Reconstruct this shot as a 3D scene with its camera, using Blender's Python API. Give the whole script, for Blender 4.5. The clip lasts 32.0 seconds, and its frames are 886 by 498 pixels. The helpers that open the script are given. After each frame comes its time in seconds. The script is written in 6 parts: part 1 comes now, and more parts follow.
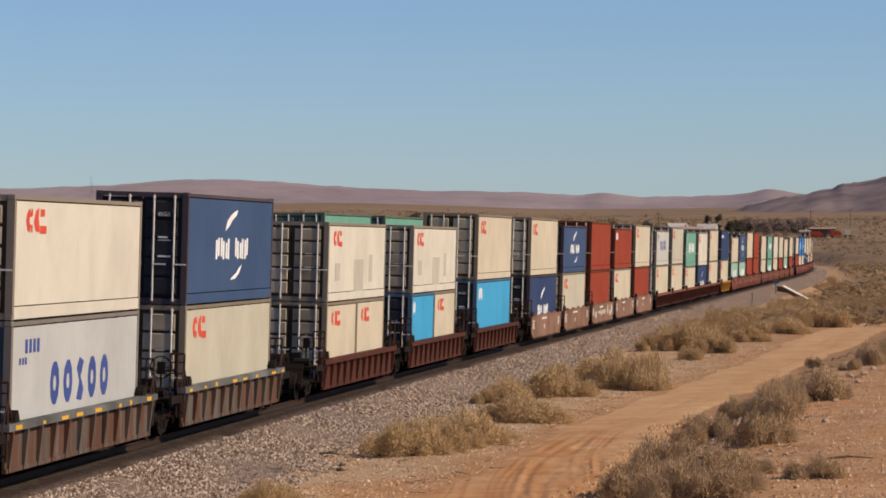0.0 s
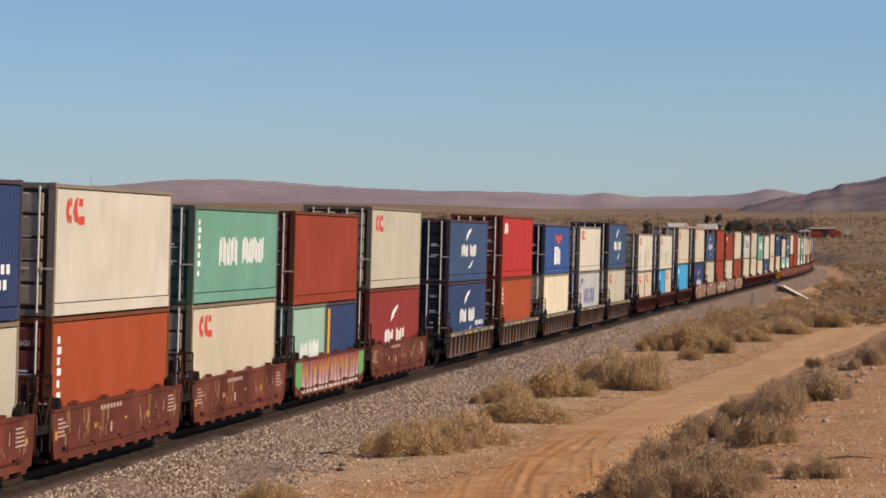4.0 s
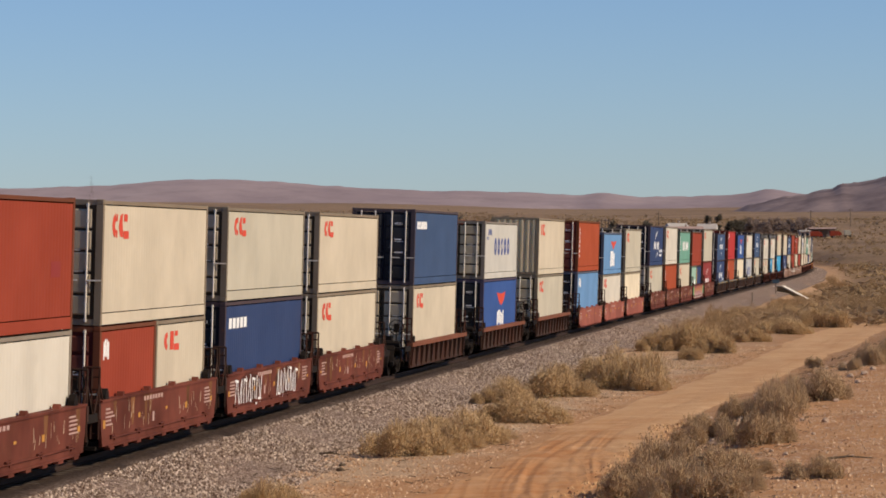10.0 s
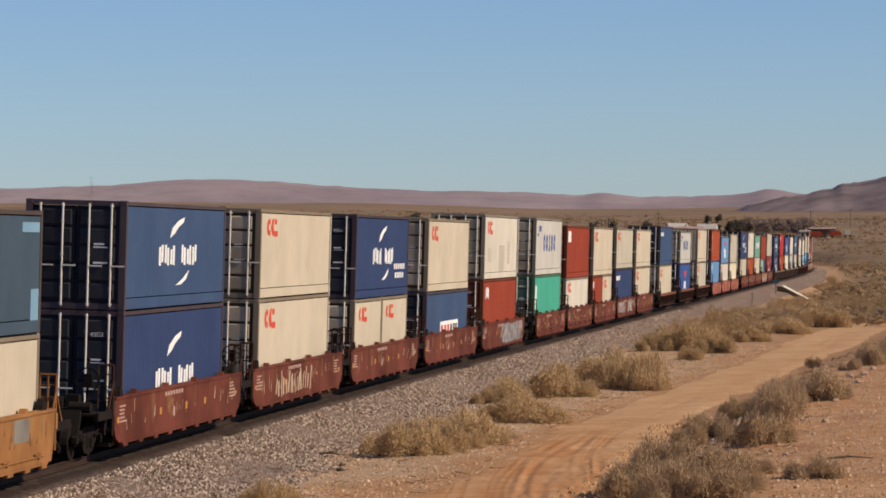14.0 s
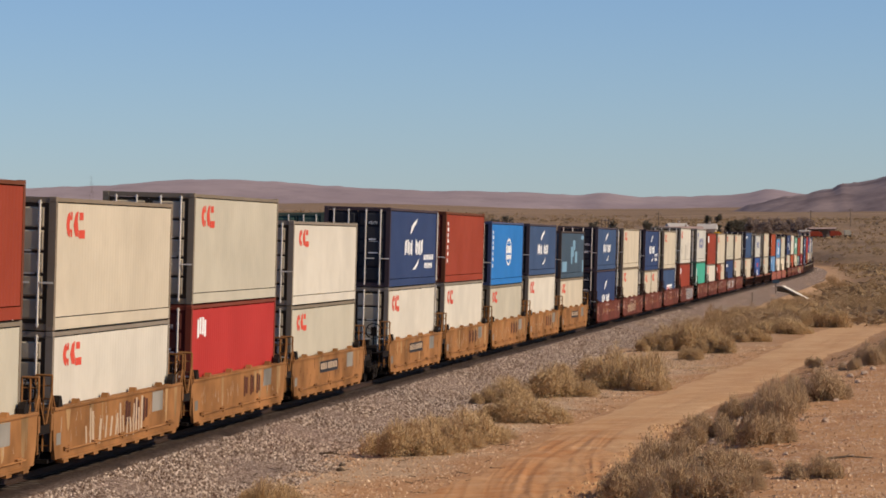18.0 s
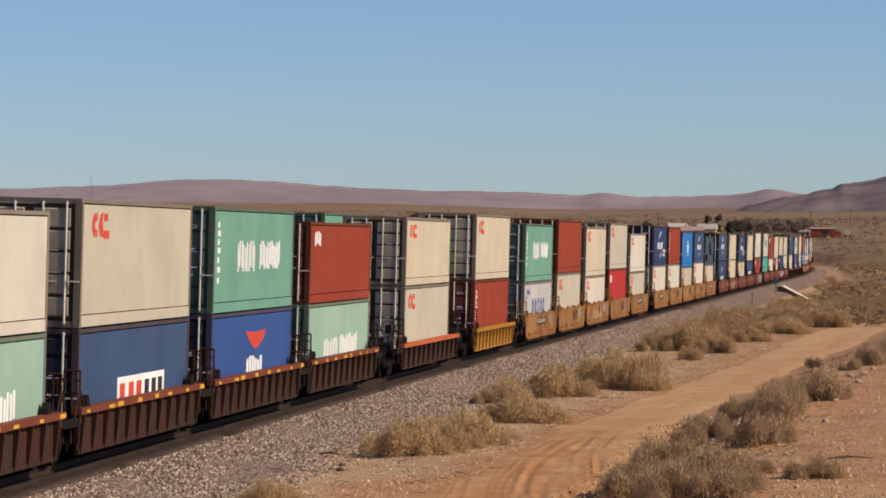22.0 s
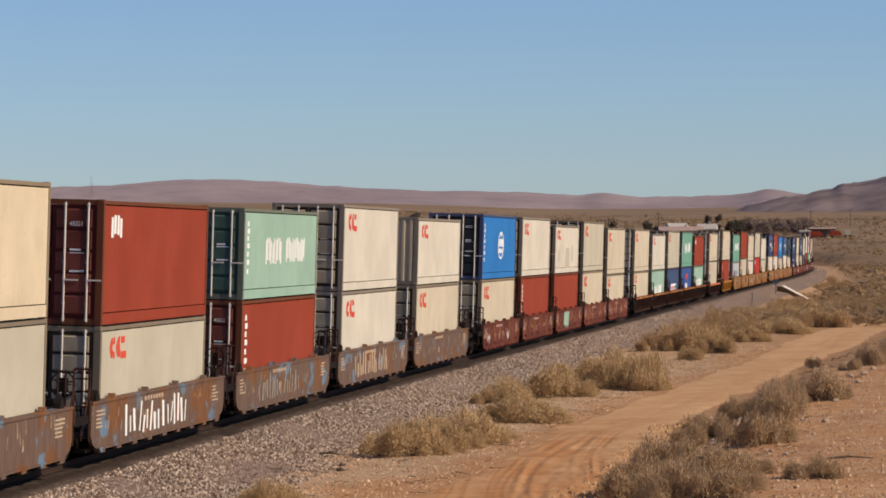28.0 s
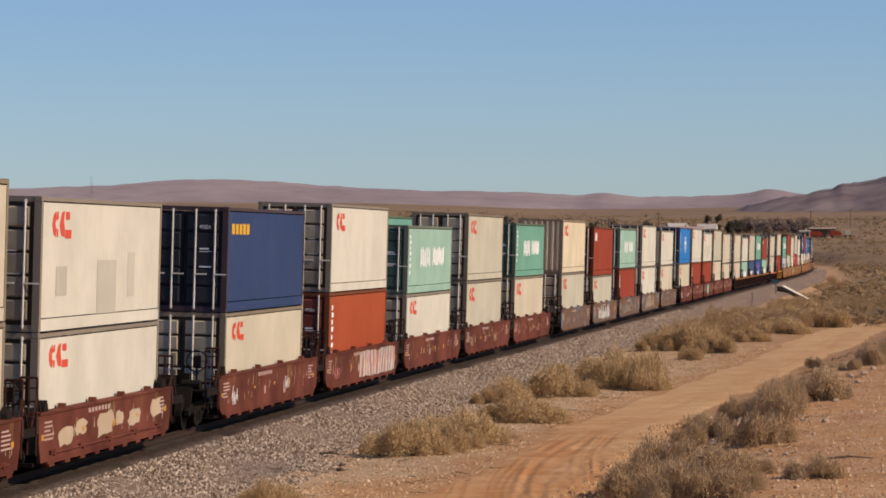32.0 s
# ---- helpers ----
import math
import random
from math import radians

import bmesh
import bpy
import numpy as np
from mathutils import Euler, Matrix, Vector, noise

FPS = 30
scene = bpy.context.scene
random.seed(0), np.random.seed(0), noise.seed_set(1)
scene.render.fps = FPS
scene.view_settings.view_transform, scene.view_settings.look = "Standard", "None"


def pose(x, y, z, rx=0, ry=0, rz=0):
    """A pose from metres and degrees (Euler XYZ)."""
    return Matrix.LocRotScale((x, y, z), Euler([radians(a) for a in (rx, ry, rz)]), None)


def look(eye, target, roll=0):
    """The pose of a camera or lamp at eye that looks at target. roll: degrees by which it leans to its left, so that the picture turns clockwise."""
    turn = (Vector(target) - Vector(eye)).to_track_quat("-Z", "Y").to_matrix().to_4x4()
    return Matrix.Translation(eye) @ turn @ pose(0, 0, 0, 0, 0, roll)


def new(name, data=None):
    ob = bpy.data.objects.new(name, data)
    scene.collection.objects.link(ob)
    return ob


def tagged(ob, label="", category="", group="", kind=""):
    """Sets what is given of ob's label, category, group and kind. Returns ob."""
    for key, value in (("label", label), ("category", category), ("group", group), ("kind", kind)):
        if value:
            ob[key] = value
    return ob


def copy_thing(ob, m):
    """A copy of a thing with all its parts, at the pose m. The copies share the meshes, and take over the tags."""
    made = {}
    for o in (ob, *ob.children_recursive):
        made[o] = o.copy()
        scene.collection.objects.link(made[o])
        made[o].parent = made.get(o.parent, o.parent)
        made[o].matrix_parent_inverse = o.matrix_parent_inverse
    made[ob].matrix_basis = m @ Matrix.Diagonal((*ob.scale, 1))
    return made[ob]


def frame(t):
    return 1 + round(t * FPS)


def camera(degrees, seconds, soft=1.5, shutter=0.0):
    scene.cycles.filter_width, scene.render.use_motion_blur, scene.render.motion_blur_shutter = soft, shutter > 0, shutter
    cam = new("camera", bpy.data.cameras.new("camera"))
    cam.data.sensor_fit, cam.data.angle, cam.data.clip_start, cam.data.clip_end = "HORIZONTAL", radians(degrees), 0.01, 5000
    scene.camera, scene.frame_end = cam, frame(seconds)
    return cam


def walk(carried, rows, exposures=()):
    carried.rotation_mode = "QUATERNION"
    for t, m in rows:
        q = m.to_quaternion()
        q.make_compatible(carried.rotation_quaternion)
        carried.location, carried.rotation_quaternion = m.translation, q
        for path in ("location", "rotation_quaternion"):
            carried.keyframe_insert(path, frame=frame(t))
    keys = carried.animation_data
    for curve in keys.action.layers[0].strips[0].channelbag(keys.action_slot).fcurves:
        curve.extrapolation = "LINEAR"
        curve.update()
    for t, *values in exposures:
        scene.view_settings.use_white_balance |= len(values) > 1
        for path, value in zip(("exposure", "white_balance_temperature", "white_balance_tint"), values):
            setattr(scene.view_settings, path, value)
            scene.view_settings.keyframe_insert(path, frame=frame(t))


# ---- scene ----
# ------------------------------------------------------------------ camera
EYE = (0.0, 0.0, 4.806)
cam = camera(15.096, 32.0, soft=1.75)
AIM = look(EYE, (0.0, 1000.0, 4.806 - 0.756), roll=-0.322)
walk(cam, [(0.0, AIM), (32.0, AIM)])

# ------------------------------------------------------------------ world, sun
SUN_EL, SUN_AZ = 36.0, 105.0          # degrees; azimuth from +y towards +x
world = bpy.data.worlds.new("desert_sky")
scene.world = world
world.use_nodes = True
wn = world.node_tree
sky = wn.nodes.new("ShaderNodeTexSky")
sky.sky_type = "NISHITA"
sky.sun_disc = False
sky.sun_elevation = radians(SUN_EL)
sky.sun_rotation = radians(SUN_AZ)
sky.altitude = 900
sky.air_density, sky.dust_density, sky.ozone_density = 1.0, 0.35, 4.0
bg = wn.nodes["Background"]
bg.inputs["Strength"].default_value = 0.0628
tint = wn.nodes.new("ShaderNodeMix")
tint.data_type, tint.blend_type = "RGBA", "MULTIPLY"
tint.inputs[0].default_value = 1.0
tint.inputs[7].default_value = (0.87, 0.98, 1.22, 1.0)      # clear dry desert air
wn.links.new(sky.outputs[0], tint.inputs[6])
wn.links.new(tint.outputs[2], bg.inputs[0])

sun = new("sun", bpy.data.lights.new("sun", "SUN"))
sun.data.energy, sun.data.angle, sun.data.color = 3.3, radians(0.5), (1.0, 0.84, 0.62)
a, e = radians(SUN_AZ), radians(SUN_EL)
sun.matrix_world = look((0, 0, 50), (-math.sin(a) * math.cos(e), -math.cos(a) * math.cos(e), 50 - math.sin(e)))
scene.view_settings.exposure = 0.4

# ------------------------------------------------------------------ the line of the track
BEND_AT = (-200, -60, 0, 120, 240, 360, 480, 600, 745, 830, 1150, 1250, 2200)
BEND = (0, 0.303, 0.303, -0.029, 0.024, -0.007, -0.155, -0.193, -0.193, -4.6, -4.6, 0, 0)   # per km
STEP = 2.0
arc = np.arange(-1060, 2200, STEP)
bend = np.interp(arc, BEND_AT, BEND) * 1e-3
turn = np.concatenate([[0], np.cumsum((bend[1:] + bend[:-1]) * STEP / 2)])
turn += 0.12586 - np.interp(0, arc, turn)
way_x, way_y = np.sin(turn), np.cos(turn)
face_x = np.concatenate([[0], np.cumsum((way_x[1:] + way_x[:-1]) * STEP / 2)])
face_y = np.concatenate([[0], np.cumsum((way_y[1:] + way_y[:-1]) * STEP / 2)])
face_x += -7.484 - np.interp(0, arc, face_x)
face_y += 80.0 - np.interp(0, arc, face_y)
SPEED = 30.537
CANT = 0.0339          # the curve's superelevation, radians
HALF = 1.219           # half a container's width


def rail_pose(s, side=0.0, up=0.0, cant=CANT):
    """Pose on the track's centre line at arc s: x to the right, y along the track."""
    th = float(np.interp(s, arc, turn))
    x, y = float(np.interp(s, arc, face_x)), float(np.interp(s, arc, face_y))
    c, d = math.cos(th), math.sin(th)
    off = side - HALF
    base = Matrix.Translation((x + c * off, y - d * off, 0.04))
    return base @ Matrix.Rotation(-th, 4, "Z") @ Matrix.Rotation(cant, 4, "Y") @ Matrix.Translation((0, 0, up))


def lateral(x, y):
    """Arc and distance to the right of the container faces' line, for arrays of places."""
    shape = np.shape(x)
    x, y = np.atleast_1d(np.asarray(x, float)), np.atleast_1d(np.asarray(y, float))
    s = np.clip((x + 7.484) * 0.1255 + (y - 80) * 0.992, -1050, 760)
    ahead = (y > 700) & (np.abs(x) < 2500)
    if ahead.any():
        coarse = np.arange(640, 2150, 40.0)
        cx, cy = np.interp(coarse, arc, face_x), np.interp(coarse, arc, face_y)
        q = (x[ahead][..., None] - cx) ** 2 + (y[ahead][..., None] - cy) ** 2
        s[ahead] = coarse[np.argmin(q, -1)]
    for _ in range(3):
        px, py = np.interp(s, arc, face_x), np.interp(s, arc, face_y)
        th = np.interp(s, arc, turn)
        s = np.clip(s + np.clip((x - px) * np.sin(th) + (y - py) * np.cos(th), -40, 40), -1050, 2150)
    px, py = np.interp(s, arc, face_x), np.interp(s, arc, face_y)
    th = np.interp(s, arc, turn)
    side = (x - px) * np.cos(th) - (y - py) * np.sin(th)
    d = np.where(y > 700, np.where(side < 0, -1.0, 1.0) * np.hypot(x - px, y - py), side)
    return s.reshape(shape), d.reshape(shape)


# ------------------------------------------------------------------ relief of the ground
LAT = np.random.RandomState(7).rand(256, 256)


def value_noise(x, y, size):
    x, y = np.asarray(x) / size, np.asarray(y) / size
    i, j = np.floor(x).astype(int), np.floor(y).astype(int)
    u, v = x - i, y - j
    u, v = u * u * (3 - 2 * u), v * v * (3 - 2 * v)
    g = lambda p, q: LAT[p % 256, q % 256]
    return (g(i, j) * (1 - u) + g(i + 1, j) * u) * (1 - v) + (g(i, j + 1) * (1 - u) + g(i + 1, j + 1) * u) * v - 0.5


def ramp(x, a, b):
    t = np.clip((x - a) / (b - a), 0, 1)
    return t * t * (3 - 2 * t)


def road_mid(y):
    return 8.7 + 0.05 * np.clip(y - 106, 0, 600)


def road_shift(y):
    """How far the worn lane lies off the middle of the old track bed."""
    return 0.85 * ramp(y, 70, 88) * (1 - ramp(y, 175, 225))


def road_half(y):
    return 2.05 + 0.55 * (1 - ramp(y, 66, 86)) + 0.75 * ramp(y, 150, 215)


def relief(x, y):
    """Height of the ground."""
    x, y = np.asarray(x, float), np.asarray(y, float)
    r = np.hypot(x, y)
    s, d = lateral(x, y)
    z = -0.85 + 0.10 * value_noise(x, y, 6.0) + 0.05 * value_noise(x, y, 1.7) + 0.02 * value_noise(x, y, 0.5)
    mid = road_mid(y)
    off = d - mid
    # the road lies a little sunk, with a bank to the right of it
    z = z - 0.10 * np.exp(-(off / 2.6) ** 2)
    bank = ramp(off, 2.8, 6.0)
    z = z + bank * (0.55 + 0.018 * np.clip(off - 6, 0, 30)) + bank * 0.25 * value_noise(x + 50, y, 2.6)
    # the embankment stands higher over the plain farther out
    z = z - 1.35 * ramp(y, 210, 330) * (1 - ramp(y, 520, 640)) * ramp(d, 2.6, 7.0)
    # plain that rises to the hills
    east = np.arctan2(x, np.maximum(y, 1)) * 57.3
    rise = np.interp(r, [0, 640, 800, 1000, 1200, 2000, 3000, 4000, 4800], [0, 0, 1.5, 5.0, 7.2, 18, 32, 46, 56])
    rise = rise * (1.0 + 0.22 * ramp(-east, -3.5, 3.0))
    rise = rise + ramp(r, 900, 2500) * 7 * value_noise(x, y, 420) + ramp(r, 700, 1200) * 2.0 * value_noise(x, y, 120)
    near = np.where(r > 850, ramp(np.abs(d), 5, 14), ramp(np.abs(d), 14, 60))
    z = z + rise * np.where(d < 0, near, np.maximum(near, ramp(r, 640, 900) * ramp(d, 6, 40)))
    # low knoll on which the camera stands
    z = z + 4.0 * (1 - ramp(r, 8, 46)) * ramp(d, 4, 13)
    return np.where(d < -2.0, np.minimum(z, -0.8 + rise * near), z)


# ------------------------------------------------------------------ materials
def material(name):
    m = bpy.data.materials.new(name)
    m.use_nodes = True
    return m, m.node_tree, m.node_tree.nodes["Principled BSDF"]


def node(nt, kind, **inputs):
    n = nt.nodes.new(kind)
    for k, v in inputs.items():
        n.inputs[k.replace("_", " ")].default_value = v
    return n


def mapped(nt, scale, coord="Object"):
    tc = nt.nodes.new("ShaderNodeTexCoord")
    mp = nt.nodes.new("ShaderNodeMapping")
    mp.inputs["Scale"].default_value = scale
    nt.links.new(tc.outputs[coord], mp.inputs["Vector"])
    return mp.outputs["Vector"]


def noise_of(nt, vec, scale, detail=4.0, rough=0.6):
    n = node(nt, "ShaderNodeTexNoise", Scale=scale, Detail=detail, Roughness=rough)
    nt.links.new(vec, n.inputs["Vector"])
    return n.outputs["Fac"]


def ramped(nt, fac, lo, hi):
    n = nt.nodes.new("ShaderNodeMapRange")
    n.inputs["From Min"].default_value, n.inputs["From Max"].default_value = lo, hi
    nt.links.new(fac, n.inputs["Value"])
    return n.outputs["Result"]


def blend(nt, fac, c1, c2, kind="MIX"):
    n = nt.nodes.new("ShaderNodeMix")
    n.data_type, n.blend_type = "RGBA", kind
    for sock, v in ((n.inputs[0], fac), (n.inputs[6], c1), (n.inputs[7], c2)):
        if isinstance(v, (int, float)):
            sock.default_value = v
        elif isinstance(v, tuple):
            sock.default_value = (*v, 1.0)
        else:
            nt.links.new(v, sock)
    return n.outputs[2]


def scaled(nt, value, k):
    n = nt.nodes.new("ShaderNodeMath")
    n.operation = "MULTIPLY"
    nt.links.new(value, n.inputs[0])
    n.inputs[1].default_value = k
    return n.outputs[0]


def bumped(nt, bsdf, height, strength, distance):
    b = node(nt, "ShaderNodeBump", Strength=strength, Distance=distance)
    nt.links.new(height, b.inputs["Height"])
    nt.links.new(b.outputs["Normal"], bsdf.inputs["Normal"])


EDGE = {}


def paint(name, colour, rough=0.5, rust=0.25, stain=0.25, rust_colour=(0.16, 0.06, 0.025), mottle=0.07):
    """Weathered paint: sun-bleached patches, streaks that run down, and rust."""
    m, nt, b = material(name)
    info = nt.nodes.new("ShaderNodeObjectInfo")
    obj = mapped(nt, (1, 1, 1))
    shift = nt.nodes.new("ShaderNodeVectorMath")
    shift.operation = "ADD"
    spread = nt.nodes.new("ShaderNodeVectorMath")
    spread.operation = "SCALE"
    spread.inputs[0].default_value = (37.0, 91.0, 53.0)
    nt.links.new(info.outputs["Random"], spread.inputs["Scale"])
    nt.links.new(obj, shift.inputs[0])
    nt.links.new(spread.outputs[0], shift.inputs[1])
    vec = shift.outputs[0]
    stretch = nt.nodes.new("ShaderNodeMapping")
    stretch.inputs["Scale"].default_value = (1.6, 1.6, 0.12)
    nt.links.new(vec, stretch.inputs["Vector"])
    broad = noise_of(nt, vec, 0.45, 3)
    streak = noise_of(nt, stretch.outputs[0], 1.5, 6, 0.7)
    fine = noise_of(nt, vec, 9.0, 5, 0.7)
    lighter = tuple(min(1.0, c * (1 + mottle) + 0.004) for c in colour)
    darker = tuple(c * (1 - mottle) for c in colour)
    c = blend(nt, ramped(nt, broad, 0.35, 0.65), darker, lighter)
    c = blend(nt, scaled(nt, ramped(nt, streak, 0.64, 0.88), stain), c, tuple(v * 0.42 + 0.02 for v in colour))
    worn = noise_of(nt, vec, 0.75, 5, 0.62)
    c = blend(nt, scaled(nt, ramped(nt, worn, 0.54, 0.70), 0.35 * stain + 0.06), c, tuple(v * 0.62 + k for v, k in zip(colour, (0.05, 0.032, 0.015))))
    c = blend(nt, scaled(nt, ramped(nt, fine, 0.62, 0.74), rust), c, rust_colour)
    nt.links.new(c, b.inputs["Base Color"])
    b.inputs["Roughness"].default_value = min(1.0, rough + 0.2)
    b.inputs["Specular IOR Level"].default_value = 0.12
    bumped(nt, b, fine, 0.12, 0.01)
    return m



def body_paint(name, colour, *rest):
    """Paint of a container's sheets, and of its frame, whose edges rust more."""
    m = paint(name, colour, *rest)
    EDGE[m] = paint(name + "_on_worn_frame", tuple(0.30 * c + 0.70 * k for c, k in zip(colour, (0.085, 0.048, 0.024))), 0.6, 0.75, 0.5)
    return m


CREAM = body_paint("cream_paint", (0.545, 0.475, 0.36), 0.55, 0.22, 0.4)
IVORY = body_paint("ivory_paint", (0.60, 0.555, 0.465), 0.5, 0.15, 0.4)
PUTTY = body_paint("putty_paint", (0.48, 0.44, 0.345), 0.55, 0.10, 0.15)
YELLOWED = body_paint("yellowed_paint", (0.70, 0.61, 0.45), 0.55, 0.08, 0.10)
RUSTED = body_paint("rusted_cream_paint", (0.63, 0.53, 0.375), 0.65, 0.75, 0.8)
NAVY = body_paint("navy_paint", (0.026, 0.048, 0.125), 0.4, 0.10, 0.2)
STEEL = body_paint("steel_blue_paint", (0.043, 0.078, 0.16), 0.45, 0.14, 0.25)
ROYAL = body_paint("royal_blue_paint", (0.034, 0.086, 0.27), 0.4, 0.10, 0.15)
PALE = body_paint("faded_blue_paint", (0.13, 0.265, 0.47), 0.55, 0.12, 0.25)
AZURE = body_paint("azure_paint", (0.02, 0.17, 0.48), 0.4, 0.05, 0.12)
SKYB = body_paint("sky_blue_paint", (0.05, 0.32, 0.56), 0.4, 0.05, 0.12)
SLATE = body_paint("slate_grey_paint", (0.05, 0.08, 0.112), 0.5, 0.12, 0.25)
SCARLET = body_paint("scarlet_paint", (0.42, 0.032, 0.026), 0.4, 0.04, 0.10)
BRICK = body_paint("oxide_red_paint", (0.275, 0.046, 0.022), 0.55, 0.08, 0.2)
ORANGE = body_paint("orange_red_paint", (0.345, 0.066, 0.022), 0.5, 0.08, 0.18)
MAROON = body_paint("maroon_paint", (0.24, 0.035, 0.03), 0.5, 0.06, 0.15)
GREEN = body_paint("sea_green_paint", (0.15, 0.33, 0.25), 0.5, 0.12, 0.28)
MINT = body_paint("faded_green_paint", (0.29, 0.44, 0.355), 0.55, 0.15, 0.25)
TEAL = body_paint("bright_teal_paint", (0.06, 0.36, 0.25), 0.45, 0.05, 0.10)
GREYW = body_paint("light_grey_paint", (0.51, 0.495, 0.445), 0.5, 0.15, 0.25)
COOLW = body_paint("cool_grey_paint", (0.45, 0.45, 0.44), 0.5, 0.12, 0.25)
# door ends: dark grey, navy, green and red hold the ends' shade
DOOR_SHADE = paint("shaded_door_grey", (0.052, 0.038, 0.023), 0.6, 0.25, 0.4)
LIT_PANEL = paint("skylit_panel_grey", (0.38, 0.318, 0.228), 0.6, 0.35, 0.8, (0.16, 0.06, 0.025), 0.3)
# cream ends, with warm bounce light from the ground mixed in
ENDWALL = paint("warmed_cream_end", (0.60, 0.49, 0.33), 0.6, 0.35, 0.5)
BLUE_SHADE = paint("shaded_navy_door", (0.011, 0.012, 0.018), 0.5, 0.12, 0.2)
GREEN_SHADE = paint("shaded_green_door", (0.032, 0.07, 0.055), 0.5, 0.15, 0.3)
RED_SHADE = paint("shaded_red_door", (0.085, 0.014, 0.012), 0.5, 0.1, 0.2)
# raised door panels: the sky's reflection painted as a lighter tone
PRESSED = {DOOR_SHADE: LIT_PANEL, BLUE_SHADE: paint("skylit_navy_panel", (0.024, 0.026, 0.031), 0.5, 0.25, 0.6, (0.09, 0.05, 0.03), 0.3), GREEN_SHADE: paint("skylit_green_panel", (0.058, 0.105, 0.084), 0.5, 0.3, 0.6, (0.12, 0.06, 0.03), 0.3),
           RED_SHADE: paint("skylit_red_panel", (0.15, 0.042, 0.030), 0.5, 0.3, 0.6, (0.22, 0.10, 0.06), 0.3), SLATE: paint("skylit_slate_panel", (0.09, 0.10, 0.115), 0.5, 0.2, 0.5), ENDWALL: paint("skylit_cream_panel", (0.66, 0.56, 0.40), 0.6, 0.2, 0.5)}
ROD = paint("galvanised_rod", (0.78, 0.72, 0.62), 0.45, 0.15, 0.2)
MARK_RED = paint("logo_red", (0.60, 0.075, 0.045), 0.5, 0.0, 0.05)
MARK_WHITE = paint("marking_white", (0.82, 0.82, 0.80), 0.5, 0.03, 0.12)
MARK_BLUE = paint("marking_blue", (0.05, 0.08, 0.26), 0.5, 0.03, 0.1)
MARK_LIGHT = paint("marking_light_blue", (0.19, 0.34, 0.46), 0.5, 0.03, 0.1)
MARK_YEL = paint("marking_yellow", (0.66, 0.36, 0.03), 0.5, 0.05, 0.1)
MARK_DARK = paint("marking_dark", (0.03, 0.03, 0.035), 0.6, 0.0, 0.1)


def panelled_steel(name, cool, rusty, dark):
    """Old sill plates: bare grey, rust and grime change from one panel to the next and run down."""
    m, nt, b = material(name)
    info = nt.nodes.new("ShaderNodeObjectInfo")
    shift = nt.nodes.new("ShaderNodeVectorMath")
    shift.operation = "ADD"
    nt.links.new(mapped(nt, (1.0, 1.15, 0.16)), shift.inputs[0])
    nt.links.new(scaled(nt, info.outputs["Random"], 60.0), shift.inputs[1])
    broad = noise_of(nt, shift.outputs[0], 1.1, 3, 0.6)
    streak = noise_of(nt, shift.outputs[0], 4.5, 5, 0.7)
    fine = noise_of(nt, mapped(nt, (1, 1, 1)), 11.0, 5, 0.7)
    c = blend(nt, ramped(nt, broad, 0.40, 0.58), cool, rusty)
    c = blend(nt, scaled(nt, ramped(nt, streak, 0.45, 0.70), 0.75), c, dark)
    c = blend(nt, scaled(nt, ramped(nt, fine, 0.58, 0.72), 0.5), c, rusty)
    nt.links.new(c, b.inputs["Base Color"])
    b.inputs["Roughness"].default_value = 0.8
    b.inputs["Specular IOR Level"].default_value = 0.12
    bumped(nt, b, fine, 0.15, 0.01)
    return m


CAR_GREY = panelled_steel("weathered_grey_steel", (0.135, 0.115, 0.098), (0.125, 0.058, 0.036), (0.045, 0.032, 0.026))
CAR_BROWN = panelled_steel("oxide_brown_steel", (0.078, 0.030, 0.021), (0.098, 0.028, 0.017), (0.03, 0.016, 0.011))
CAR_DARK = panelled_steel("dark_oxide_steel", (0.052, 0.030, 0.022), (0.062, 0.024, 0.015), (0.022, 0.013, 0.010))
CAR_RED = paint("freight_red_steel", (0.125, 0.034, 0.021), 0.6, 0.7, 0.7, (0.055, 0.026, 0.018), 0.34)
CAR_ROSE = paint("faded_red_steel", (0.28, 0.088, 0.062), 0.6, 0.5, 0.5, (0.12, 0.06, 0.045), 0.25)
CAR_TAN = paint("dusty_tan_steel", (0.22, 0.125, 0.085), 0.65, 0.6, 0.5, (0.12, 0.06, 0.04), 0.25)
CAR_YEL = paint("trailer_train_yellow", (0.27, 0.122, 0.042), 0.6, 0.8, 0.5, (0.10, 0.042, 0.02), 0.34)
CAR_GOLD = paint("golden_yellow_steel", (0.36, 0.17, 0.03), 0.6, 0.6, 0.5, (0.10, 0.045, 0.02))


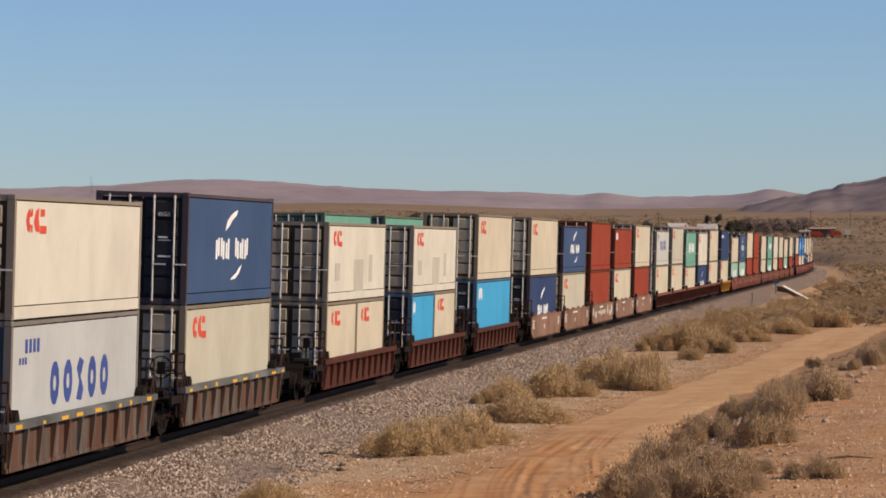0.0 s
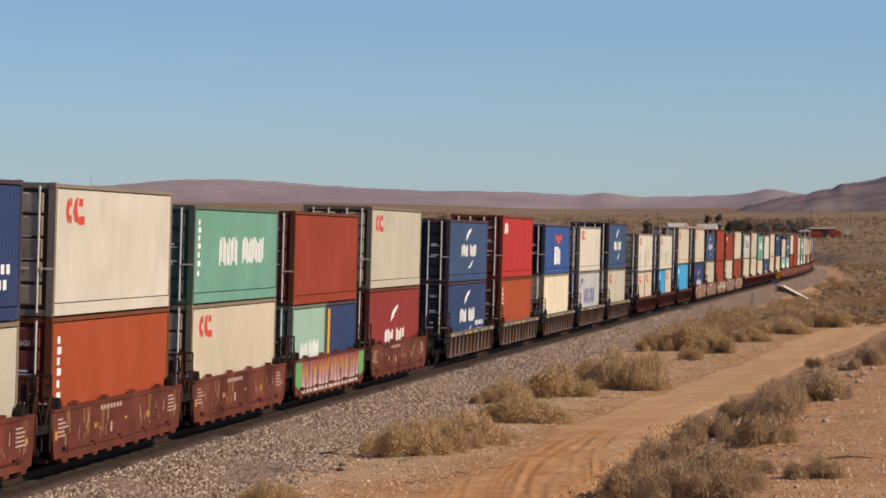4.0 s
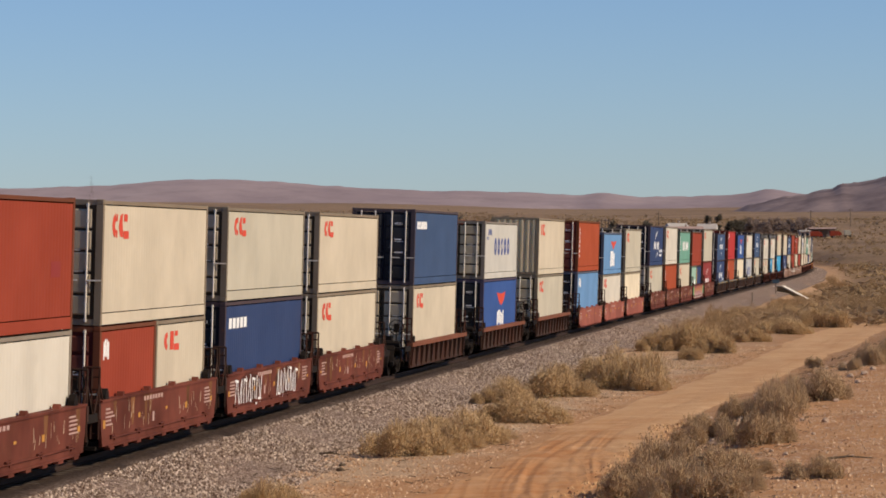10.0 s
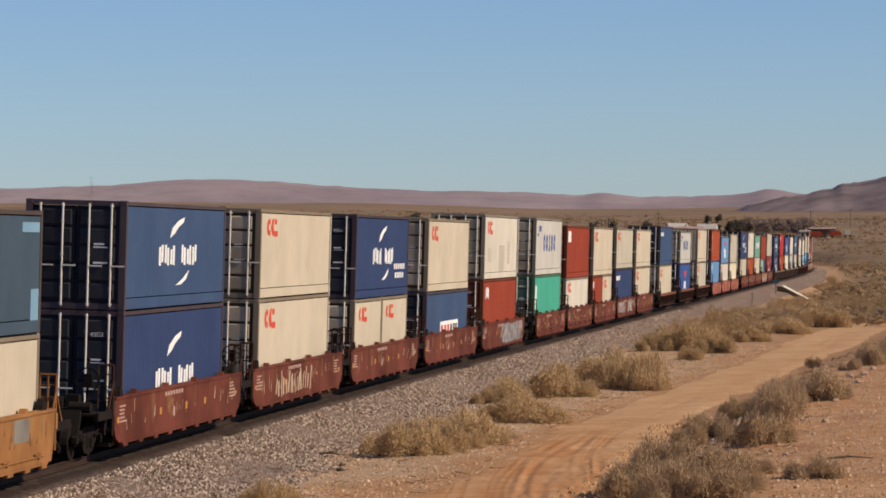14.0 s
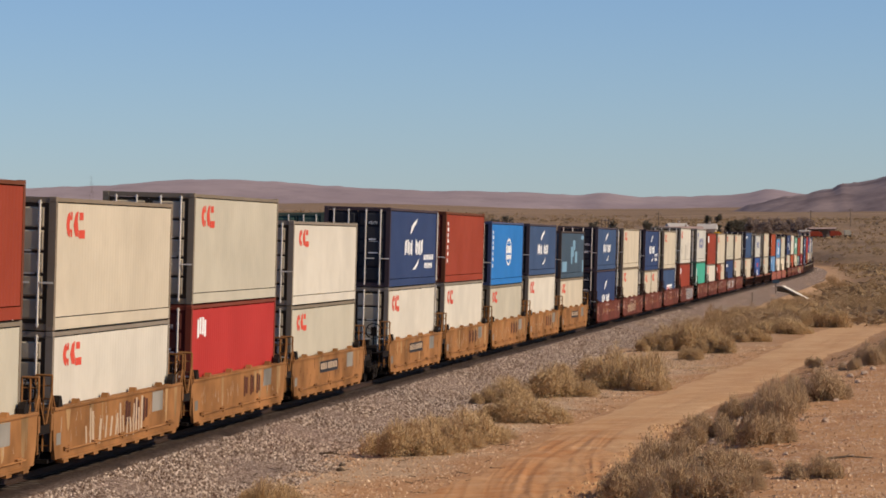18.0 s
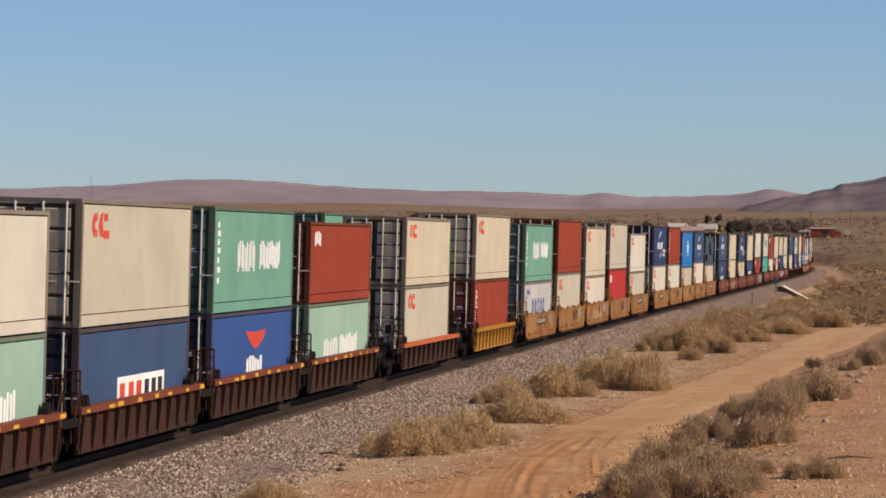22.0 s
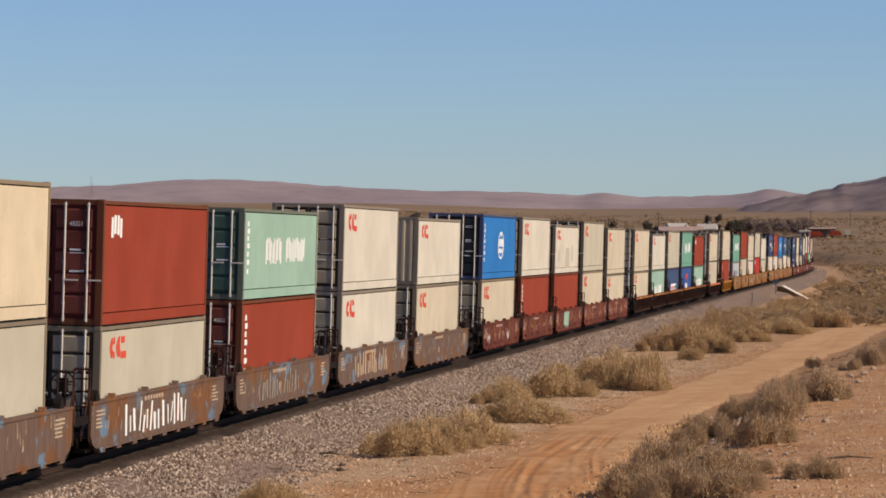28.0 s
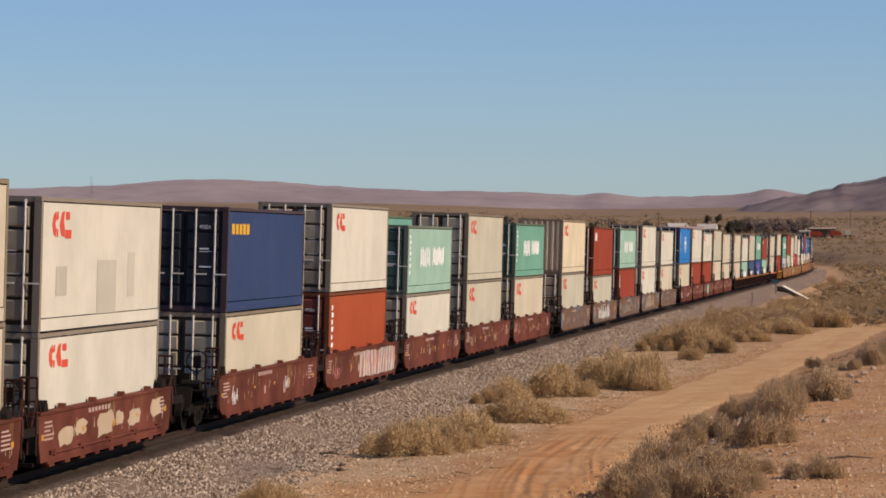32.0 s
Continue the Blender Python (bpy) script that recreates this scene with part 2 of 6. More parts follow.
def patched_steel(name, base, patches):
    """A side painted over many times: grey-brown, with ragged panes of other colours rolled on."""
    m, nt, b = material(name)
    info = nt.nodes.new("ShaderNodeObjectInfo")
    c, streak = None, None
    for k, (lo, col) in enumerate(patches):
        shift = nt.nodes.new("ShaderNodeVectorMath")
        shift.operation = "ADD"
        nt.links.new(mapped(nt, (1.0, 0.5, 0.75)), shift.inputs[0])
        nt.links.new(scaled(nt, info.outputs["Random"], 40.0 + 29.0 * k), shift.inputs[1])
        n = noise_of(nt, shift.outputs[0], 1.1 + 0.5 * k, 4, 0.55)
        c = blend(nt, scaled(nt, ramped(nt, n, lo, lo + 0.035), 0.85), c or base, col)
    grime = noise_of(nt, mapped(nt, (1, 1, 0.2)), 5.0, 6, 0.75)
    c = blend(nt, scaled(nt, ramped(nt, grime, 0.45, 0.72), 0.6), c, (0.05, 0.028, 0.02))
    nt.links.new(c, b.inputs["Base Color"])
    b.inputs["Roughness"].default_value = 0.8
    b.inputs["Specular IOR Level"].default_value = 0.12
    return m


CAR_RUST = patched_steel("patched_rusty_steel", (0.155, 0.10, 0.075), ((0.56, (0.20, 0.085, 0.032)), (0.60, (0.14, 0.23, 0.33)), (0.66, (0.27, 0.22, 0.19)), (0.68, (0.33, 0.15, 0.04))))
SILL_OR = paint("orange_sill", (0.18, 0.066, 0.038), 0.6, 0.7, 0.6)
SILL_BRIGHT = paint("bright_orange_sill", (0.46, 0.115, 0.05), 0.6, 0.7, 0.5)
CHORD_RUST = paint("blue_grey_chord", (0.125, 0.125, 0.12), 0.7, 0.9, 0.6, (0.13, 0.06, 0.03), 0.35)
BLACK = paint("running_gear_black", (0.013, 0.009, 0.007), 0.75, 0.5, 0.3, (0.07, 0.04, 0.025))
RAILST = paint("rail_steel", (0.042, 0.024, 0.017), 0.5, 0.4, 0.2)
TIE = paint("weathered_timber", (0.09, 0.07, 0.055), 0.9, 0.3, 0.4, (0.04, 0.03, 0.025))
CONCRETE = paint("concrete", (0.66, 0.60, 0.50), 0.85, 0.2, 0.4, (0.25, 0.2, 0.15))


def soil(name, c_dark, c_mid, c_light, size=0.5, bump=0.4, speck=None, speck_lo=0.60, dist=0.06, fresh=None):
    m, nt, b = material(name)
    vec = mapped(nt, (1, 1, 1))
    big = noise_of(nt, vec, 0.16 / size * 0.5, 4)
    mid = noise_of(nt, vec, 1.1 / size * 0.5, 5, 0.65)
    fine = noise_of(nt, vec, 9 / size * 0.5, 4, 0.7)
    c = blend(nt, ramped(nt, big, 0.36, 0.64), c_dark, c_mid)
    c = blend(nt, ramped(nt, mid, 0.42, 0.72), c, c_light)
    c = blend(nt, scaled(nt, ramped(nt, fine, 0.55, 0.75), 0.45), c, tuple(v * 0.5 for v in c_dark))
    if speck:
        grit = noise_of(nt, vec, 7 / size * 0.5, 2, 0.5)
        c = blend(nt, ramped(nt, grit, speck_lo, speck_lo + 0.06), c, speck)
    if fresh:
        at = nt.nodes.new("ShaderNodeAttribute")
        at.attribute_name = "churned"
        c = blend(nt, at.outputs["Fac"], c, blend(nt, scaled(nt, ramped(nt, mid, 0.35, 0.65), 0.5), fresh, c))
    nt.links.new(c, b.inputs["Base Color"])
    b.inputs["Roughness"].default_value = 0.95
    b.inputs["Specular IOR Level"].default_value = 0.15
    s = nt.nodes.new("ShaderNodeMath")
    s.operation = "ADD"
    nt.links.new(mid, s.inputs[0])
    nt.links.new(scaled(nt, fine, 0.5), s.inputs[1])
    bumped(nt, b, s.outputs[0], bump, dist)
    return m


def crushed_stone():
    """Broken stones of a few centimetres, each of its own shade, oily and darkened by the rails."""
    m, nt, b = material("ballast_stone")
    vec = mapped(nt, (1, 1, 1))
    v = node(nt, "ShaderNodeTexVoronoi", Scale=21.0, Randomness=1.0)
    nt.links.new(vec, v.inputs["Vector"])
    sep = nt.nodes.new("ShaderNodeSeparateColor")
    nt.links.new(v.outputs["Color"], sep.inputs[0])
    pw = nt.nodes.new("ShaderNodeMath")
    pw.operation = "POWER"
    pw.inputs[1].default_value = 2.9
    nt.links.new(sep.outputs[0], pw.inputs[0])
    c = blend(nt, pw.outputs[0], (0.085, 0.053, 0.038), (0.62, 0.49, 0.39))
    c = blend(nt, scaled(nt, ramped(nt, sep.outputs[1], 0.5, 1.0), 0.45), c, (0.25, 0.15, 0.12))
    c = blend(nt, scaled(nt, ramped(nt, noise_of(nt, vec, 0.5, 3), 0.45, 0.7), 0.18), c, (0.30, 0.195, 0.135))
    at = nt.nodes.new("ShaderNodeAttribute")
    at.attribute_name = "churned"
    # dark band: oily dirt, and the train's shade mixed into the stone colour
    dust_and_shade = blend(nt, ramped(nt, noise_of(nt, vec, 5.0, 4), 0.4, 0.7), (0.024, 0.015, 0.011), (0.06, 0.036, 0.025))
    c = blend(nt, at.outputs["Fac"], c, dust_and_shade)
    nt.links.new(c, b.inputs["Base Color"])
    b.inputs["Roughness"].default_value = 0.95
    b.inputs["Specular IOR Level"].default_value = 0.15
    bumped(nt, b, scaled(nt, v.outputs["Distance"], -1.0), 0.9, 0.03)
    return m


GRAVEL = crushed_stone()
ROAD = soil("packed_orange_dirt", (0.47, 0.268, 0.128), (0.535, 0.322, 0.163), (0.59, 0.378, 0.208), 0.7, 0.6, None, 0.6, 0.09, (0.40, 0.17, 0.06))


def ground_material():
    m, nt, b = material("desert_ground")
    vec = mapped(nt, (1, 1, 1))
    at = nt.nodes.new("ShaderNodeAttribute")
    at.attribute_name = "kind"
    sep = nt.nodes.new("ShaderNodeSeparateColor")
    nt.links.new(at.outputs["Color"], sep.inputs[0])
    big = noise_of(nt, mapped(nt, (0.35, 1, 1)), 0.012, 6, 0.65)
    mid = noise_of(nt, vec, 0.6, 5, 0.65)
    fine = noise_of(nt, vec, 7.0, 4, 0.7)
    peb = noise_of(nt, vec, 5.0, 2, 0.45)
    sand = blend(nt, ramped(nt, mid, 0.36, 0.68), (0.38, 0.20, 0.096), (0.46, 0.265, 0.138))
    grit = blend(nt, ramped(nt, mid, 0.36, 0.68), (0.37, 0.245, 0.15), (0.50, 0.355, 0.23))
    bank = blend(nt, ramped(nt, mid, 0.40, 0.70), (0.42, 0.218, 0.10), (0.53, 0.312, 0.162))
    crumb = noise_of(nt, mapped(nt, (1.0, 0.5, 1.0)), 0.55, 6, 0.7)
    bank = blend(nt, scaled(nt, ramped(nt, crumb, 0.50, 0.66), 0.6), bank, (0.29, 0.135, 0.068))
    bank = blend(nt, ramped(nt, peb, 0.63, 0.68), bank, (0.5, 0.38, 0.29))
    plain = blend(nt, ramped(nt, big, 0.40, 0.62), (0.205, 0.133, 0.080), (0.31, 0.203, 0.122))
    tuft = noise_of(nt, vec, 0.16, 6, 0.8)
    plain = blend(nt, ramped(nt, tuft, 0.52, 0.60), plain, (0.17, 0.115, 0.066))
    c = blend(nt, sep.outputs[0], sand, grit)
    c = blend(nt, sep.outputs[1], c, bank)
    c = blend(nt, sep.outputs[2], c, plain)
    c = blend(nt, scaled(nt, ramped(nt, fine, 0.5, 0.75), 0.35), c, (0.12, 0.08, 0.05))
    nt.links.new(c, b.inputs["Base Color"])
    b.inputs["Roughness"].default_value = 0.95
    b.inputs["Specular IOR Level"].default_value = 0.12
    bumped(nt, b, fine, 0.9, 0.07)
    return m


def rock(name, c1, c2, size):
    m, nt, b = material(name)
    vec = mapped(nt, (1, 1, 1))
    n1, n2 = noise_of(nt, vec, 1 / size, 6, 0.65), noise_of(nt, vec, 6 / size, 5, 0.7)
    c = blend(nt, ramped(nt, n1, 0.38, 0.62), c1, c2)
    c = blend(nt, scaled(nt, ramped(nt, n2, 0.5, 0.7), 0.35), c, tuple(v * 0.6 for v in c1))
    nt.links.new(c, b.inputs["Base Color"])
    b.inputs["Roughness"].default_value = 1.0
    b.inputs["Specular IOR Level"].default_value = 0.05
    return m


def leafy(name, c1, c2, c3, thin=0.0, skew=1.0):
    m, nt, b = material(name)
    g = nt.nodes.new("ShaderNodeNewGeometry")
    info = nt.nodes.new("ShaderNodeObjectInfo")
    pw = nt.nodes.new("ShaderNodeMath")
    pw.operation = "POWER"
    pw.inputs[1].default_value = skew
    nt.links.new(g.outputs["Random Per Island"], pw.inputs[0])
    c = blend(nt, pw.outputs[0], c1, c2)
    vec = mapped(nt, (1, 1, 1))
    if thin:
        c = blend(nt, ramped(nt, noise_of(nt, vec, 2.2, 3), 0.42, 0.62), c, c3)
    c = blend(nt, scaled(nt, info.outputs["Random"], 0.4), c, c1)
    nt.links.new(c, b.inputs["Base Color"])
    b.inputs["Roughness"].default_value = 0.9
    b.inputs["Specular IOR Level"].default_value = 0.1
    if thin:
        tr = nt.nodes.new("ShaderNodeBsdfTranslucent")
        nt.links.new(c, tr.inputs["Color"])
        mx = nt.nodes.new("ShaderNodeMixShader")
        mx.inputs[0].default_value = thin
        nt.links.new(b.outputs[0], mx.inputs[1])
        nt.links.new(tr.outputs[0], mx.inputs[2])
        nt.links.new(mx.outputs[0], nt.nodes["Material Output"].inputs["Surface"])
    return m


BUSH = leafy("dry_saltbush", (0.47, 0.32, 0.168), (0.66, 0.475, 0.268), (0.54, 0.38, 0.205), 0.22)
BUSH2 = leafy("grey_saltbush", (0.42, 0.285, 0.165), (0.58, 0.415, 0.25), (0.46, 0.325, 0.185), 0.17)
OLIVE = leafy("olive_scrub", (0.30, 0.195, 0.10), (0.60, 0.415, 0.23), (0.44, 0.30, 0.16), 0.36)
SCRUB = leafy("brown_scrub", (0.23, 0.15, 0.08), (0.44, 0.31, 0.18), (0.32, 0.22, 0.125), 0.35)
STEM = paint("woody_stem", (0.12, 0.085, 0.055), 0.9, 0.0, 0.2)
TREE = leafy("dark_foliage", (0.11, 0.095, 0.07), (0.175, 0.15, 0.11), (0.11, 0.095, 0.07), 0.35)
THICKET = leafy("bare_thicket", (0.25, 0.185, 0.15), (0.36, 0.275, 0.225), (0.28, 0.21, 0.17), 0.4)
STONES = leafy("ballast_chips", (0.13, 0.08, 0.056), (0.95, 0.77, 0.61), (0.50, 0.39, 0.31), 0.0, 1.9)
PEBBLE = leafy("bank_pebbles", (0.42, 0.235, 0.12), (0.84, 0.62, 0.42), (0.38, 0.25, 0.17), 0.0, 1.7)
# distance haze is mixed into the hills' mauve
HILL = rock("hazed_hill_rock", (0.27, 0.21, 0.218), (0.355, 0.28, 0.278), 240.0)
PEAK = rock("dark_peak_rock", (0.155, 0.117, 0.118), (0.27, 0.205, 0.195), 70.0)


# ------------------------------------------------------------------ mesh helpers
def mesh_of(name, bm, smooth=False):
    me = bpy.data.meshes.new(name)
    bm.to_mesh(me)
    bm.free()
    if smooth:
        me.polygons.foreach_set("use_smooth", [True] * len(me.polygons))
    return me


def box(bm, x0, x1, y0, y1, z0, z1):
    v = [bm.verts.new(p) for p in ((x0, y0, z0), (x1, y0, z0), (x1, y1, z0), (x0, y1, z0),
                                   (x0, y0, z1), (x1, y0, z1), (x1, y1, z1), (x0, y1, z1))]
    for f in ((3, 2, 1, 0), (4, 5, 6, 7), (0, 1, 5, 4), (1, 2, 6, 5), (2, 3, 7, 6), (3, 0, 4, 7)):
        bm.faces.new([v[i] for i in f])
    return v


def prism(bm, outline, axis, a, b):
    """Extrudes a closed outline of (p, q) along an axis from a to b."""
    put = {"x": lambda t, p, q: (t, p, q), "y": lambda t, p, q: (p, t, q), "z": lambda t, p, q: (p, q, t)}[axis]
    lo = [bm.verts.new(put(a, p, q)) for p, q in outline]
    hi = [bm.verts.new(put(b, p, q)) for p, q in outline]
    n = len(outline)
    for i in range(n):
        bm.faces.new((lo[i], lo[(i + 1) % n], hi[(i + 1) % n], hi[i]))
    bm.faces.new(lo[::-1])
    bm.faces.new(hi)


def rod(bm, p, q, r, n=6, r2=None):
    p, q = Vector(p), Vector(q)
    d = (q - p).normalized()
    u = d.orthogonal().normalized()
    w = d.cross(u)
    r2 = r if r2 is None else r2
    lo = [bm.verts.new(p + (u * math.cos(6.2832 * i / n) + w * math.sin(6.2832 * i / n)) * r) for i in range(n)]
    hi = [bm.verts.new(q + (u * math.cos(6.2832 * i / n) + w * math.sin(6.2832 * i / n)) * r2) for i in range(n)]
    for i in range(n):
        bm.faces.new((lo[i], lo[(i + 1) % n], hi[(i + 1) % n], hi[i]))
    bm.faces.new(lo[::-1])
    bm.faces.new(hi)


SHARED = {}


def shared(key, make, smooth=False):
    """One mesh for all alike parts; the material sits on the object."""
    if key not in SHARED:
        bm = bmesh.new()
        make(bm)
        bmesh.ops.recalc_face_normals(bm, faces=bm.faces)
        me = mesh_of(key[0] if isinstance(key, tuple) else key, bm, smooth)
        me.materials.append(None)
        SHARED[key] = me
    return SHARED[key]


def piece(name, me, mat, parent=None, at=(0, 0, 0), label="", turn_z=0.0):
    ob = new(name, me)
    ob.material_slots[0].link = "OBJECT"
    ob.material_slots[0].material = mat
    ob.location = at
    if turn_z:
        ob.rotation_euler = (0, 0, turn_z)
    if parent:
        ob.parent = parent
    if label:
        ob["label"] = label
    return ob


def part(name, bm, mat, parent, label="", smooth=False):
    bmesh.ops.recalc_face_normals(bm, faces=bm.faces)
    ob = new(name, mesh_of(name, bm, smooth))
    ob.data.materials.append(mat)
    ob.parent = parent
    if label:
        ob["label"] = label
    return ob


def sheet(name, verts, faces, mat, smooth=True):
    me = bpy.data.meshes.new(name)
    me.from_pydata(verts, [], faces)
    me.materials.append(mat)
    if smooth:
        me.polygons.foreach_set("use_smooth", [True] * len(me.polygons))
    return new(name, me)


def grid_faces(rows, cols, closed=False):
    i = np.arange(rows - 1)[:, None] * cols
    j = np.arange(cols if closed else cols - 1)[None, :]
    k = (j + 1) % cols
    return np.stack([i + j, i + k, i + cols + k, i + cols + j], -1).reshape(-1, 4).tolist()


# ------------------------------------------------------------------ ground, road, ballast
def build_ground():
    ang = np.concatenate([np.arange(-180, -12, 4.0), np.arange(-12, -8.6, 0.4), np.arange(-8.6, 8.6, 0.035),
                          np.arange(8.6, 12, 0.4), np.arange(12, 180, 4.0)])
    rad = np.concatenate([[0.0, 6, 12, 20, 28, 36, 44, 52], np.geomspace(58, 420, 300), np.geomspace(430, 4900, 130)])
    A, R = np.meshgrid(np.radians(ang), rad)
    x, y = np.sin(A) * R, np.cos(A) * R
    z = relief(x, y)
    s, d = lateral(x, y)
    wide = np.abs(A) > 0.16
    under = (np.abs(d + 1.2) < 3.4) & (z > -0.75)
    z = np.where(under, -0.85, z)
    verts = np.stack([x, y, z], -1).reshape(-1, 3)
    ob = sheet("ground", verts.tolist(), grid_faces(len(rad), len(ang), True), GROUND)
    off = d - road_mid(y)
    lane = road_mid(y) + road_shift(y) - road_half(y)
    gravelly = np.clip((lane - 0.1 - 1.2 * (1 - ramp(y, 70, 96)) - d) / 1.3 + 1.2 * value_noise(x, y, 2.4) + 0.7 * value_noise(x, y, 0.7), 0, 1) * (1 - 0.55 * ramp(y, 140, 200))
    bank = np.clip((off - 3.0) / 1.2 + 0.9 * value_noise(x, y, 2.0), 0, 1)
    plain = np.clip(ramp(R, 150, 420), 0, 1) * np.clip((np.abs(d) - 4) / 6, 0, 1)
    col = np.stack([gravelly, bank, plain, np.ones_like(bank)], -1).reshape(-1)
    at = ob.data.attributes.new("kind", "FLOAT_COLOR", "POINT")
    at.data.foreach_set("color", col.astype(np.float32))
    tagged(ob, "sandy orange-brown desert ground with sparse gravel", "ground", kind="structure")


def build_road():
    ys = np.concatenate([np.arange(56, 112, 0.25), np.geomspace(112, 900, 150)])
    us = np.linspace(-1, 1, 230)
    Yg, U = np.meshgrid(ys, us, indexing="ij")
    # along the track, at the road's own distance from it
    s0 = (Yg - 80) * 1.0
    fx, fy, th = np.interp(s0, arc, face_x), np.interp(s0, arc, face_y), np.interp(s0, arc, turn)
    half = road_half(Yg) + 0.55 * value_noise(Yg, np.sign(U) * 40, 6.0) + 0.25 * value_noise(Yg, np.sign(U) * 40, 1.3)
    d = road_mid(fy) + road_shift(fy) + U * half
    x, y = fx + np.cos(th) * d, fy - np.sin(th) * d
    off = road_shift(fy) + U * half
    ruts = np.zeros_like(d)
    rng = np.random.RandomState(4)
    churned = np.zeros_like(d)
    # the wheels swing round in the turning place, then draw together
    sweep = -1.0 + 1.15 * (np.clip(Yg - 92, -26, 16) / 18) ** 2 + 0.75 * ramp(Yg, 104, 150)
    for k in range(70):
        at, deep, wide = rng.uniform(-1.3, 3.4), rng.uniform(0.002, 0.010), rng.uniform(0.03, 0.16)
        line = (sweep + at * (1 - 0.50 * ramp(Yg, 80, 112)) + rng.uniform(0.1, 0.7) * value_noise(Yg, Yg * 0 + k * 31, 26.0)
                + 0.14 * value_noise(Yg, Yg * 0 + k * 17, 4.0) + rng.uniform(-0.018, 0.018) * np.clip(Yg - 84, -20, 14))
        part_of = ramp(value_noise(Yg, Yg * 0 + k * 7.3, 22.0), -0.25, 0.1)
        q = (off - line) / wide
        ruts += part_of * deep * (0.9 * np.exp(-(np.abs(q) - 1.7) ** 2) - np.exp(-q ** 2)) * (0.8 + 0.8 * value_noise(Yg, off * 2, 2.2))
        churned += part_of * 0.2 * np.exp(-(q / 1.6) ** 2) * (0.8 + 0.8 * value_noise(Yg, off * 3, 1.4))
    fade = 1 - 0.88 * ramp(Yg, 84, 118)
    clods = (0.05 * value_noise(x, y, 0.35) + 0.04 * value_noise(x + 9, y, 0.17)) * ramp(off, 0.4, 1.8) * (1 - ramp(Yg, 92, 106))
    z = relief(x, y) + 0.045 - 0.13 * np.abs(U) ** 5 + ruts * fade + clods + 0.02 * value_noise(off * 4, Yg, 1.0) * fade + 0.02 * value_noise(x, y, 0.4)
    ob = sheet("dirt_road", np.stack([x, y, z], -1).reshape(-1, 3).tolist(), grid_faces(len(ys), len(us)), ROAD)
    at = ob.data.attributes.new("churned", "FLOAT", "POINT")
    at.data.foreach_set("value", np.clip((churned + 0.45 + 0.6 * value_noise(x, y, 1.5)) * (1 - 0.85 * ramp(Yg, 84, 116)), 0, 1).reshape(-1).astype(np.float32))
    tagged(ob, "rutted orange dirt track beside the railway line", "road", kind="structure")


def build_ballast():
    ss = np.concatenate([np.arange(-1050, -30, 12.0), np.arange(-30, 160, 0.5), np.arange(160, 800, 3.0), np.arange(800, 2150, 25.0)])
    prof = np.array([(-5.6, -1.05), (-4.4, -0.55), (-3.2, -0.22), (-2.7, -0.185), (-1.2, -0.19), (0.15, -0.18), (0.8, -0.30),
                     (1.2, -0.45), (1.6, -0.56), (2.0, -0.66), (2.4, -0.75), (2.8, -0.82), (3.3, -0.90), (3.9, -1.05)])
    S, P = np.meshgrid(ss, prof[:, 0], indexing="ij")
    Z = np.tile(prof[:, 1], (len(ss), 1))
    fx, fy, th = np.interp(S, arc, face_x), np.interp(S, arc, face_y), np.interp(S, arc, turn)
    P = P + np.where(P > 0.6, 0.5 * value_noise(S, P, 3.0), 0)
    x, y = fx + np.cos(th) * P, fy - np.sin(th) * P
    Z = Z + 0.06 * value_noise(x, y, 2.1) * (P > 0.6) + 0.02 * value_noise(x, y, 0.35)
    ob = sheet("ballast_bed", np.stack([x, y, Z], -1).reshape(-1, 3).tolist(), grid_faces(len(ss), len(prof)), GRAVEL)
    # oil and brake dust along the rails, with under-train shade coloured in
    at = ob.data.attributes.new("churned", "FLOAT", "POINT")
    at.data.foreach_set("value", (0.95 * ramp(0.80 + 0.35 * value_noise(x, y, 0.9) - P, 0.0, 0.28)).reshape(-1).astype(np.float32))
    tagged(ob, "grey-pink crushed stone ballast under the rails", "ballast", kind="structure")


def build_rails():
    ss = np.concatenate([np.arange(-1050, -40, 20.0), np.arange(-40, 800, 4.0), np.arange(800, 2150, 20.0)])
    prof = ((-0.07, -0.17), (0.07, -0.17), (0.07, -0.15), (0.012, -0.13), (0.012, -0.05), (0.037, -0.035), (0.037, 0.0), (-0.037, 0.0), (-0.037, -0.035), (-0.012, -0.05), (-0.012, -0.13), (-0.07, -0.15))
    for line, side0 in (("near", 0.0), ("siding", -5.5)):
        for gauge in (0.755, -0.755):
            verts = []
            for s in ss:
                m = rail_pose(s, side0, 0.0, CANT if line == "near" else 0.0)
                verts += [tuple(m @ Vector((gauge + p, 0, q))) for p, q in prof]
            ob = sheet("rail", verts, grid_faces(len(ss), len(prof), True), RAILST, smooth=False)
            tagged(ob, "rusty steel running rail spiked to timber ties", "rail", "rails of the line", "structure")


def build_ties():
    def tie_mesh(bm):
        box(bm, -1.3, 1.3, -0.115, 0.115, -0.35, -0.188)
    me = shared("tie", tie_mesh)
    bed = tagged(new("railway_ties", None), "row of dark weathered timber ties in the ballast", "railway ties", kind="structure")
    for k in range(260):
        s = -26 + k * 0.55
        ob = piece("tie", me, TIE, bed)
        ob.matrix_local = rail_pose(s)


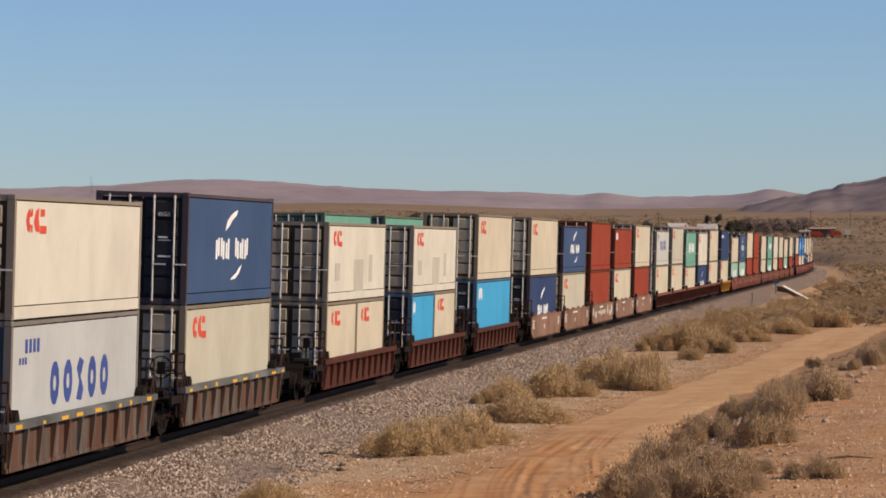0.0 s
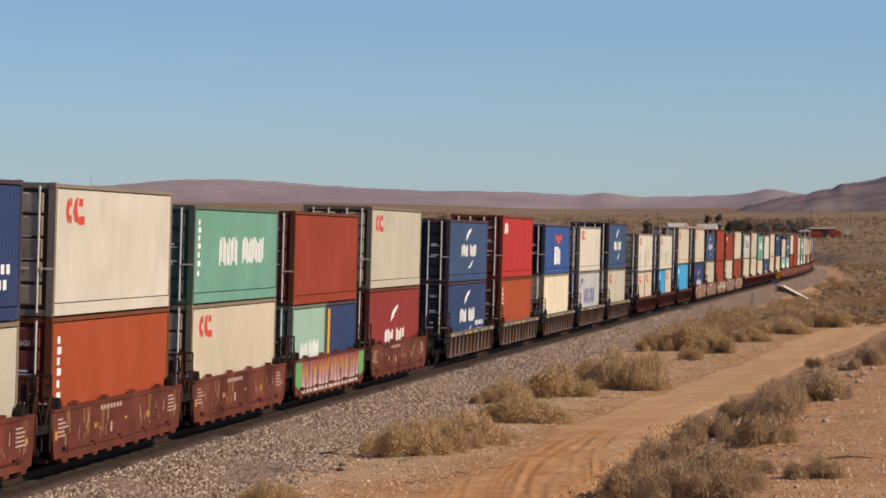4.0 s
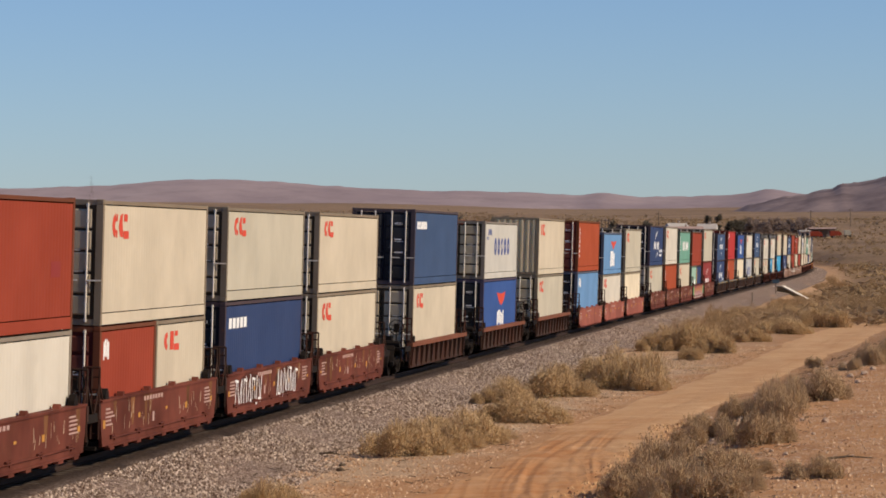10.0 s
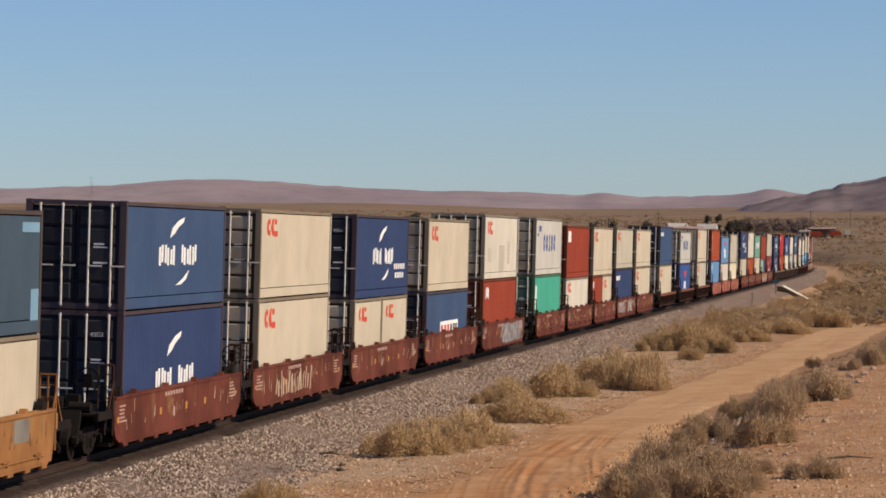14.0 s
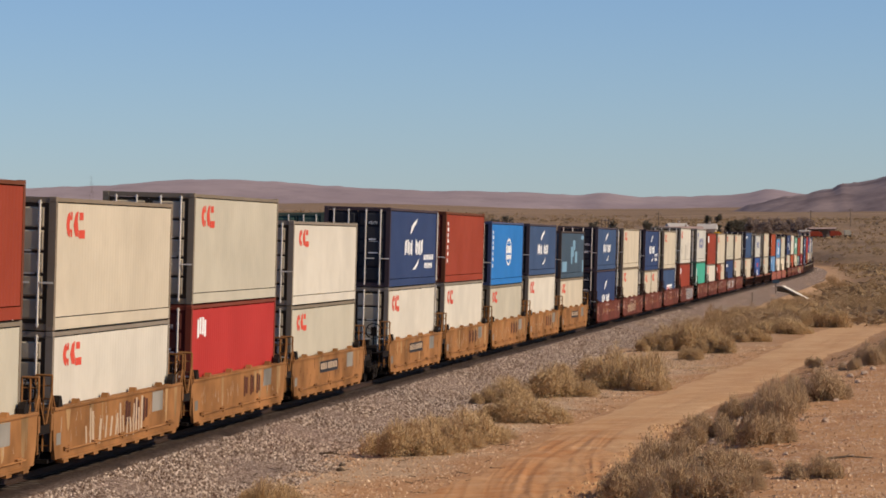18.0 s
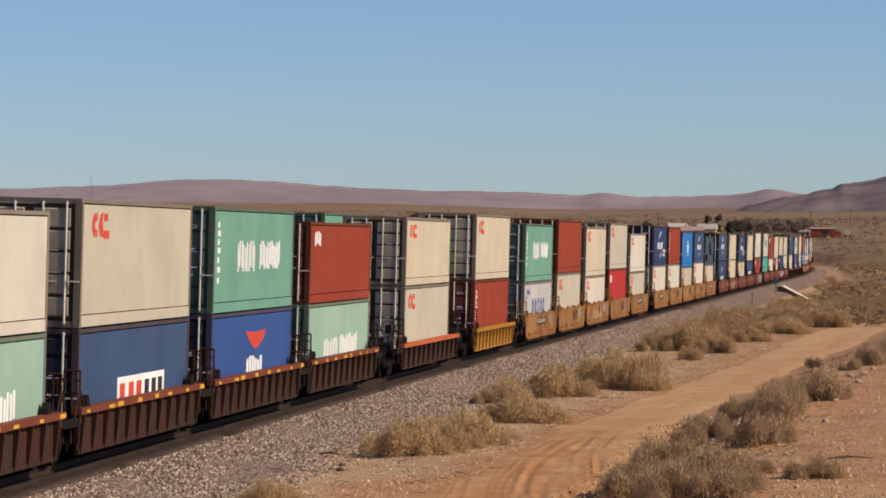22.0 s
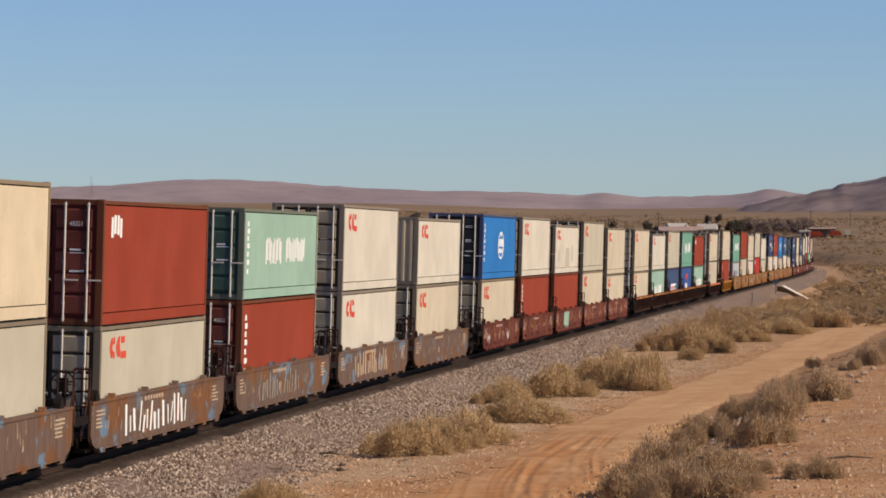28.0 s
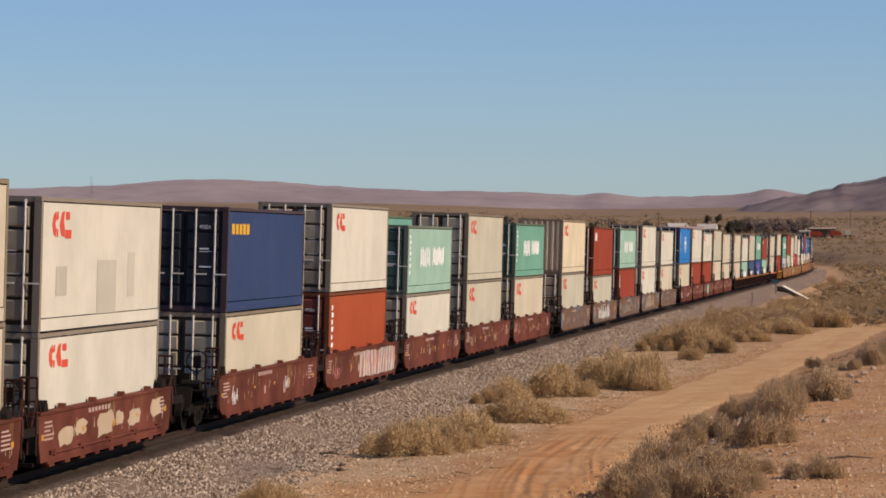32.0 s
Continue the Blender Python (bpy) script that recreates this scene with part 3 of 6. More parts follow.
def build_siding_bed():
    ss = np.arange(-300, 800, 10.0)
    prof = np.array([(-3.0, -1.0), (-1.6, -0.26), (0, -0.22), (1.6, -0.26), (3.0, -1.0)])
    verts = []
    for s in ss:
        m = rail_pose(s, -5.5, 0, 0)
        verts += [tuple(m @ Vector((p, 0, q))) for p, q in prof]
    tagged(sheet("siding_ballast", verts, grid_faces(len(ss), len(prof)), GRAVEL), "grey stone ballast bed of the second track", "ballast", kind="structure")


GROUND = ground_material()
build_ground()
build_road()
build_ballast()
build_siding_bed()
build_rails()


# ------------------------------------------------------------------ hills
def ridge(name, label, mat, a0, a1, r0, depth, base, bumps, seed, rough, fade=(-99, -98)):
    """A range of hills: crest height over azimuth from broad swells, gullied flanks."""
    az = np.linspace(a0, a1, 420)
    fr = np.linspace(0, 1, 46)
    F, A = np.meshgrid(fr, az, indexing="ij")
    crest = np.full_like(A, base)
    for c, w, h in bumps:
        crest = crest + h * np.exp(-np.abs((A - c) / w) ** 1.7)
    crest = crest * np.clip((A - fade[0]) / (fade[1] - fade[0]), 0, 1.0 if fade[0] < -50 else 1.15)
    crest = np.minimum(crest, (A - a0) * 22.0)
    rr = r0 + depth * F
    x, y = np.sin(np.radians(A)) * rr, np.cos(np.radians(A)) * rr
    up = ramp(F, 0, 0.85) ** 1.2 * np.where(F > 0.85, 1 - (F - 0.85) * 1.2, 1)
    wrinkle = value_noise(x + seed, y, 150) * 0.6 + value_noise(x + seed, y, 60) * 0.3 + value_noise(x + seed, y, 26) * 0.2
    tip = value_noise(A * 100, A * 0 + seed, 26) * 0.6 + value_noise(A * 100, A * 0 + seed, 9) * 0.3
    z = crest * up + rough * wrinkle * up * (1.2 - up) * 3.4 + rough * 0.5 * tip * ramp(F, 0.55, 0.85)
    z = z - 6
    ob = sheet(name, np.stack([x, y, z], -1).reshape(-1, 3).tolist(), grid_faces(len(fr), len(az)), mat)
    return tagged(ob, label, "hill", kind="structure")


ridge("hill_far", "low mauve-brown desert hills, tinted with haze, on the horizon", HILL, -30, 30, 3600, 1050, 74, ((-3.6, 3.2, 26), (-8.2, 3.0, 12), (0.9, 1.5, 5.5), (2.75, 0.3, 4.5), (5.6, 0.5, 9.5)), 11, 7.0)
ridge("mountain_far", "dark rocky mountain shoulder on the horizon", PEAK, 2.65, 30, 2900, 1050, 89.5, ((6.83, 0.10, 2.0), (6.4, 0.2, 1.5), (8.0, 0.5, 9.0)), 77, 17.0, (0.27, 7.79))


# ------------------------------------------------------------------ shrubs and stones
def bush_mesh(seed, blades, lobes=9):
    """Dry desert shrub: low uneven lobes of short dense twigs that grow into one another."""
    rng = np.random.RandomState(seed)
    foot = np.stack([rng.uniform(-0.80, 0.80, lobes), rng.uniform(-0.55, 0.55, lobes), np.zeros(lobes)], -1)
    wide = rng.uniform(0.20, 0.42, lobes)
    foot[:, 2] = rng.uniform(0.0, 0.24, lobes) * (1 - 0.6 * np.abs(foot[:, 0]))
    tall = wide * rng.uniform(0.65, 1.05, lobes)
    share = wide ** 2
    pick = rng.choice(lobes, blades, p=share / share.sum())
    way = rng.normal(size=(blades, 3))
    way[:, 2] = np.where(rng.rand(blades) < 0.7, np.abs(way[:, 2]), way[:, 2] * 0.6)
    way /= np.linalg.norm(way, axis=1)[:, None]
    az, lean = np.arctan2(way[:, 1], way[:, 0]), np.arccos(way[:, 2])
    # tufts: the outline swells and sinks from one bundle of twigs to the next
    tuft = value_noise(az * 1.6 + pick * 7.7 + seed + 40, lean * 2.2 + 9, 0.5) + 0.6 * value_noise(az * 1.6 + pick * 3.1 + 40, lean * 2.2 + seed, 0.2)
    reach = np.clip((1.02 - np.abs(rng.normal(size=blades)) * 0.26) * (0.9 + 0.45 * tuft), 0.1, 1.25)
    p = foot[pick] + way * reach[:, None] * np.stack([wide[pick], wide[pick], tall[pick]], -1)
    p[:, 2] = np.where(p[:, 2] > 0.0, p[:, 2], rng.uniform(0.0, 0.10, blades))
    out = way * 0.6 + np.array([0, 0, 0.2]) + rng.normal(size=(blades, 3)) * 0.6
    out /= np.linalg.norm(out, axis=1)[:, None]
    ln = rng.uniform(0.04, 0.12, blades) * np.where(rng.rand(blades) < 0.06, 1.8, 1.0)
    side = np.cross(out, way + rng.normal(size=(blades, 3)) * 0.5)
    side /= np.linalg.norm(side, axis=1)[:, None]
    w = rng.uniform(0.0045, 0.009, blades)[:, None]
    v = np.stack([p - side * w, p + side * w, p + out * ln[:, None]], 1).reshape(-1, 3)
    lo, hi = np.percentile(v, 1.5, axis=0), np.percentile(v, 98.5, axis=0)
    v = (v - [(lo[0] + hi[0]) / 2, (lo[1] + hi[1]) / 2, 0]) * [1.65 / (hi[0] - lo[0]), 1.4 / (hi[1] - lo[1]), 0.78 / hi[2]]
    me = bpy.data.meshes.new("shrub_foliage")
    me.from_pydata(v.tolist(), [], np.arange(blades * 3).reshape(-1, 3).tolist())
    me.materials.append(None)
    return me


def stems(bm):
    rng = random.Random(3)
    rod(bm, (0, 0, -0.06), (0, 0, 0.0), 0.42, 10, 0.36)
    for k in range(26):
        x, y = rng.uniform(-0.3, 0.3), rng.uniform(-0.25, 0.25)
        a, r, up = rng.uniform(0, 6.28), rng.uniform(0.12, 0.45), rng.uniform(0.12, 0.5)
        mid = (x + math.cos(a) * r * 0.4, y + math.sin(a) * r * 0.4, up * 0.55)
        rod(bm, (x, y, -0.05), mid, 0.012, 4, 0.008)
        rod(bm, mid, (x + math.cos(a + 0.4) * r, y + math.sin(a + 0.4) * r, up), 0.008, 4, 0.003)


FOLIAGE = [bush_mesh(40 + k, 11500, 14 + k) for k in range(6)]
SMALL = [bush_mesh(60 + k, 2600, 7 + k) for k in range(4)]
STEMS = shared("stems", stems)


def shrub(x, y, wide, tall, mat, k, label, meshes=FOLIAGE):
    th = bpy.data.objects.new("desert_shrub", None)
    scene.collection.objects.link(th)
    th.location = (x, y, float(relief(x, y)) - 0.03)
    th.rotation_euler = (0, 0, (k % 2) * 3.14 + 0.35 * math.sin(k * 2.4))
    th.scale = (wide / 1.65, wide / 1.65, tall / 0.78)
    piece("foliage", meshes[k % len(meshes)], mat, th)
    piece("woody_base", STEMS, STEM, th)
    return tagged(th, label, "shrub", "desert shrubs")


FOOT = ((-1.18, 89.9, 1.75, 0.84), (-0.45, 92.6, 1.7, 0.88), (0.42, 96.4, 1.8, 0.95), (0.62, 94.6, 0.85, 0.50), (2.42, 107.5, 2.15, 0.84),
        (2.19, 120.3, 1.6, 0.80), (3.72, 124.4, 2.5, 1.05), (1.99, 99.3, 0.6, 0.36), (5.66, 136.7, 2.2, 1.0), (7.39, 133.9, 2.5, 1.5),
        (7.97, 132.5, 1.35, 0.8), (11.85, 177.6, 2.2, 1.2), (13.25, 177.9, 2.3, 1.4), (14.28, 174.4, 1.6, 1.0), (17.88, 196.1, 1.8, 0.85),
        (12.15, 164.3, 1.05, 0.6), (23.49, 266.3, 3.0, 1.0), (25.93, 259.3, 3.0, 1.6), (27.4, 262.0, 2.6, 1.3), (26.44, 233.6, 2.9, 1.3),
        (21.4, 211.5, 2.5, 0.95), (37.0, 328.9, 3.0, 1.3), (-3.83, 73.2, 1.25, 0.55))
CREST = ((18.01, 141.5, 1.1, 0.9), (16.4, 134.2, 0.8, 0.48), (17.01, 153.4, 0.7, 0.5), (11.85, 106.9, 1.6, 0.98), (10.31, 102.1, 1.3, 1.0),
         (8.99, 102.0, 0.95, 0.62), (9.05, 92.7, 1.2, 0.98), (7.9, 85.2, 1.45, 0.80), (7.46, 93.4, 1.35, 0.68), (6.67, 90.7, 0.95, 0.67),
         (5.48, 82.0, 1.4, 0.80), (6.01, 72.9, 1.5, 0.68), (4.62, 76.1, 1.45, 0.76), (3.96, 71.8, 1.3, 0.74), (4.86, 65.4, 1.6, 0.9),
         (7.9, 71.5, 1.1, 0.46), (6.17, 68.7, 0.75, 0.4), (19.28, 145.1, 1.3, 0.95))
k = 0
for row, mat, words in ((FOOT, BUSH, "straw-coloured dry shrub at the ballast's foot"), (CREST, BUSH2, "olive-brown twiggy shrub on the gravelly bank")):
    for x, y, w, h in row:
        shrub(x, y, w * 1.12, h * 0.97, mat, k, words, SMALL if w < 0.7 else FOLIAGE)
        k += 1
        if w > 1.25:
            # a lower one grows into its side
            shrub(x + (0.46 if k % 2 else -0.42) * w, y + (0.8 if k % 2 else -0.3), w * 0.68, h * 0.60, mat, k + 2, words)


def scatter_shrubs():
    """Shrubs of the open plain, beyond the road."""
    rng = random.Random(21)
    made = 0
    while made < 290:
        y = 150 * (560 / 150) ** rng.random()
        x = y * math.tan(radians(rng.uniform(1.5, 8.3)))
        s, d = lateral(np.array(x), np.array(y))
        off = float(d) - float(road_mid(np.array(y)))
        if float(d) < 4.5 or abs(off) < 4.2 or (y < 190 and off < 0) or (y < 240 and off > 0):
            continue
        if float(value_noise(x, y, 22.0)) + rng.uniform(-0.4, 0.4) < -0.12:
            continue
        w = rng.uniform(0.7, 2.4)
        shrub(x, y, w, w * rng.uniform(0.4, 0.62), OLIVE if rng.random() < 0.7 else BUSH2, made, "dry brown desert shrub on the open plain", SMALL)
        made += 1


def far_scrub():
    rng = np.random.RandomState(5)
    verts, faces = [], []
    n = 0
    while n < 6400:
        r = 240 * (2600 / 240) ** rng.rand()
        a = math.radians(rng.uniform(-8.4, 8.4))
        x, y = r * math.sin(a), r * math.cos(a)
        s, d = lateral(np.array(x), np.array(y))
        if -14 < d < 6 or (r < 760 and d < 0):
            continue
        if value_noise(x, y, 60.0) + 0.5 * rng.rand() < 0.05:
            continue
        z = float(relief(x, y))
        w = rng.uniform(0.5, 1.5) * (1 + r / 1800)
        for _ in range(13):
            c = np.array([x, y, z]) + rng.normal(size=3) * np.array([0.4, 0.4, 0.12]) * w + np.array([0, 0, 0.25 * w])
            i = len(verts)
            o = rng.normal(size=(3, 3)) * 0.22 * w
            o[:, 2] = np.abs(o[:, 2]) * 0.8
            verts += [tuple(c + o[0]), tuple(c + o[1]), tuple(c + o[2])]
            faces.append((i, i + 1, i + 2))
        n += 1
    ob = sheet("far_scrub", verts, faces, SCRUB, smooth=False)
    tagged(ob, "sparse dry scrub dotted over the distant plain", "scrub", kind="stuff")


def chips(name, label, cat, mat, places, lo, hi, seed):
    """Loose stones: low irregular lumps lying on the ground."""
    rng = np.random.RandomState(seed)
    base = np.array([(1, 0, -0.3), (-1, 0, -0.3), (0, 1, -0.3), (0, -1, -0.3), (0.25, 0.1, 0.75), (-0.25, -0.1, 0.7)])
    tri = ((0, 2, 4), (2, 1, 5), (1, 3, 5), (3, 0, 4), (2, 5, 4), (3, 4, 5))
    n = len(places)
    size = lo + (hi - lo) * rng.rand(n, 1, 1) ** 2.5
    v = base[None] * (0.6 + 0.7 * rng.rand(n, 6, 1)) + rng.normal(size=(n, 6, 3)) * 0.18
    a = rng.rand(n) * 6.28
    c, s = np.cos(a)[:, None], np.sin(a)[:, None]
    v = np.stack([v[..., 0] * c - v[..., 1] * s, v[..., 0] * s + v[..., 1] * c, v[..., 2]], -1) * size
    v = v + places[:, None, :]
    f = (np.array(tri)[None] + (np.arange(n) * 6)[:, None, None]).reshape(-1, 3)
    tagged(sheet(name, v.reshape(-1, 3).tolist(), f.tolist(), mat, smooth=False), label, cat, kind="stuff")


def lay_stones():
    rng = np.random.RandomState(9)
    n = 105000
    s = -18 + 200 * rng.rand(n) ** 1.6
    d = 0.55 + 3.5 * rng.rand(n)
    fx, fy, th = np.interp(s, arc, face_x), np.interp(s, arc, face_y), np.interp(s, arc, turn)
    x, y = fx + np.cos(th) * d, fy - np.sin(th) * d
    z = np.interp(d, [0.3, 0.8, 1.2, 1.6, 2.0, 2.4, 2.8, 3.3, 3.9], [-0.20, -0.30, -0.45, -0.56, -0.66, -0.75, -0.82, -0.86, -0.86]) + 0.02
    chips("ballast_stones", "loose pale and grey crushed stones on the ballast slope", "stones", STONES, np.stack([x, y, z], -1), 0.016, 0.05, 1)
    n = 26000
    y = 62 + 120 * rng.rand(n) ** 1.6
    d = road_mid(y) + 4.2 + 9 * rng.rand(n) ** 1.3
    s0 = y - 80
    fx, fy, th = np.interp(s0, arc, face_x), np.interp(s0, arc, face_y), np.interp(s0, arc, turn)
    x, yy = fx + np.cos(th) * d, fy - np.sin(th) * d
    chips("bank_stones", "scattered pale stones on the reddish bank", "stones", PEBBLE, np.stack([x, yy, relief(x, yy) + 0.01], -1), 0.008, 0.048, 2)
    n = 22000
    y = 62 + 130 * rng.rand(n)
    d = 3.2 + (road_mid(y) + road_shift(y) - road_half(y) - 3.0) * rng.rand(n) ** 1.15
    s0 = y - 80
    fx, fy, th = np.interp(s0, arc, face_x), np.interp(s0, arc, face_y), np.interp(s0, arc, turn)
    x, yy = fx + np.cos(th) * d, fy - np.sin(th) * d
    chips("verge_stones", "small stones strewn over the sandy verge", "stones", PEBBLE, np.stack([x, yy, relief(x, yy) + 0.005], -1), 0.012, 0.05, 3)


def strew_litter():
    """Dead twigs that lie about the shrubs, and clods pushed up beside the ruts."""
    rng = np.random.RandomState(31)
    n = 2200
    y = 66 + 120 * rng.rand(n) ** 1.2
    verge = rng.rand(n) < 0.35
    edge = road_mid(y) + road_shift(y)
    d = np.where(verge, 2.6 + (edge - road_half(y) - 2.2) * rng.rand(n), edge + road_half(y) + 0.3 + 4.0 * rng.rand(n))
    th = np.interp(y - 80, arc, turn)
    x, yy = np.interp(y - 80, arc, face_x) + np.cos(th) * d, np.interp(y - 80, arc, face_y) - np.sin(th) * d
    z = np.where(d < 3.9, np.interp(d, [2.4, 2.8, 3.3, 3.9], [-0.70, -0.78, -0.83, -0.80]), relief(x, yy) + 0.015)
    a, ln, r = rng.rand(n) * 6.28, 0.05 + 0.4 * rng.rand(n) ** 3, 0.004 + 0.008 * rng.rand(n)
    c, q = np.cos(a), np.sin(a)
    ends = [(x, yy, z + r), (x + c * ln, yy + q * ln, z + r + 0.05 * rng.rand(n))]
    v = []
    for ex, ey, ez in ends:
        for i in range(3):
            t = 2.094 * i
            v.append(np.stack([ex - q * np.cos(t) * r, ey + c * np.cos(t) * r, ez + np.sin(t) * r], -1))
    v = np.stack(v, 1).reshape(-1, 3)
    f = []
    for k in range(n):
        b = 6 * k
        f += [(b + i, b + (i + 1) % 3, b + 3 + (i + 1) % 3, b + 3 + i) for i in range(3)]
    tagged(sheet("twig_litter", v.tolist(), f, STEM, smooth=False), "dark dead twigs strewn over the gravelly verge", "twigs", kind="stuff")
    n = 1500
    y = 66 + 42 * rng.rand(n)
    d = road_mid(y) + road_shift(y) + road_half(y) * (0.55 + 0.6 * rng.rand(n))
    th = np.interp(y - 80, arc, turn)
    x, yy = np.interp(y - 80, arc, face_x) + np.cos(th) * d, np.interp(y - 80, arc, face_y) - np.sin(th) * d
    chips("soil_clods", "crumbled orange clods along the edge of the ruts", "clods", ROAD, np.stack([x, yy, relief(x, yy) + 0.01], -1), 0.02, 0.10, 5)


def dry_grass():
    """Low straw-coloured grass in loose tufts between the shrubs and the road."""
    rng = np.random.RandomState(77)
    n = 9000
    y = 100 + 95 * rng.rand(n)
    d = road_mid(y) + road_shift(y) - road_half(y) + 0.2 - 4.2 * rng.rand(n) ** 1.3
    th = np.interp(y - 80, arc, turn)
    x, yy = np.interp(y - 80, arc, face_x) + np.cos(th) * d, np.interp(y - 80, arc, face_y) - np.sin(th) * d
    grown = (value_noise(x, yy, 3.2) + 0.5 * value_noise(x, yy, 0.8) > 0.12) & (d > 4.2)
    x, yy = x[grown], yy[grown]
    m = len(x)
    z = relief(x, yy)
    a, lean, tall = rng.rand(m) * 6.28, rng.normal(size=(m, 2)) * 0.05, rng.uniform(0.05, 0.17, m)
    w = rng.uniform(0.006, 0.014, m)
    v = np.stack([np.stack([x - np.cos(a) * w, yy - np.sin(a) * w, z], -1), np.stack([x + np.cos(a) * w, yy + np.sin(a) * w, z], -1),
                  np.stack([x + lean[:, 0], yy + lean[:, 1], z + tall], -1)], 1).reshape(-1, 3)
    tagged(sheet("dry_grass", v.tolist(), np.arange(m * 3).reshape(-1, 3).tolist(), BUSH, smooth=False), "sparse tufts of straw-coloured dry grass", "grass", kind="stuff")


scatter_shrubs()
far_scrub()
lay_stones()
strew_litter()
dry_grass()


def rock_mesh(seed):
    def make(bm):
        rng = random.Random(seed)
        bmesh.ops.create_icosphere(bm, subdivisions=2, radius=1.0)
        for v in bm.verts:
            n = noise.noise(v.co * 1.3 + Vector((seed * 3.1, 0, 0)))
            v.co *= 1.0 + 0.45 * n
            v.co.z *= 0.7
            for k in range(3):
                ax = Vector((math.sin(seed + k * 2.1), math.cos(seed * 1.7 + k), 0.4 * k - 0.3)).normalized()
                over = v.co.dot(ax) - 0.72
                if over > 0:
                    v.co -= ax * over
    return shared(("rock", seed), make)


ROCKP = paint("pale_pink_rock", (0.46, 0.33, 0.235), 0.95, 0.3, 0.3, (0.2, 0.12, 0.08), 0.3)


def lay_rocks():
    """Lumps of rock along the edge of the bank and by the ballast's foot."""
    rng = random.Random(14)
    for k in range(70):
        if k < 58 and k % 2:
            y = rng.uniform(86, 132)
            d = float(road_mid(np.array(y))) + rng.uniform(3.2, 5.0)
            size = rng.choice((0.05, 0.07, 0.09, 0.12, 0.17))
        elif k < 58:
            y = rng.choice((rng.uniform(70, 100), rng.uniform(108, 150)))
            d = float(road_mid(np.array(y))) + rng.uniform(3.9, 6.2)
            size = rng.choice((0.06, 0.08, 0.1, 0.13, 0.2))
        else:
            y, d, size = rng.uniform(74, 130), rng.uniform(3.0, 4.6), rng.uniform(0.06, 0.13)
        th = float(np.interp(y - 80, arc, turn))
        x = float(np.interp(y - 80, arc, face_x)) + math.cos(th) * d
        ob = piece("rock", rock_mesh(k % 5), ROCKP if k < 58 else STEM)
        ob.matrix_basis = pose(x, y, float(relief(x, y)) + size * 0.3, 0, 0, k * 47) @ Matrix.Diagonal((size * 1.2, size, size, 1))
        tagged(ob, "pale angular rock lying on the reddish bank" if k < 58 else "dark weathered lump lying by the ballast", "rock", "loose rocks")

    for k, (x, y, size) in enumerate(EDGE_ROCKS):
        ob = piece("rock", rock_mesh(k % 5), ROCKP)
        ob.matrix_basis = pose(x, y, float(relief(x, y)) + size * 0.35, 0, 0, k * 71) @ Matrix.Diagonal((size, size * 0.9, size * 0.85, 1))
        tagged(ob, "pale broken rock at the bank's crumbling edge", "rock", "loose rocks")


EDGE_ROCKS = ((13.91, 118.0, 0.26), (10.69, 93.6, 0.13), (8.26, 80.9, 0.08), (16.54, 131.4, 0.18), (15.65, 128.7, 0.15), (17.16, 133.6, 0.14), (9.9, 89.5, 0.08), (8.18, 83.5, 0.06), (12.46, 106.2, 0.11), (14.78, 119.4, 0.12), (10.12, 94.4, 0.08), (6.51, 71.5, 0.08), (6.06, 69.9, 0.06))
lay_rocks()


# ------------------------------------------------------------------ shipping containers
HC, ST = 2.896, 2.591
LONG, SHORT = 12.192, 6.058


def corrugated(bm, length, z0, z1, pitch, deep, x, flip=1, along="y"):
    """A trapezoid-corrugated sheet: runs along y (or x), stands from z0 to z1, outer face at x."""
    n = max(4, int(round(length / pitch)))
    p = length / n
    pts = []
    for i in range(n):
        t = -length / 2 + i * p
        pts += [(t, 0), (t + 0.26 * p, 0), (t + 0.5 * p, -deep), (t + 0.76 * p, -deep)]
    pts.append((length / 2, 0))
    put = (lambda t, d, z: (x + flip * d, t, z)) if along == "y" else (lambda t, d, z: (t, x + flip * d, z))
    lo = [bm.verts.new(put(t, d, z0)) for t, d in pts]
    hi = [bm.verts.new(put(t, d, z1)) for t, d in pts]
    for i in range(len(pts) - 1):
        bm.faces.new((lo[i], lo[i + 1], hi[i + 1], hi[i]))


def side_mesh(length, h):
    return shared(("side_panel", length, h), lambda bm: corrugated(bm, length - 0.3, 0.30, h - 0.135, 0.278, 0.0045, 0.0))


def frame_mesh(length, h):
    def make(bm):
        a, w = length / 2, HALF
        for sx in (-1, 1):
            x0, x1 = sorted((sx * w, sx * (w - 0.09)))
            box(bm, x0, x1, -a + 0.16, a - 0.16, h - 0.105, h - 0.02)
            for v in box(bm, x0, x1, -a + 0.16, a - 0.16, 0.02, 0.275):
                for face in v.link_faces:
                    face.material_index = 1
            for sy in (-1, 1):
                y0, y1 = sorted((sy * a, sy * (a - 0.16)))
                px0, px1 = sorted((sx * w, sx * (w - 0.16)))
                box(bm, px0, px1, y0, y1, 0.118, h - 0.118)
        for sy in (-1, 1):
            y0, y1 = sorted((sy * (a - 0.01), sy * (a - 0.12)))
            box(bm, -w + 0.16, w - 0.16, y0, y1, h - 0.13, h - 0.01)
            box(bm, -w + 0.16, w - 0.16, y0, y1, 0.01, 0.15)
    me = shared(("frame", length, h), make)
    if len(me.materials) == 1:
        me.materials.append(None)
    return me


def casting_mesh():
    def make(bm):
        box(bm, -0.081, 0.081, -0.089, 0.089, 0, 0.118)
        bmesh.ops.bevel(bm, geom=bm.edges[:], offset=0.012, segments=1, affect="EDGES")
    return shared("corner_casting", make)


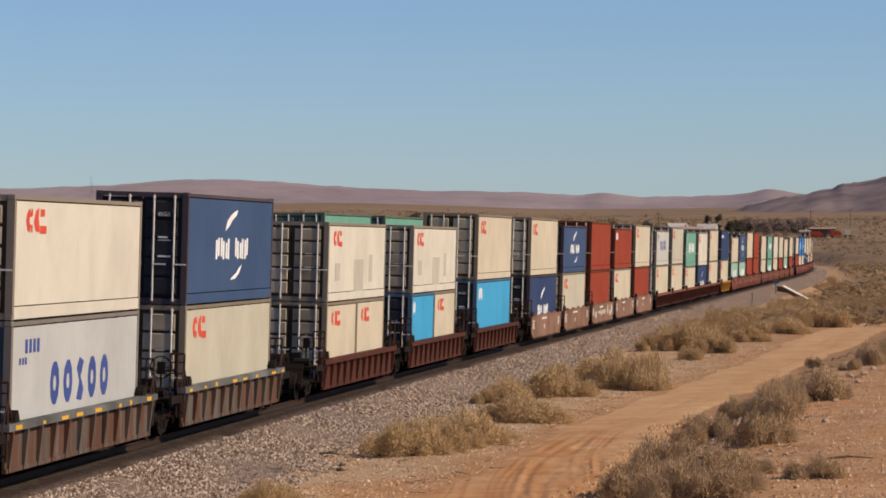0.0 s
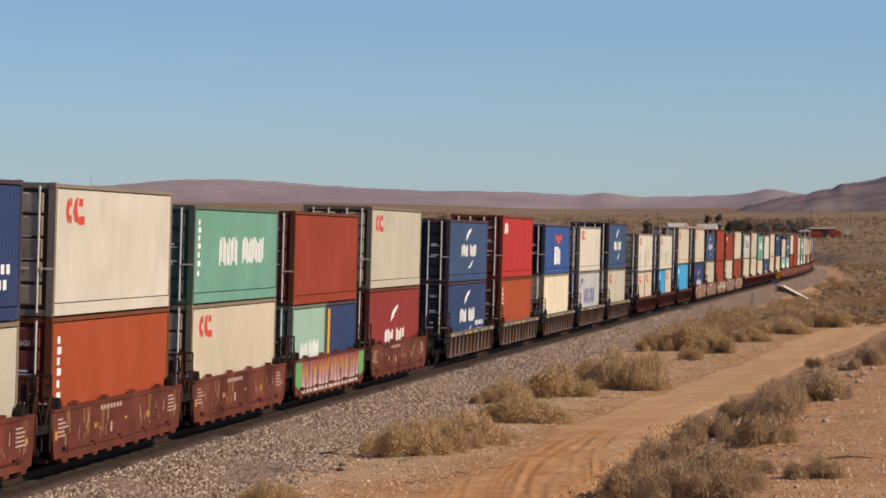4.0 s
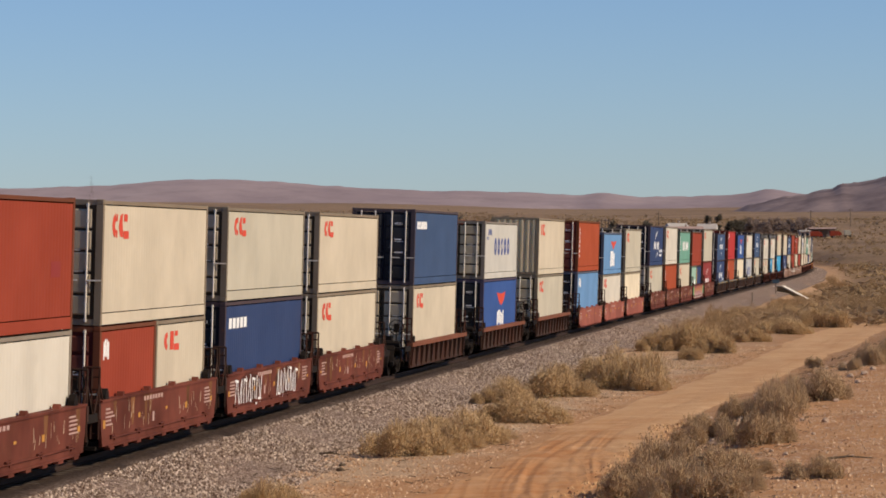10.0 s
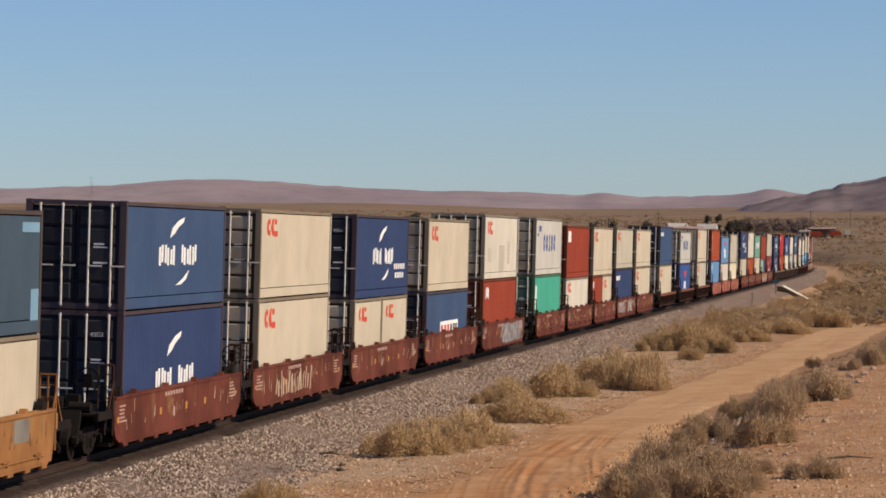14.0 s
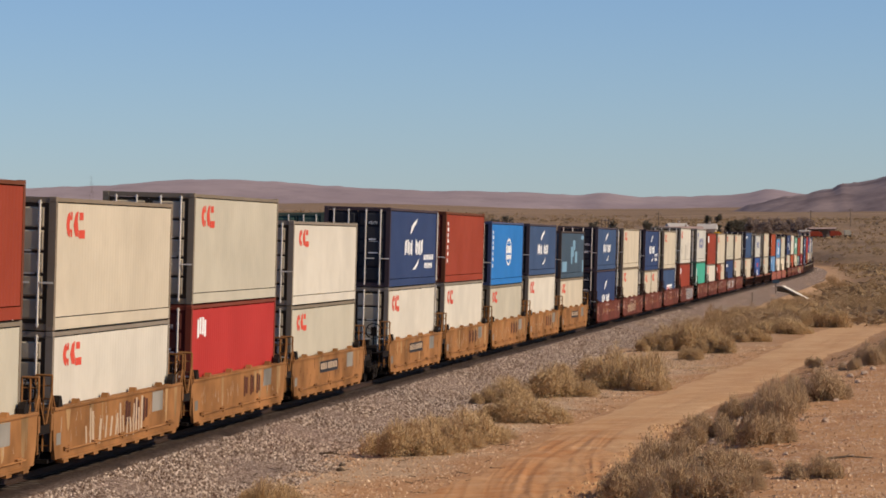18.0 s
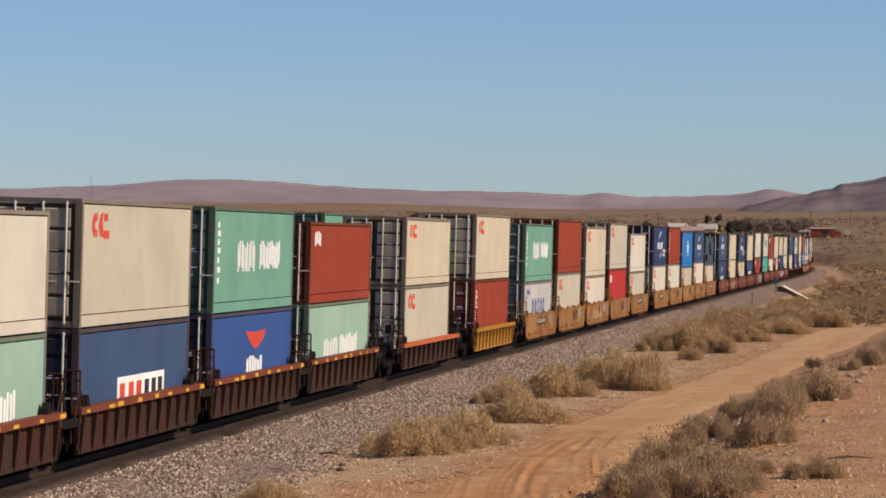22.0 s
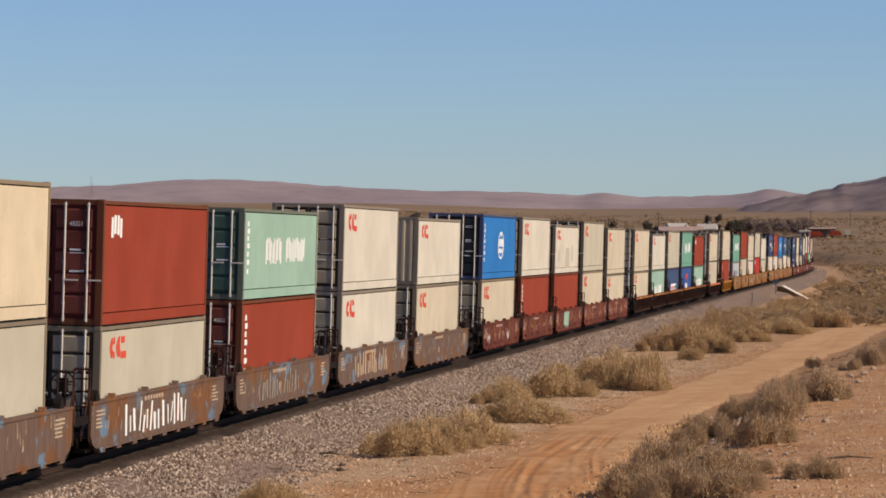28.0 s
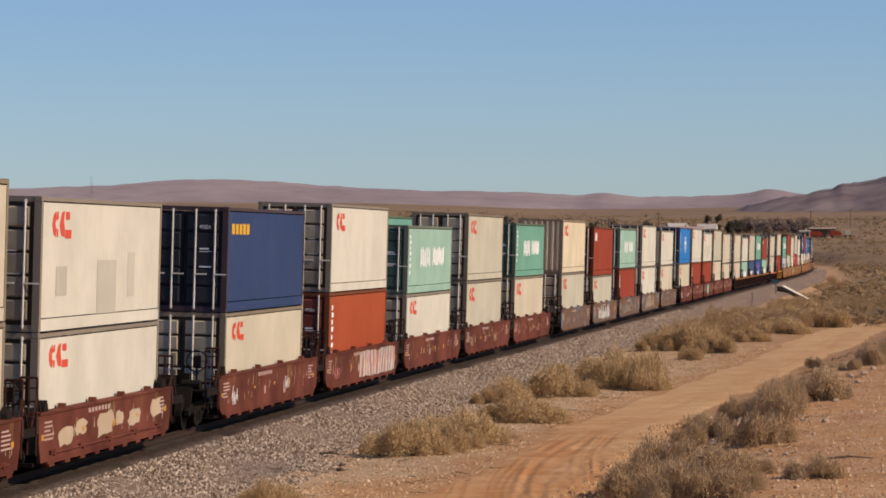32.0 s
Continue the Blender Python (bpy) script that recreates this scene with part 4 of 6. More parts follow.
def roof_mesh(length, h):
    """Roof sheet with shallow cross corrugations, in one skin."""
    def make(bm):
        n = int(length / 0.25)
        pts = [(-length / 2 + 0.06 + (length - 0.12) * i / n, h - (0.024 if (i // 2) % 2 else 0.04)) for i in range(n + 1)]
        prism(bm, pts + [(pts[-1][0], h - 0.09), (pts[0][0], h - 0.09)], "x", -HALF + 0.04, HALF - 0.04)
    return shared(("roof", length, h), make)


def door_mesh(h):
    """One leaf in a single skin: a slab whose panels stand proud between recessed seams."""
    def make(bm):
        w = HALF - 0.17
        box(bm, 0.012, w, -0.03, 0.03, 0.16, h - 0.14)
        xs, zs = (0.012, 0.10, 0.13, w - 0.12, w - 0.09, w), []
        for i in range(5):
            a, b = 0.22 + i * (h - 0.42) / 5, 0.22 + (i + 1) * (h - 0.42) / 5
            zs += [a + 0.03, a + 0.06, b - 0.06, b - 0.03]
        zs = [0.16] + zs + [h - 0.14]
        v = [[bm.verts.new((x, -0.034 - (0.03 if 2 <= i <= 3 and 1 <= (k - 1) % 4 <= 2 and 0 < k < len(zs) - 1 else 0), z)) for i, x in enumerate(xs)] for k, z in enumerate(zs)]
        for k in range(len(zs) - 1):
            for i in range(len(xs) - 1):
                f = bm.faces.new((v[k][i], v[k][i + 1], v[k + 1][i + 1], v[k + 1][i]))
                if 1 <= i <= 3 and (k - 1) % 4 < 3 and 0 < k < len(zs) - 2:
                    f.material_index = 1
        bm.faces.ensure_lookup_table()
        bm.faces.remove(bm.faces[2])
        bmesh.ops.remove_doubles(bm, verts=bm.verts, dist=0.0045)
    me = shared(("door", h), make)
    if len(me.materials) == 1:
        me.materials.append(None)
    return me


def rod_mesh(h):
    def make(bm):
        rod(bm, (0, 0, 0.08), (0, 0, h - 0.08), 0.028, 6)
        for z in (0.13, 0.5, h * 0.5, h - 0.5, h - 0.13):
            box(bm, -0.036, 0.036, -0.018, 0.03, z - 0.022, z + 0.022)
        box(bm, -0.02, 0.34, -0.03, -0.012, 1.02, 1.055)
    return shared(("lock_rod", h), make)


def end_mesh(h):
    return shared(("end_wall", h), lambda bm: corrugated(bm, 2 * HALF - 0.32, 0.14, h - 0.12, 0.30, 0.09, 0.0, 1, "x"))


def floor_mesh(length):
    return shared(("base", length), lambda bm: box(bm, -HALF + 0.06, HALF - 0.06, -length / 2 + 0.1, length / 2 - 0.1, 0.03, 0.15))


def flat_shape(bm, outline, y0, z0, sy, sz):
    """A thin plate of paint on the side: outline in 0..1, laid on the near side."""
    prism(bm, [(y0 + u * sy, z0 + v * sz) for u, v in outline], "x", HALF - 0.0115, HALF - 0.008)


def bar(bm, u0, u1, v0, v1, length, h):
    flat_shape(bm, ((0, 0), (1, 0), (1, 1), (0, 1)), -length / 2 + u0 * length, v0 * h, (u1 - u0) * length, (v1 - v0) * h)


def arc_shape(bm, u, v, ru, rv, a0, a1, thick, length, h, n=12):
    """A band along an arc round (u, v)."""
    out = [(u + ru * math.cos(a0 + (a1 - a0) * i / n), v + rv * math.sin(a0 + (a1 - a0) * i / n)) for i in range(n + 1)]
    inn = [(u + ru * thick * math.cos(a1 + (a0 - a1) * i / n), v + rv * thick * math.sin(a1 + (a0 - a1) * i / n)) for i in range(n + 1)]
    for i in range(n):
        q = (out[i], out[i + 1], inn[n - i - 1], inn[n - i])
        prism(bm, [(-length / 2 + p * length, r * h) for p, r in q], "x", HALF - 0.0115, HALF - 0.008)


def m_badge(bm, L, h):
    arc_shape(bm, 0.122, 0.795, 0.040, 0.105, 1.95, 4.33, 0.42, L, h, 8)
    bar(bm, 0.117, 0.127, 0.70, 0.76, L, h)
    bar(bm, 0.117, 0.127, 0.83, 0.89, L, h)
    prism(bm, [(-L / 2 + u * L, v * h) for u, v in ((0.137, 0.79), (0.150, 0.88), (0.172, 0.90), (0.168, 0.82), (0.176, 0.75), (0.176, 0.70), (0.150, 0.71))], "x", HALF - 0.0115, HALF - 0.008)
    bar(bm, 0.180, 0.226, 0.69, 0.755, L, h)
    bar(bm, 0.182, 0.212, 0.83, 0.89, L, h)


def m_badge_small(bm, L, h):
    arc_shape(bm, 0.245, 0.79, 0.085, 0.095, 1.9, 4.38, 0.42, L, h, 8)
    bar(bm, 0.28, 0.35, 0.70, 0.88, L, h)
    bar(bm, 0.36, 0.46, 0.69, 0.755, L, h)
    bar(bm, 0.37, 0.43, 0.83, 0.88, L, h)


def word(bm, u0, u1, v0, v1, n, L, h, gap_at=None, fill=0.62):
    """A row of upright blocks, where a line of lettering stands."""
    w = (u1 - u0) / n
    for i in range(n):
        if gap_at is not None and i == gap_at:
            continue
        a, f, t = u0 + i * w, w * fill, v1 - v0
        if t < 0.13:
            bar(bm, a, a + f, v0, v1, L, h)
            continue
        # two uneven uprights to each character, never a readable one
        bar(bm, a, a + f * 0.46, v0 + (0.0, 0.12, 0.05)[i % 3] * t, v1 - (0.10, 0.0, 0.22)[i % 3] * t, L, h)
        bar(bm, a + f * 0.58, a + f * 1.05, v0 + (0.16, 0.0, 0.0)[i % 3] * t, v1 - (0.0, 0.14, 0.04)[i % 3] * t, L, h)


def swoosh(bm, dv, L, h):
    prism(bm, [(-L / 2 + u * L, (v + dv) * h) for u, v in ((0.415, 0.665), (0.435, 0.76), (0.49, 0.83), (0.555, 0.87), (0.545, 0.82), (0.495, 0.77), (0.46, 0.71))], "x", HALF - 0.0115, HALF - 0.008)


def m_swoosh_word(bm, L, h):
    word(bm, 0.31, 0.70, 0.40, 0.60, 7, L, h, 3, 0.72)
    swoosh(bm, 0.0, L, h)
    prism(bm, [(-L / 2 + u * L, v * h) for u, v in ((0.48, 0.205), (0.535, 0.21), (0.585, 0.26), (0.615, 0.345), (0.585, 0.315), (0.555, 0.27), (0.515, 0.235))], "x", HALF - 0.0115, HALF - 0.008)


def m_swoosh_low(bm, L, h):
    word(bm, 0.31, 0.70, 0.28, 0.48, 7, L, h, 3, 0.72)
    swoosh(bm, -0.09, L, h)


def m_small_lines(bm, L, h):
    word(bm, 0.72, 0.94, 0.33, 0.40, 6, L, h)
    word(bm, 0.74, 0.92, 0.22, 0.29, 5, L, h)


def m_bird(bm, L, h):
    prism(bm, [(-L / 2 + u * L, v * h) for u, v in ((0.40, 0.80), (0.53, 0.765), (0.67, 0.80), (0.655, 0.72), (0.60, 0.68), (0.555, 0.60), (0.51, 0.60), (0.47, 0.68), (0.415, 0.72))], "x", HALF - 0.0115, HALF - 0.008)


def m_three(bm, L, h):
    for u, w, lo in ((0.385, 0.07, 0.18), (0.47, 0.065, 0.20), (0.55, 0.06, 0.18)):
        bar(bm, u, u + w, lo, 0.55 if u < 0.54 else 0.50, L, h)


def m_bird_low(bm, L, h):
    prism(bm, [(-L / 2 + u * L, v * h) for u, v in ((0.40, 0.78), (0.53, 0.755), (0.66, 0.78), (0.62, 0.66), (0.55, 0.58), (0.51, 0.58), (0.45, 0.67))], "x", HALF - 0.0115, HALF - 0.008)


def m_three_low(bm, L, h):
    word(bm, 0.42, 0.62, 0.26, 0.5, 3, L, h, None, 0.85)


def m_five(bm, L, h, v0=0.42, v1=0.70):
    """Five plain blue rounded shapes, four of them hollow."""
    for i, u in enumerate((0.29, 0.39, 0.485, 0.58, 0.68)):
        mid, tall = (v0 + v1) / 2, (v1 - v0) * 0.56
        if i == 2:
            prism(bm, [(-L / 2 + (u + a) * L, (mid + b * tall) * h) for a, b in ((0.0, -0.9), (0.04, -1.0), (0.056, -0.5), (0.03, 0.1), (0.054, 0.8), (0.02, 1.0), (-0.002, 0.5), (0.022, -0.1))], "x", HALF - 0.0115, HALF - 0.008)
        else:
            arc_shape(bm, u + 0.027, mid, 0.034, tall, 0, 6.2832, 0.36, L, h, 10)


def m_five_low(bm, L, h):
    m_five(bm, L, h, 0.36, 0.66)


def m_corner_lines(bm, L, h):
    word(bm, 0.10, 0.21, 0.76, 0.86, 4, L, h)
    word(bm, 0.06, 0.12, 0.68, 0.73, 3, L, h)


def m_two_words(bm, L, h):
    word(bm, 0.28, 0.50, 0.38, 0.68, 5, L, h, None, 0.7)
    word(bm, 0.55, 0.82, 0.40, 0.68, 7, L, h, None, 0.78)


def m_two_words_low(bm, L, h):
    word(bm, 0.25, 0.48, 0.30, 0.55, 5, L, h, None, 0.7)
    word(bm, 0.50, 0.80, 0.30, 0.57, 7, L, h, None, 0.78)


def m_upright(bm, L, h):
    for i, v in enumerate((0.28, 0.38, 0.47, 0.56, 0.64, 0.72, 0.80)):
        bar(bm, 0.045, 0.075 if i % 2 else 0.065, v, v + 0.055, L, h)


def m_label(bm, L, h):
    bar(bm, 0.33, 0.76, 0.22, 0.52, L, h)


def m_label_red(bm, L, h):
    for u in (0.35, 0.43, 0.50):
        flat_shape(bm, ((0, 0), (1, 0), (1, 1), (0, 1)), -L / 2 + u * L, 0.26 * h, 0.045 * L, 0.2 * h)
    for v in bm.verts:
        if v.co.x > HALF - 0.0095:
            v.co.x += 0.004


def m_label_dark(bm, L, h):
    for u in (0.575, 0.64, 0.70):
        flat_shape(bm, ((0, 0), (1, 0), (1, 1), (0, 1)), -L / 2 + u * L, 0.26 * h, 0.04 * L, 0.2 * h)
    for v in bm.verts:
        if v.co.x > HALF - 0.0095:
            v.co.x += 0.004


def m_globe(bm, L, h):
    arc_shape(bm, 0.54, 0.52, 0.085, 0.22, 0, 6.2832, 0.86, L, h, 24)
    word(bm, 0.46, 0.62, 0.50, 0.62, 4, L, h, None, 0.8)
    word(bm, 0.46, 0.62, 0.40, 0.47, 5, L, h, None, 0.8)
    bar(bm, 0.53, 0.55, 0.66, 0.72, L, h)


def m_star_patch(bm, L, h):
    bar(bm, 0.42, 0.55, 0.45, 0.66, L, h)
    bar(bm, 0.50, 0.60, 0.60, 0.80, L, h)
    bar(bm, 0.60, 0.70, 0.32, 0.56, L, h)
    bar(bm, 0.43, 0.49, 0.30, 0.45, L, h)


def m_patches(bm, L, h):
    bar(bm, 0.06, 0.25, 0.14, 0.35, L, h)
    bar(bm, 0.86, 0.98, 0.82, 0.90, L, h)
    bar(bm, 0.93, 0.985, 0.10, 0.36, L, h)


def m_top_tag(bm, L, h):
    word(bm, 0.07, 0.17, 0.70, 0.88, 2, L, h, None, 0.8)


def m_top_line(bm, L, h):
    word(bm, 0.05, 0.27, 0.74, 0.84, 5, L, h, None, 0.75)


def m_plate(bm, L, h):
    bar(bm, 0.055, 0.175, 0.68, 0.89, L, h)


def m_squares(bm, L, h):
    bar(bm, 0.37, 0.46, 0.40, 0.52, L, h)
    bar(bm, 0.83, 0.90, 0.40, 0.52, L, h)


def m_band(bm, L, h):
    bar(bm, 0.035, 0.085, 0.14, 0.82, L, h)


def m_label_strip(bm, L, h):
    bar(bm, 0.06, 0.13, 0.28, 0.92, L, h)


def m_repair(bm, L, h):
    bar(bm, 0.44, 0.60, 0.10, 0.52, L, h)
    bar(bm, 0.12, 0.20, 0.26, 0.48, L, h)
    bar(bm, 0.70, 0.76, 0.22, 0.58, L, h)


def m_weight_lines(bm, L, h):
    """Lines of data on the right-hand door; built for the rear end."""
    for i, z in enumerate((0.30, 0.33, 0.42, 0.45, 0.56, 0.59, 0.70, 0.86)):
        w = 0.26 if i % 2 else 0.34
        box(bm, HALF - 0.78, HALF - 0.78 + w, -L / 2 - 0.012, -L / 2 - 0.006, z * h, z * h + 0.045)


REPAIR = paint("repair_patch", (0.47, 0.43, 0.36), 0.6, 0.1, 0.3)
FRESH = {"badge": (("logo", m_badge, MARK_RED),), "badge20": (("logo", m_badge_small, MARK_RED),), "badge_patch": (("logo", m_badge, MARK_RED), ("repair_patch", m_repair, REPAIR)),
         "swoosh": (("lettering", m_swoosh_word, MARK_WHITE),), "swoosh_low": (("lettering", m_swoosh_low, MARK_WHITE),),
         "swoosh_eco": (("lettering", m_swoosh_word, MARK_WHITE), ("small_lettering", m_small_lines, MARK_WHITE)),
         "bird": (("emblem", m_bird, MARK_RED), ("lettering", m_three, MARK_WHITE)), "bird_low": (("emblem", m_bird_low, MARK_RED), ("lettering", m_three_low, MARK_WHITE)),
         "five": (("lettering", m_five, MARK_BLUE), ("small_lettering", m_corner_lines, MARK_BLUE)), "five_low": (("lettering", m_five_low, MARK_BLUE), ("small_lettering", m_corner_lines, MARK_BLUE)),
         "words": (("lettering", m_two_words, MARK_WHITE), ("upright_lettering", m_upright, MARK_WHITE)), "words_low": (("lettering", m_two_words_low, MARK_WHITE),),
         "upright": (("upright_lettering", m_upright, MARK_WHITE),), "label": (("label_panel", m_label, MARK_WHITE), ("label_mark", m_label_red, MARK_RED), ("label_line", m_label_dark, MARK_DARK)),
         "globe": (("emblem", m_globe, MARK_WHITE), ("upright_lettering", m_upright, MARK_WHITE)), "patches": (("paint_patch", m_star_patch, MARK_LIGHT), ("touch_up", m_patches, MARK_LIGHT)),
         "tag": (("lettering", m_top_tag, MARK_WHITE),), "line": (("lettering", m_top_line, MARK_WHITE),), "yellow_tag": (("lettering", m_top_line, MARK_YEL),),
         "plate": (("logo_plate", m_plate, MARK_WHITE), ("paint_square", m_squares, MAROON)), "amber_band": (("label_strip", m_label_strip, MARK_YEL),), "band": (("upright_lettering", m_band, MARK_WHITE),), "": ()}


def code_mesh():
    """The size code 45G1, as stencilled on the doors of high containers."""
    if "code" not in SHARED:
        cu = bpy.data.curves.new("size_code", "FONT")
        cu.body, cu.size, cu.extrude = "45G1", 0.15, 0.002
        tmp = bpy.data.objects.new("size_code", cu)
        scene.collection.objects.link(tmp)
        me = bpy.data.meshes.new_from_object(tmp.evaluated_get(bpy.context.evaluated_depsgraph_get()))
        bpy.data.objects.remove(tmp)
        me.name = "size_code"
        me.materials.clear()
        me.materials.append(None)
        SHARED["code"] = me
    return SHARED["code"]


def container(name, label, mat, h, marks="", length=LONG, end="door", door_mat=None, near=True):
    """A freight container on its base, length along y, its rear end at -y."""
    th = new("shipping_container", None)
    piece("side_panel", side_mesh(length, h), mat, th, (HALF - 0.012, 0, 0))
    piece("side_panel", side_mesh(length, h), mat, th, (-HALF + 0.012, 0, 0), "", math.pi)
    fr = piece("frame", frame_mesh(length, h), EDGE.get(mat, mat), th)
    fr.material_slots[1].link = "OBJECT"
    fr.material_slots[1].material = mat
    piece("roof", roof_mesh(length, h), mat, th)
    piece("base", floor_mesh(length), BLACK, th)
    a = length / 2
    for sx, sy in ((1, -1), (1, 1), (-1, -1)) if near else ():
        for z in (0.0, h - 0.118):
            piece("corner_casting", casting_mesh(), EDGE.get(mat, mat), th, (sx * (HALF - 0.079), sy * (a - 0.087), z))
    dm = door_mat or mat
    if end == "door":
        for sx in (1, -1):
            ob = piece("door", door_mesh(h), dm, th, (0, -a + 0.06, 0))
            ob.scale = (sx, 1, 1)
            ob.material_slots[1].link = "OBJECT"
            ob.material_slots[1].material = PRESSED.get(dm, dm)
        for x in (-0.86, -0.32, 0.32, 0.86):
            piece("lock_rod", rod_mesh(h), ROD, th, (x, -a - 0.002, 0), "pale galvanised lock rod")
        key = ("data", length, h)
        piece("door_lettering", shared(key, lambda bm: m_weight_lines(bm, length - 0.02, h)), MARK_WHITE if dm is not DOOR_SHADE else REPAIR, th, (0, 0.0, 0), "small pale lines of lettering")["kind"] = "stuff"
        if h == HC and dm is not DOOR_SHADE:
            ob = piece("size_code", code_mesh(), MARK_WHITE, th, (0.42, -a - 0.012, h - 0.62), "white stencilled 45G1")
            ob.rotation_euler = (math.pi / 2, 0, 0)
    else:
        piece("end_wall", end_mesh(h), dm, th, (0, -a + 0.095, 0))
    piece("end_wall", end_mesh(h), mat, th, (0, a - 0.095, 0), "", math.pi)
    for pname, make, pm in FRESH[marks]:
        piece(pname, shared((pname, marks, length, h), lambda bm: make(bm, length, h)), pm, th)["kind"] = "stuff"
    tagged(th, label, "container", "containers of the train")
    return th


# what is loaded: paint, marks, words, door paint (mostly with the end's shade in it)
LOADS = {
    "oc": (CREAM, "badge", "cream shipping container with a red logo", DOOR_SHADE), "ow": (IVORY, "badge", "off-white shipping container with a red logo", DOOR_SHADE),
    "op": (PUTTY, "badge", "putty-grey shipping container with a red logo", DOOR_SHADE), "oq": (IVORY, "badge_patch", "off-white shipping container with a red logo and repair patches", DOOR_SHADE),
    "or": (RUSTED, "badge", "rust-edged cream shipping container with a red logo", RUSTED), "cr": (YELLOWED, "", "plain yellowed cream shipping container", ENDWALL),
    "cb": (STEEL, "swoosh", "steel-blue shipping container with white lettering", BLUE_SHADE), "cn": (NAVY, "swoosh_eco", "navy shipping container with white lettering", BLUE_SHADE),
    "cl": (NAVY, "swoosh_low", "navy shipping container with low white lettering", BLUE_SHADE), "cm": (MAROON, "swoosh_low", "maroon shipping container with white lettering", RED_SHADE),
    "nb": (NAVY, "line", "navy shipping container with a small white mark", BLUE_SHADE), "ny": (NAVY, "yellow_tag", "navy shipping container with a small yellow mark", BLUE_SHADE),
    "sb": (STEEL, "line", "plain steel-blue shipping container", BLUE_SHADE), "nl": (STEEL, "label", "navy shipping container with a white label panel", BLUE_SHADE),
    "ab": (ROYAL, "bird", "royal-blue shipping container with a red emblem", BLUE_SHADE), "al": (ROYAL, "bird_low", "royal-blue shipping container with a red emblem, low white lettering", BLUE_SHADE),
    "ap": (PALE, "bird", "faded blue shipping container with a red emblem", BLUE_SHADE), "pb": (PALE, "tag", "plain faded blue shipping container", BLUE_SHADE),
    "co": (GREYW, "five", "light grey shipping container with blue lettering", DOOR_SHADE), "cw": (COOLW, "five_low", "cool grey shipping container with low blue lettering", SLATE),
    "rd": (SCARLET, "tag", "bright red shipping container with a small white mark", RED_SHADE), "br": (BRICK, "", "plain oxide-red corrugated shipping container", RED_SHADE),
    "bu": (BRICK, "upright", "oxide-red shipping container with upright white lettering", RED_SHADE), "bt": (BRICK, "tag", "oxide-red shipping container with a small mark", RED_SHADE),
    "bp": (BRICK, "plate", "oxide-red shipping container with a white plate", RED_SHADE), "ou": (ORANGE, "upright", "orange-red shipping container with upright white lettering", RED_SHADE),
    "gs": (GREEN, "words", "sea-green shipping container with white lettering", GREEN_SHADE), "ms": (MINT, "words", "faded green shipping container with white lettering", GREEN_SHADE),
    "ml": (MINT, "words_low", "faded green shipping container with low white lettering", GREEN_SHADE), "te": (TEAL, "band", "bright teal shipping container with a white upright band", GREEN_SHADE),
    "az": (AZURE, "globe", "azure blue shipping container with a white globe emblem", BLUE_SHADE), "sk": (SKYB, "tag", "plain sky-blue corrugated shipping container", BLUE_SHADE),
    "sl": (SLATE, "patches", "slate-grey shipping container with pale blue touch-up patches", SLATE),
}
BUILT = {}


def loaded(code, m, near=True):
    """A container from a code such as 'oc+' (high) or 'oc-' (standard); '=' is a 20-foot one, '#' turned end for end."""
    if (code, near) in BUILT:
        return copy_thing(BUILT[code, near], m)
    mat, marks, words, dm = LOADS[code[:2]]
    short = "=" in code
    if short:
        marks, words = ("badge20" if marks.startswith("badge") else {"ml": "words_low", "nb": "amber_band"}.get(code[:2], "tag")), words.replace("shipping", "short shipping")
    th = container("shipping_container", words, mat, HC if "+" in code else ST, marks, SHORT if short else LONG, "wall" if "#" in code else "door", ENDWALL if "#" in code else dm, near)
    th.matrix_basis = m
    BUILT[code, near] = th
    return th


# ------------------------------------------------------------------ well cars
def sill_ribbed(bm, b, sx, top):
    x0, x1 = sorted((sx * 1.30, sx * 1.36))
    box(bm, x0, x1, -b, b, 0.32, top - 0.12)
    box(bm, x0, x1 + 0.03 if sx > 0 else x1, -b, b, 0.26, 0.36)


def chord_mesh(b, sx, top):
    def make(bm):
        x0, x1 = sorted((sx * 1.27, sx * 1.50))
        box(bm, x0, x1, -b - 0.25, b + 0.25, top - 0.15, top)
    return shared(("top_chord", b, sx, top), make)


def rib_mesh(top):
    def make(bm):
        prism(bm, [(0.0, 0.30), (0.05, 0.27), (0.12, top - 0.30), (0.13, top - 0.152), (0.0, top - 0.152)], "y", -0.05, 0.05)
    return shared(("rib", top), make)


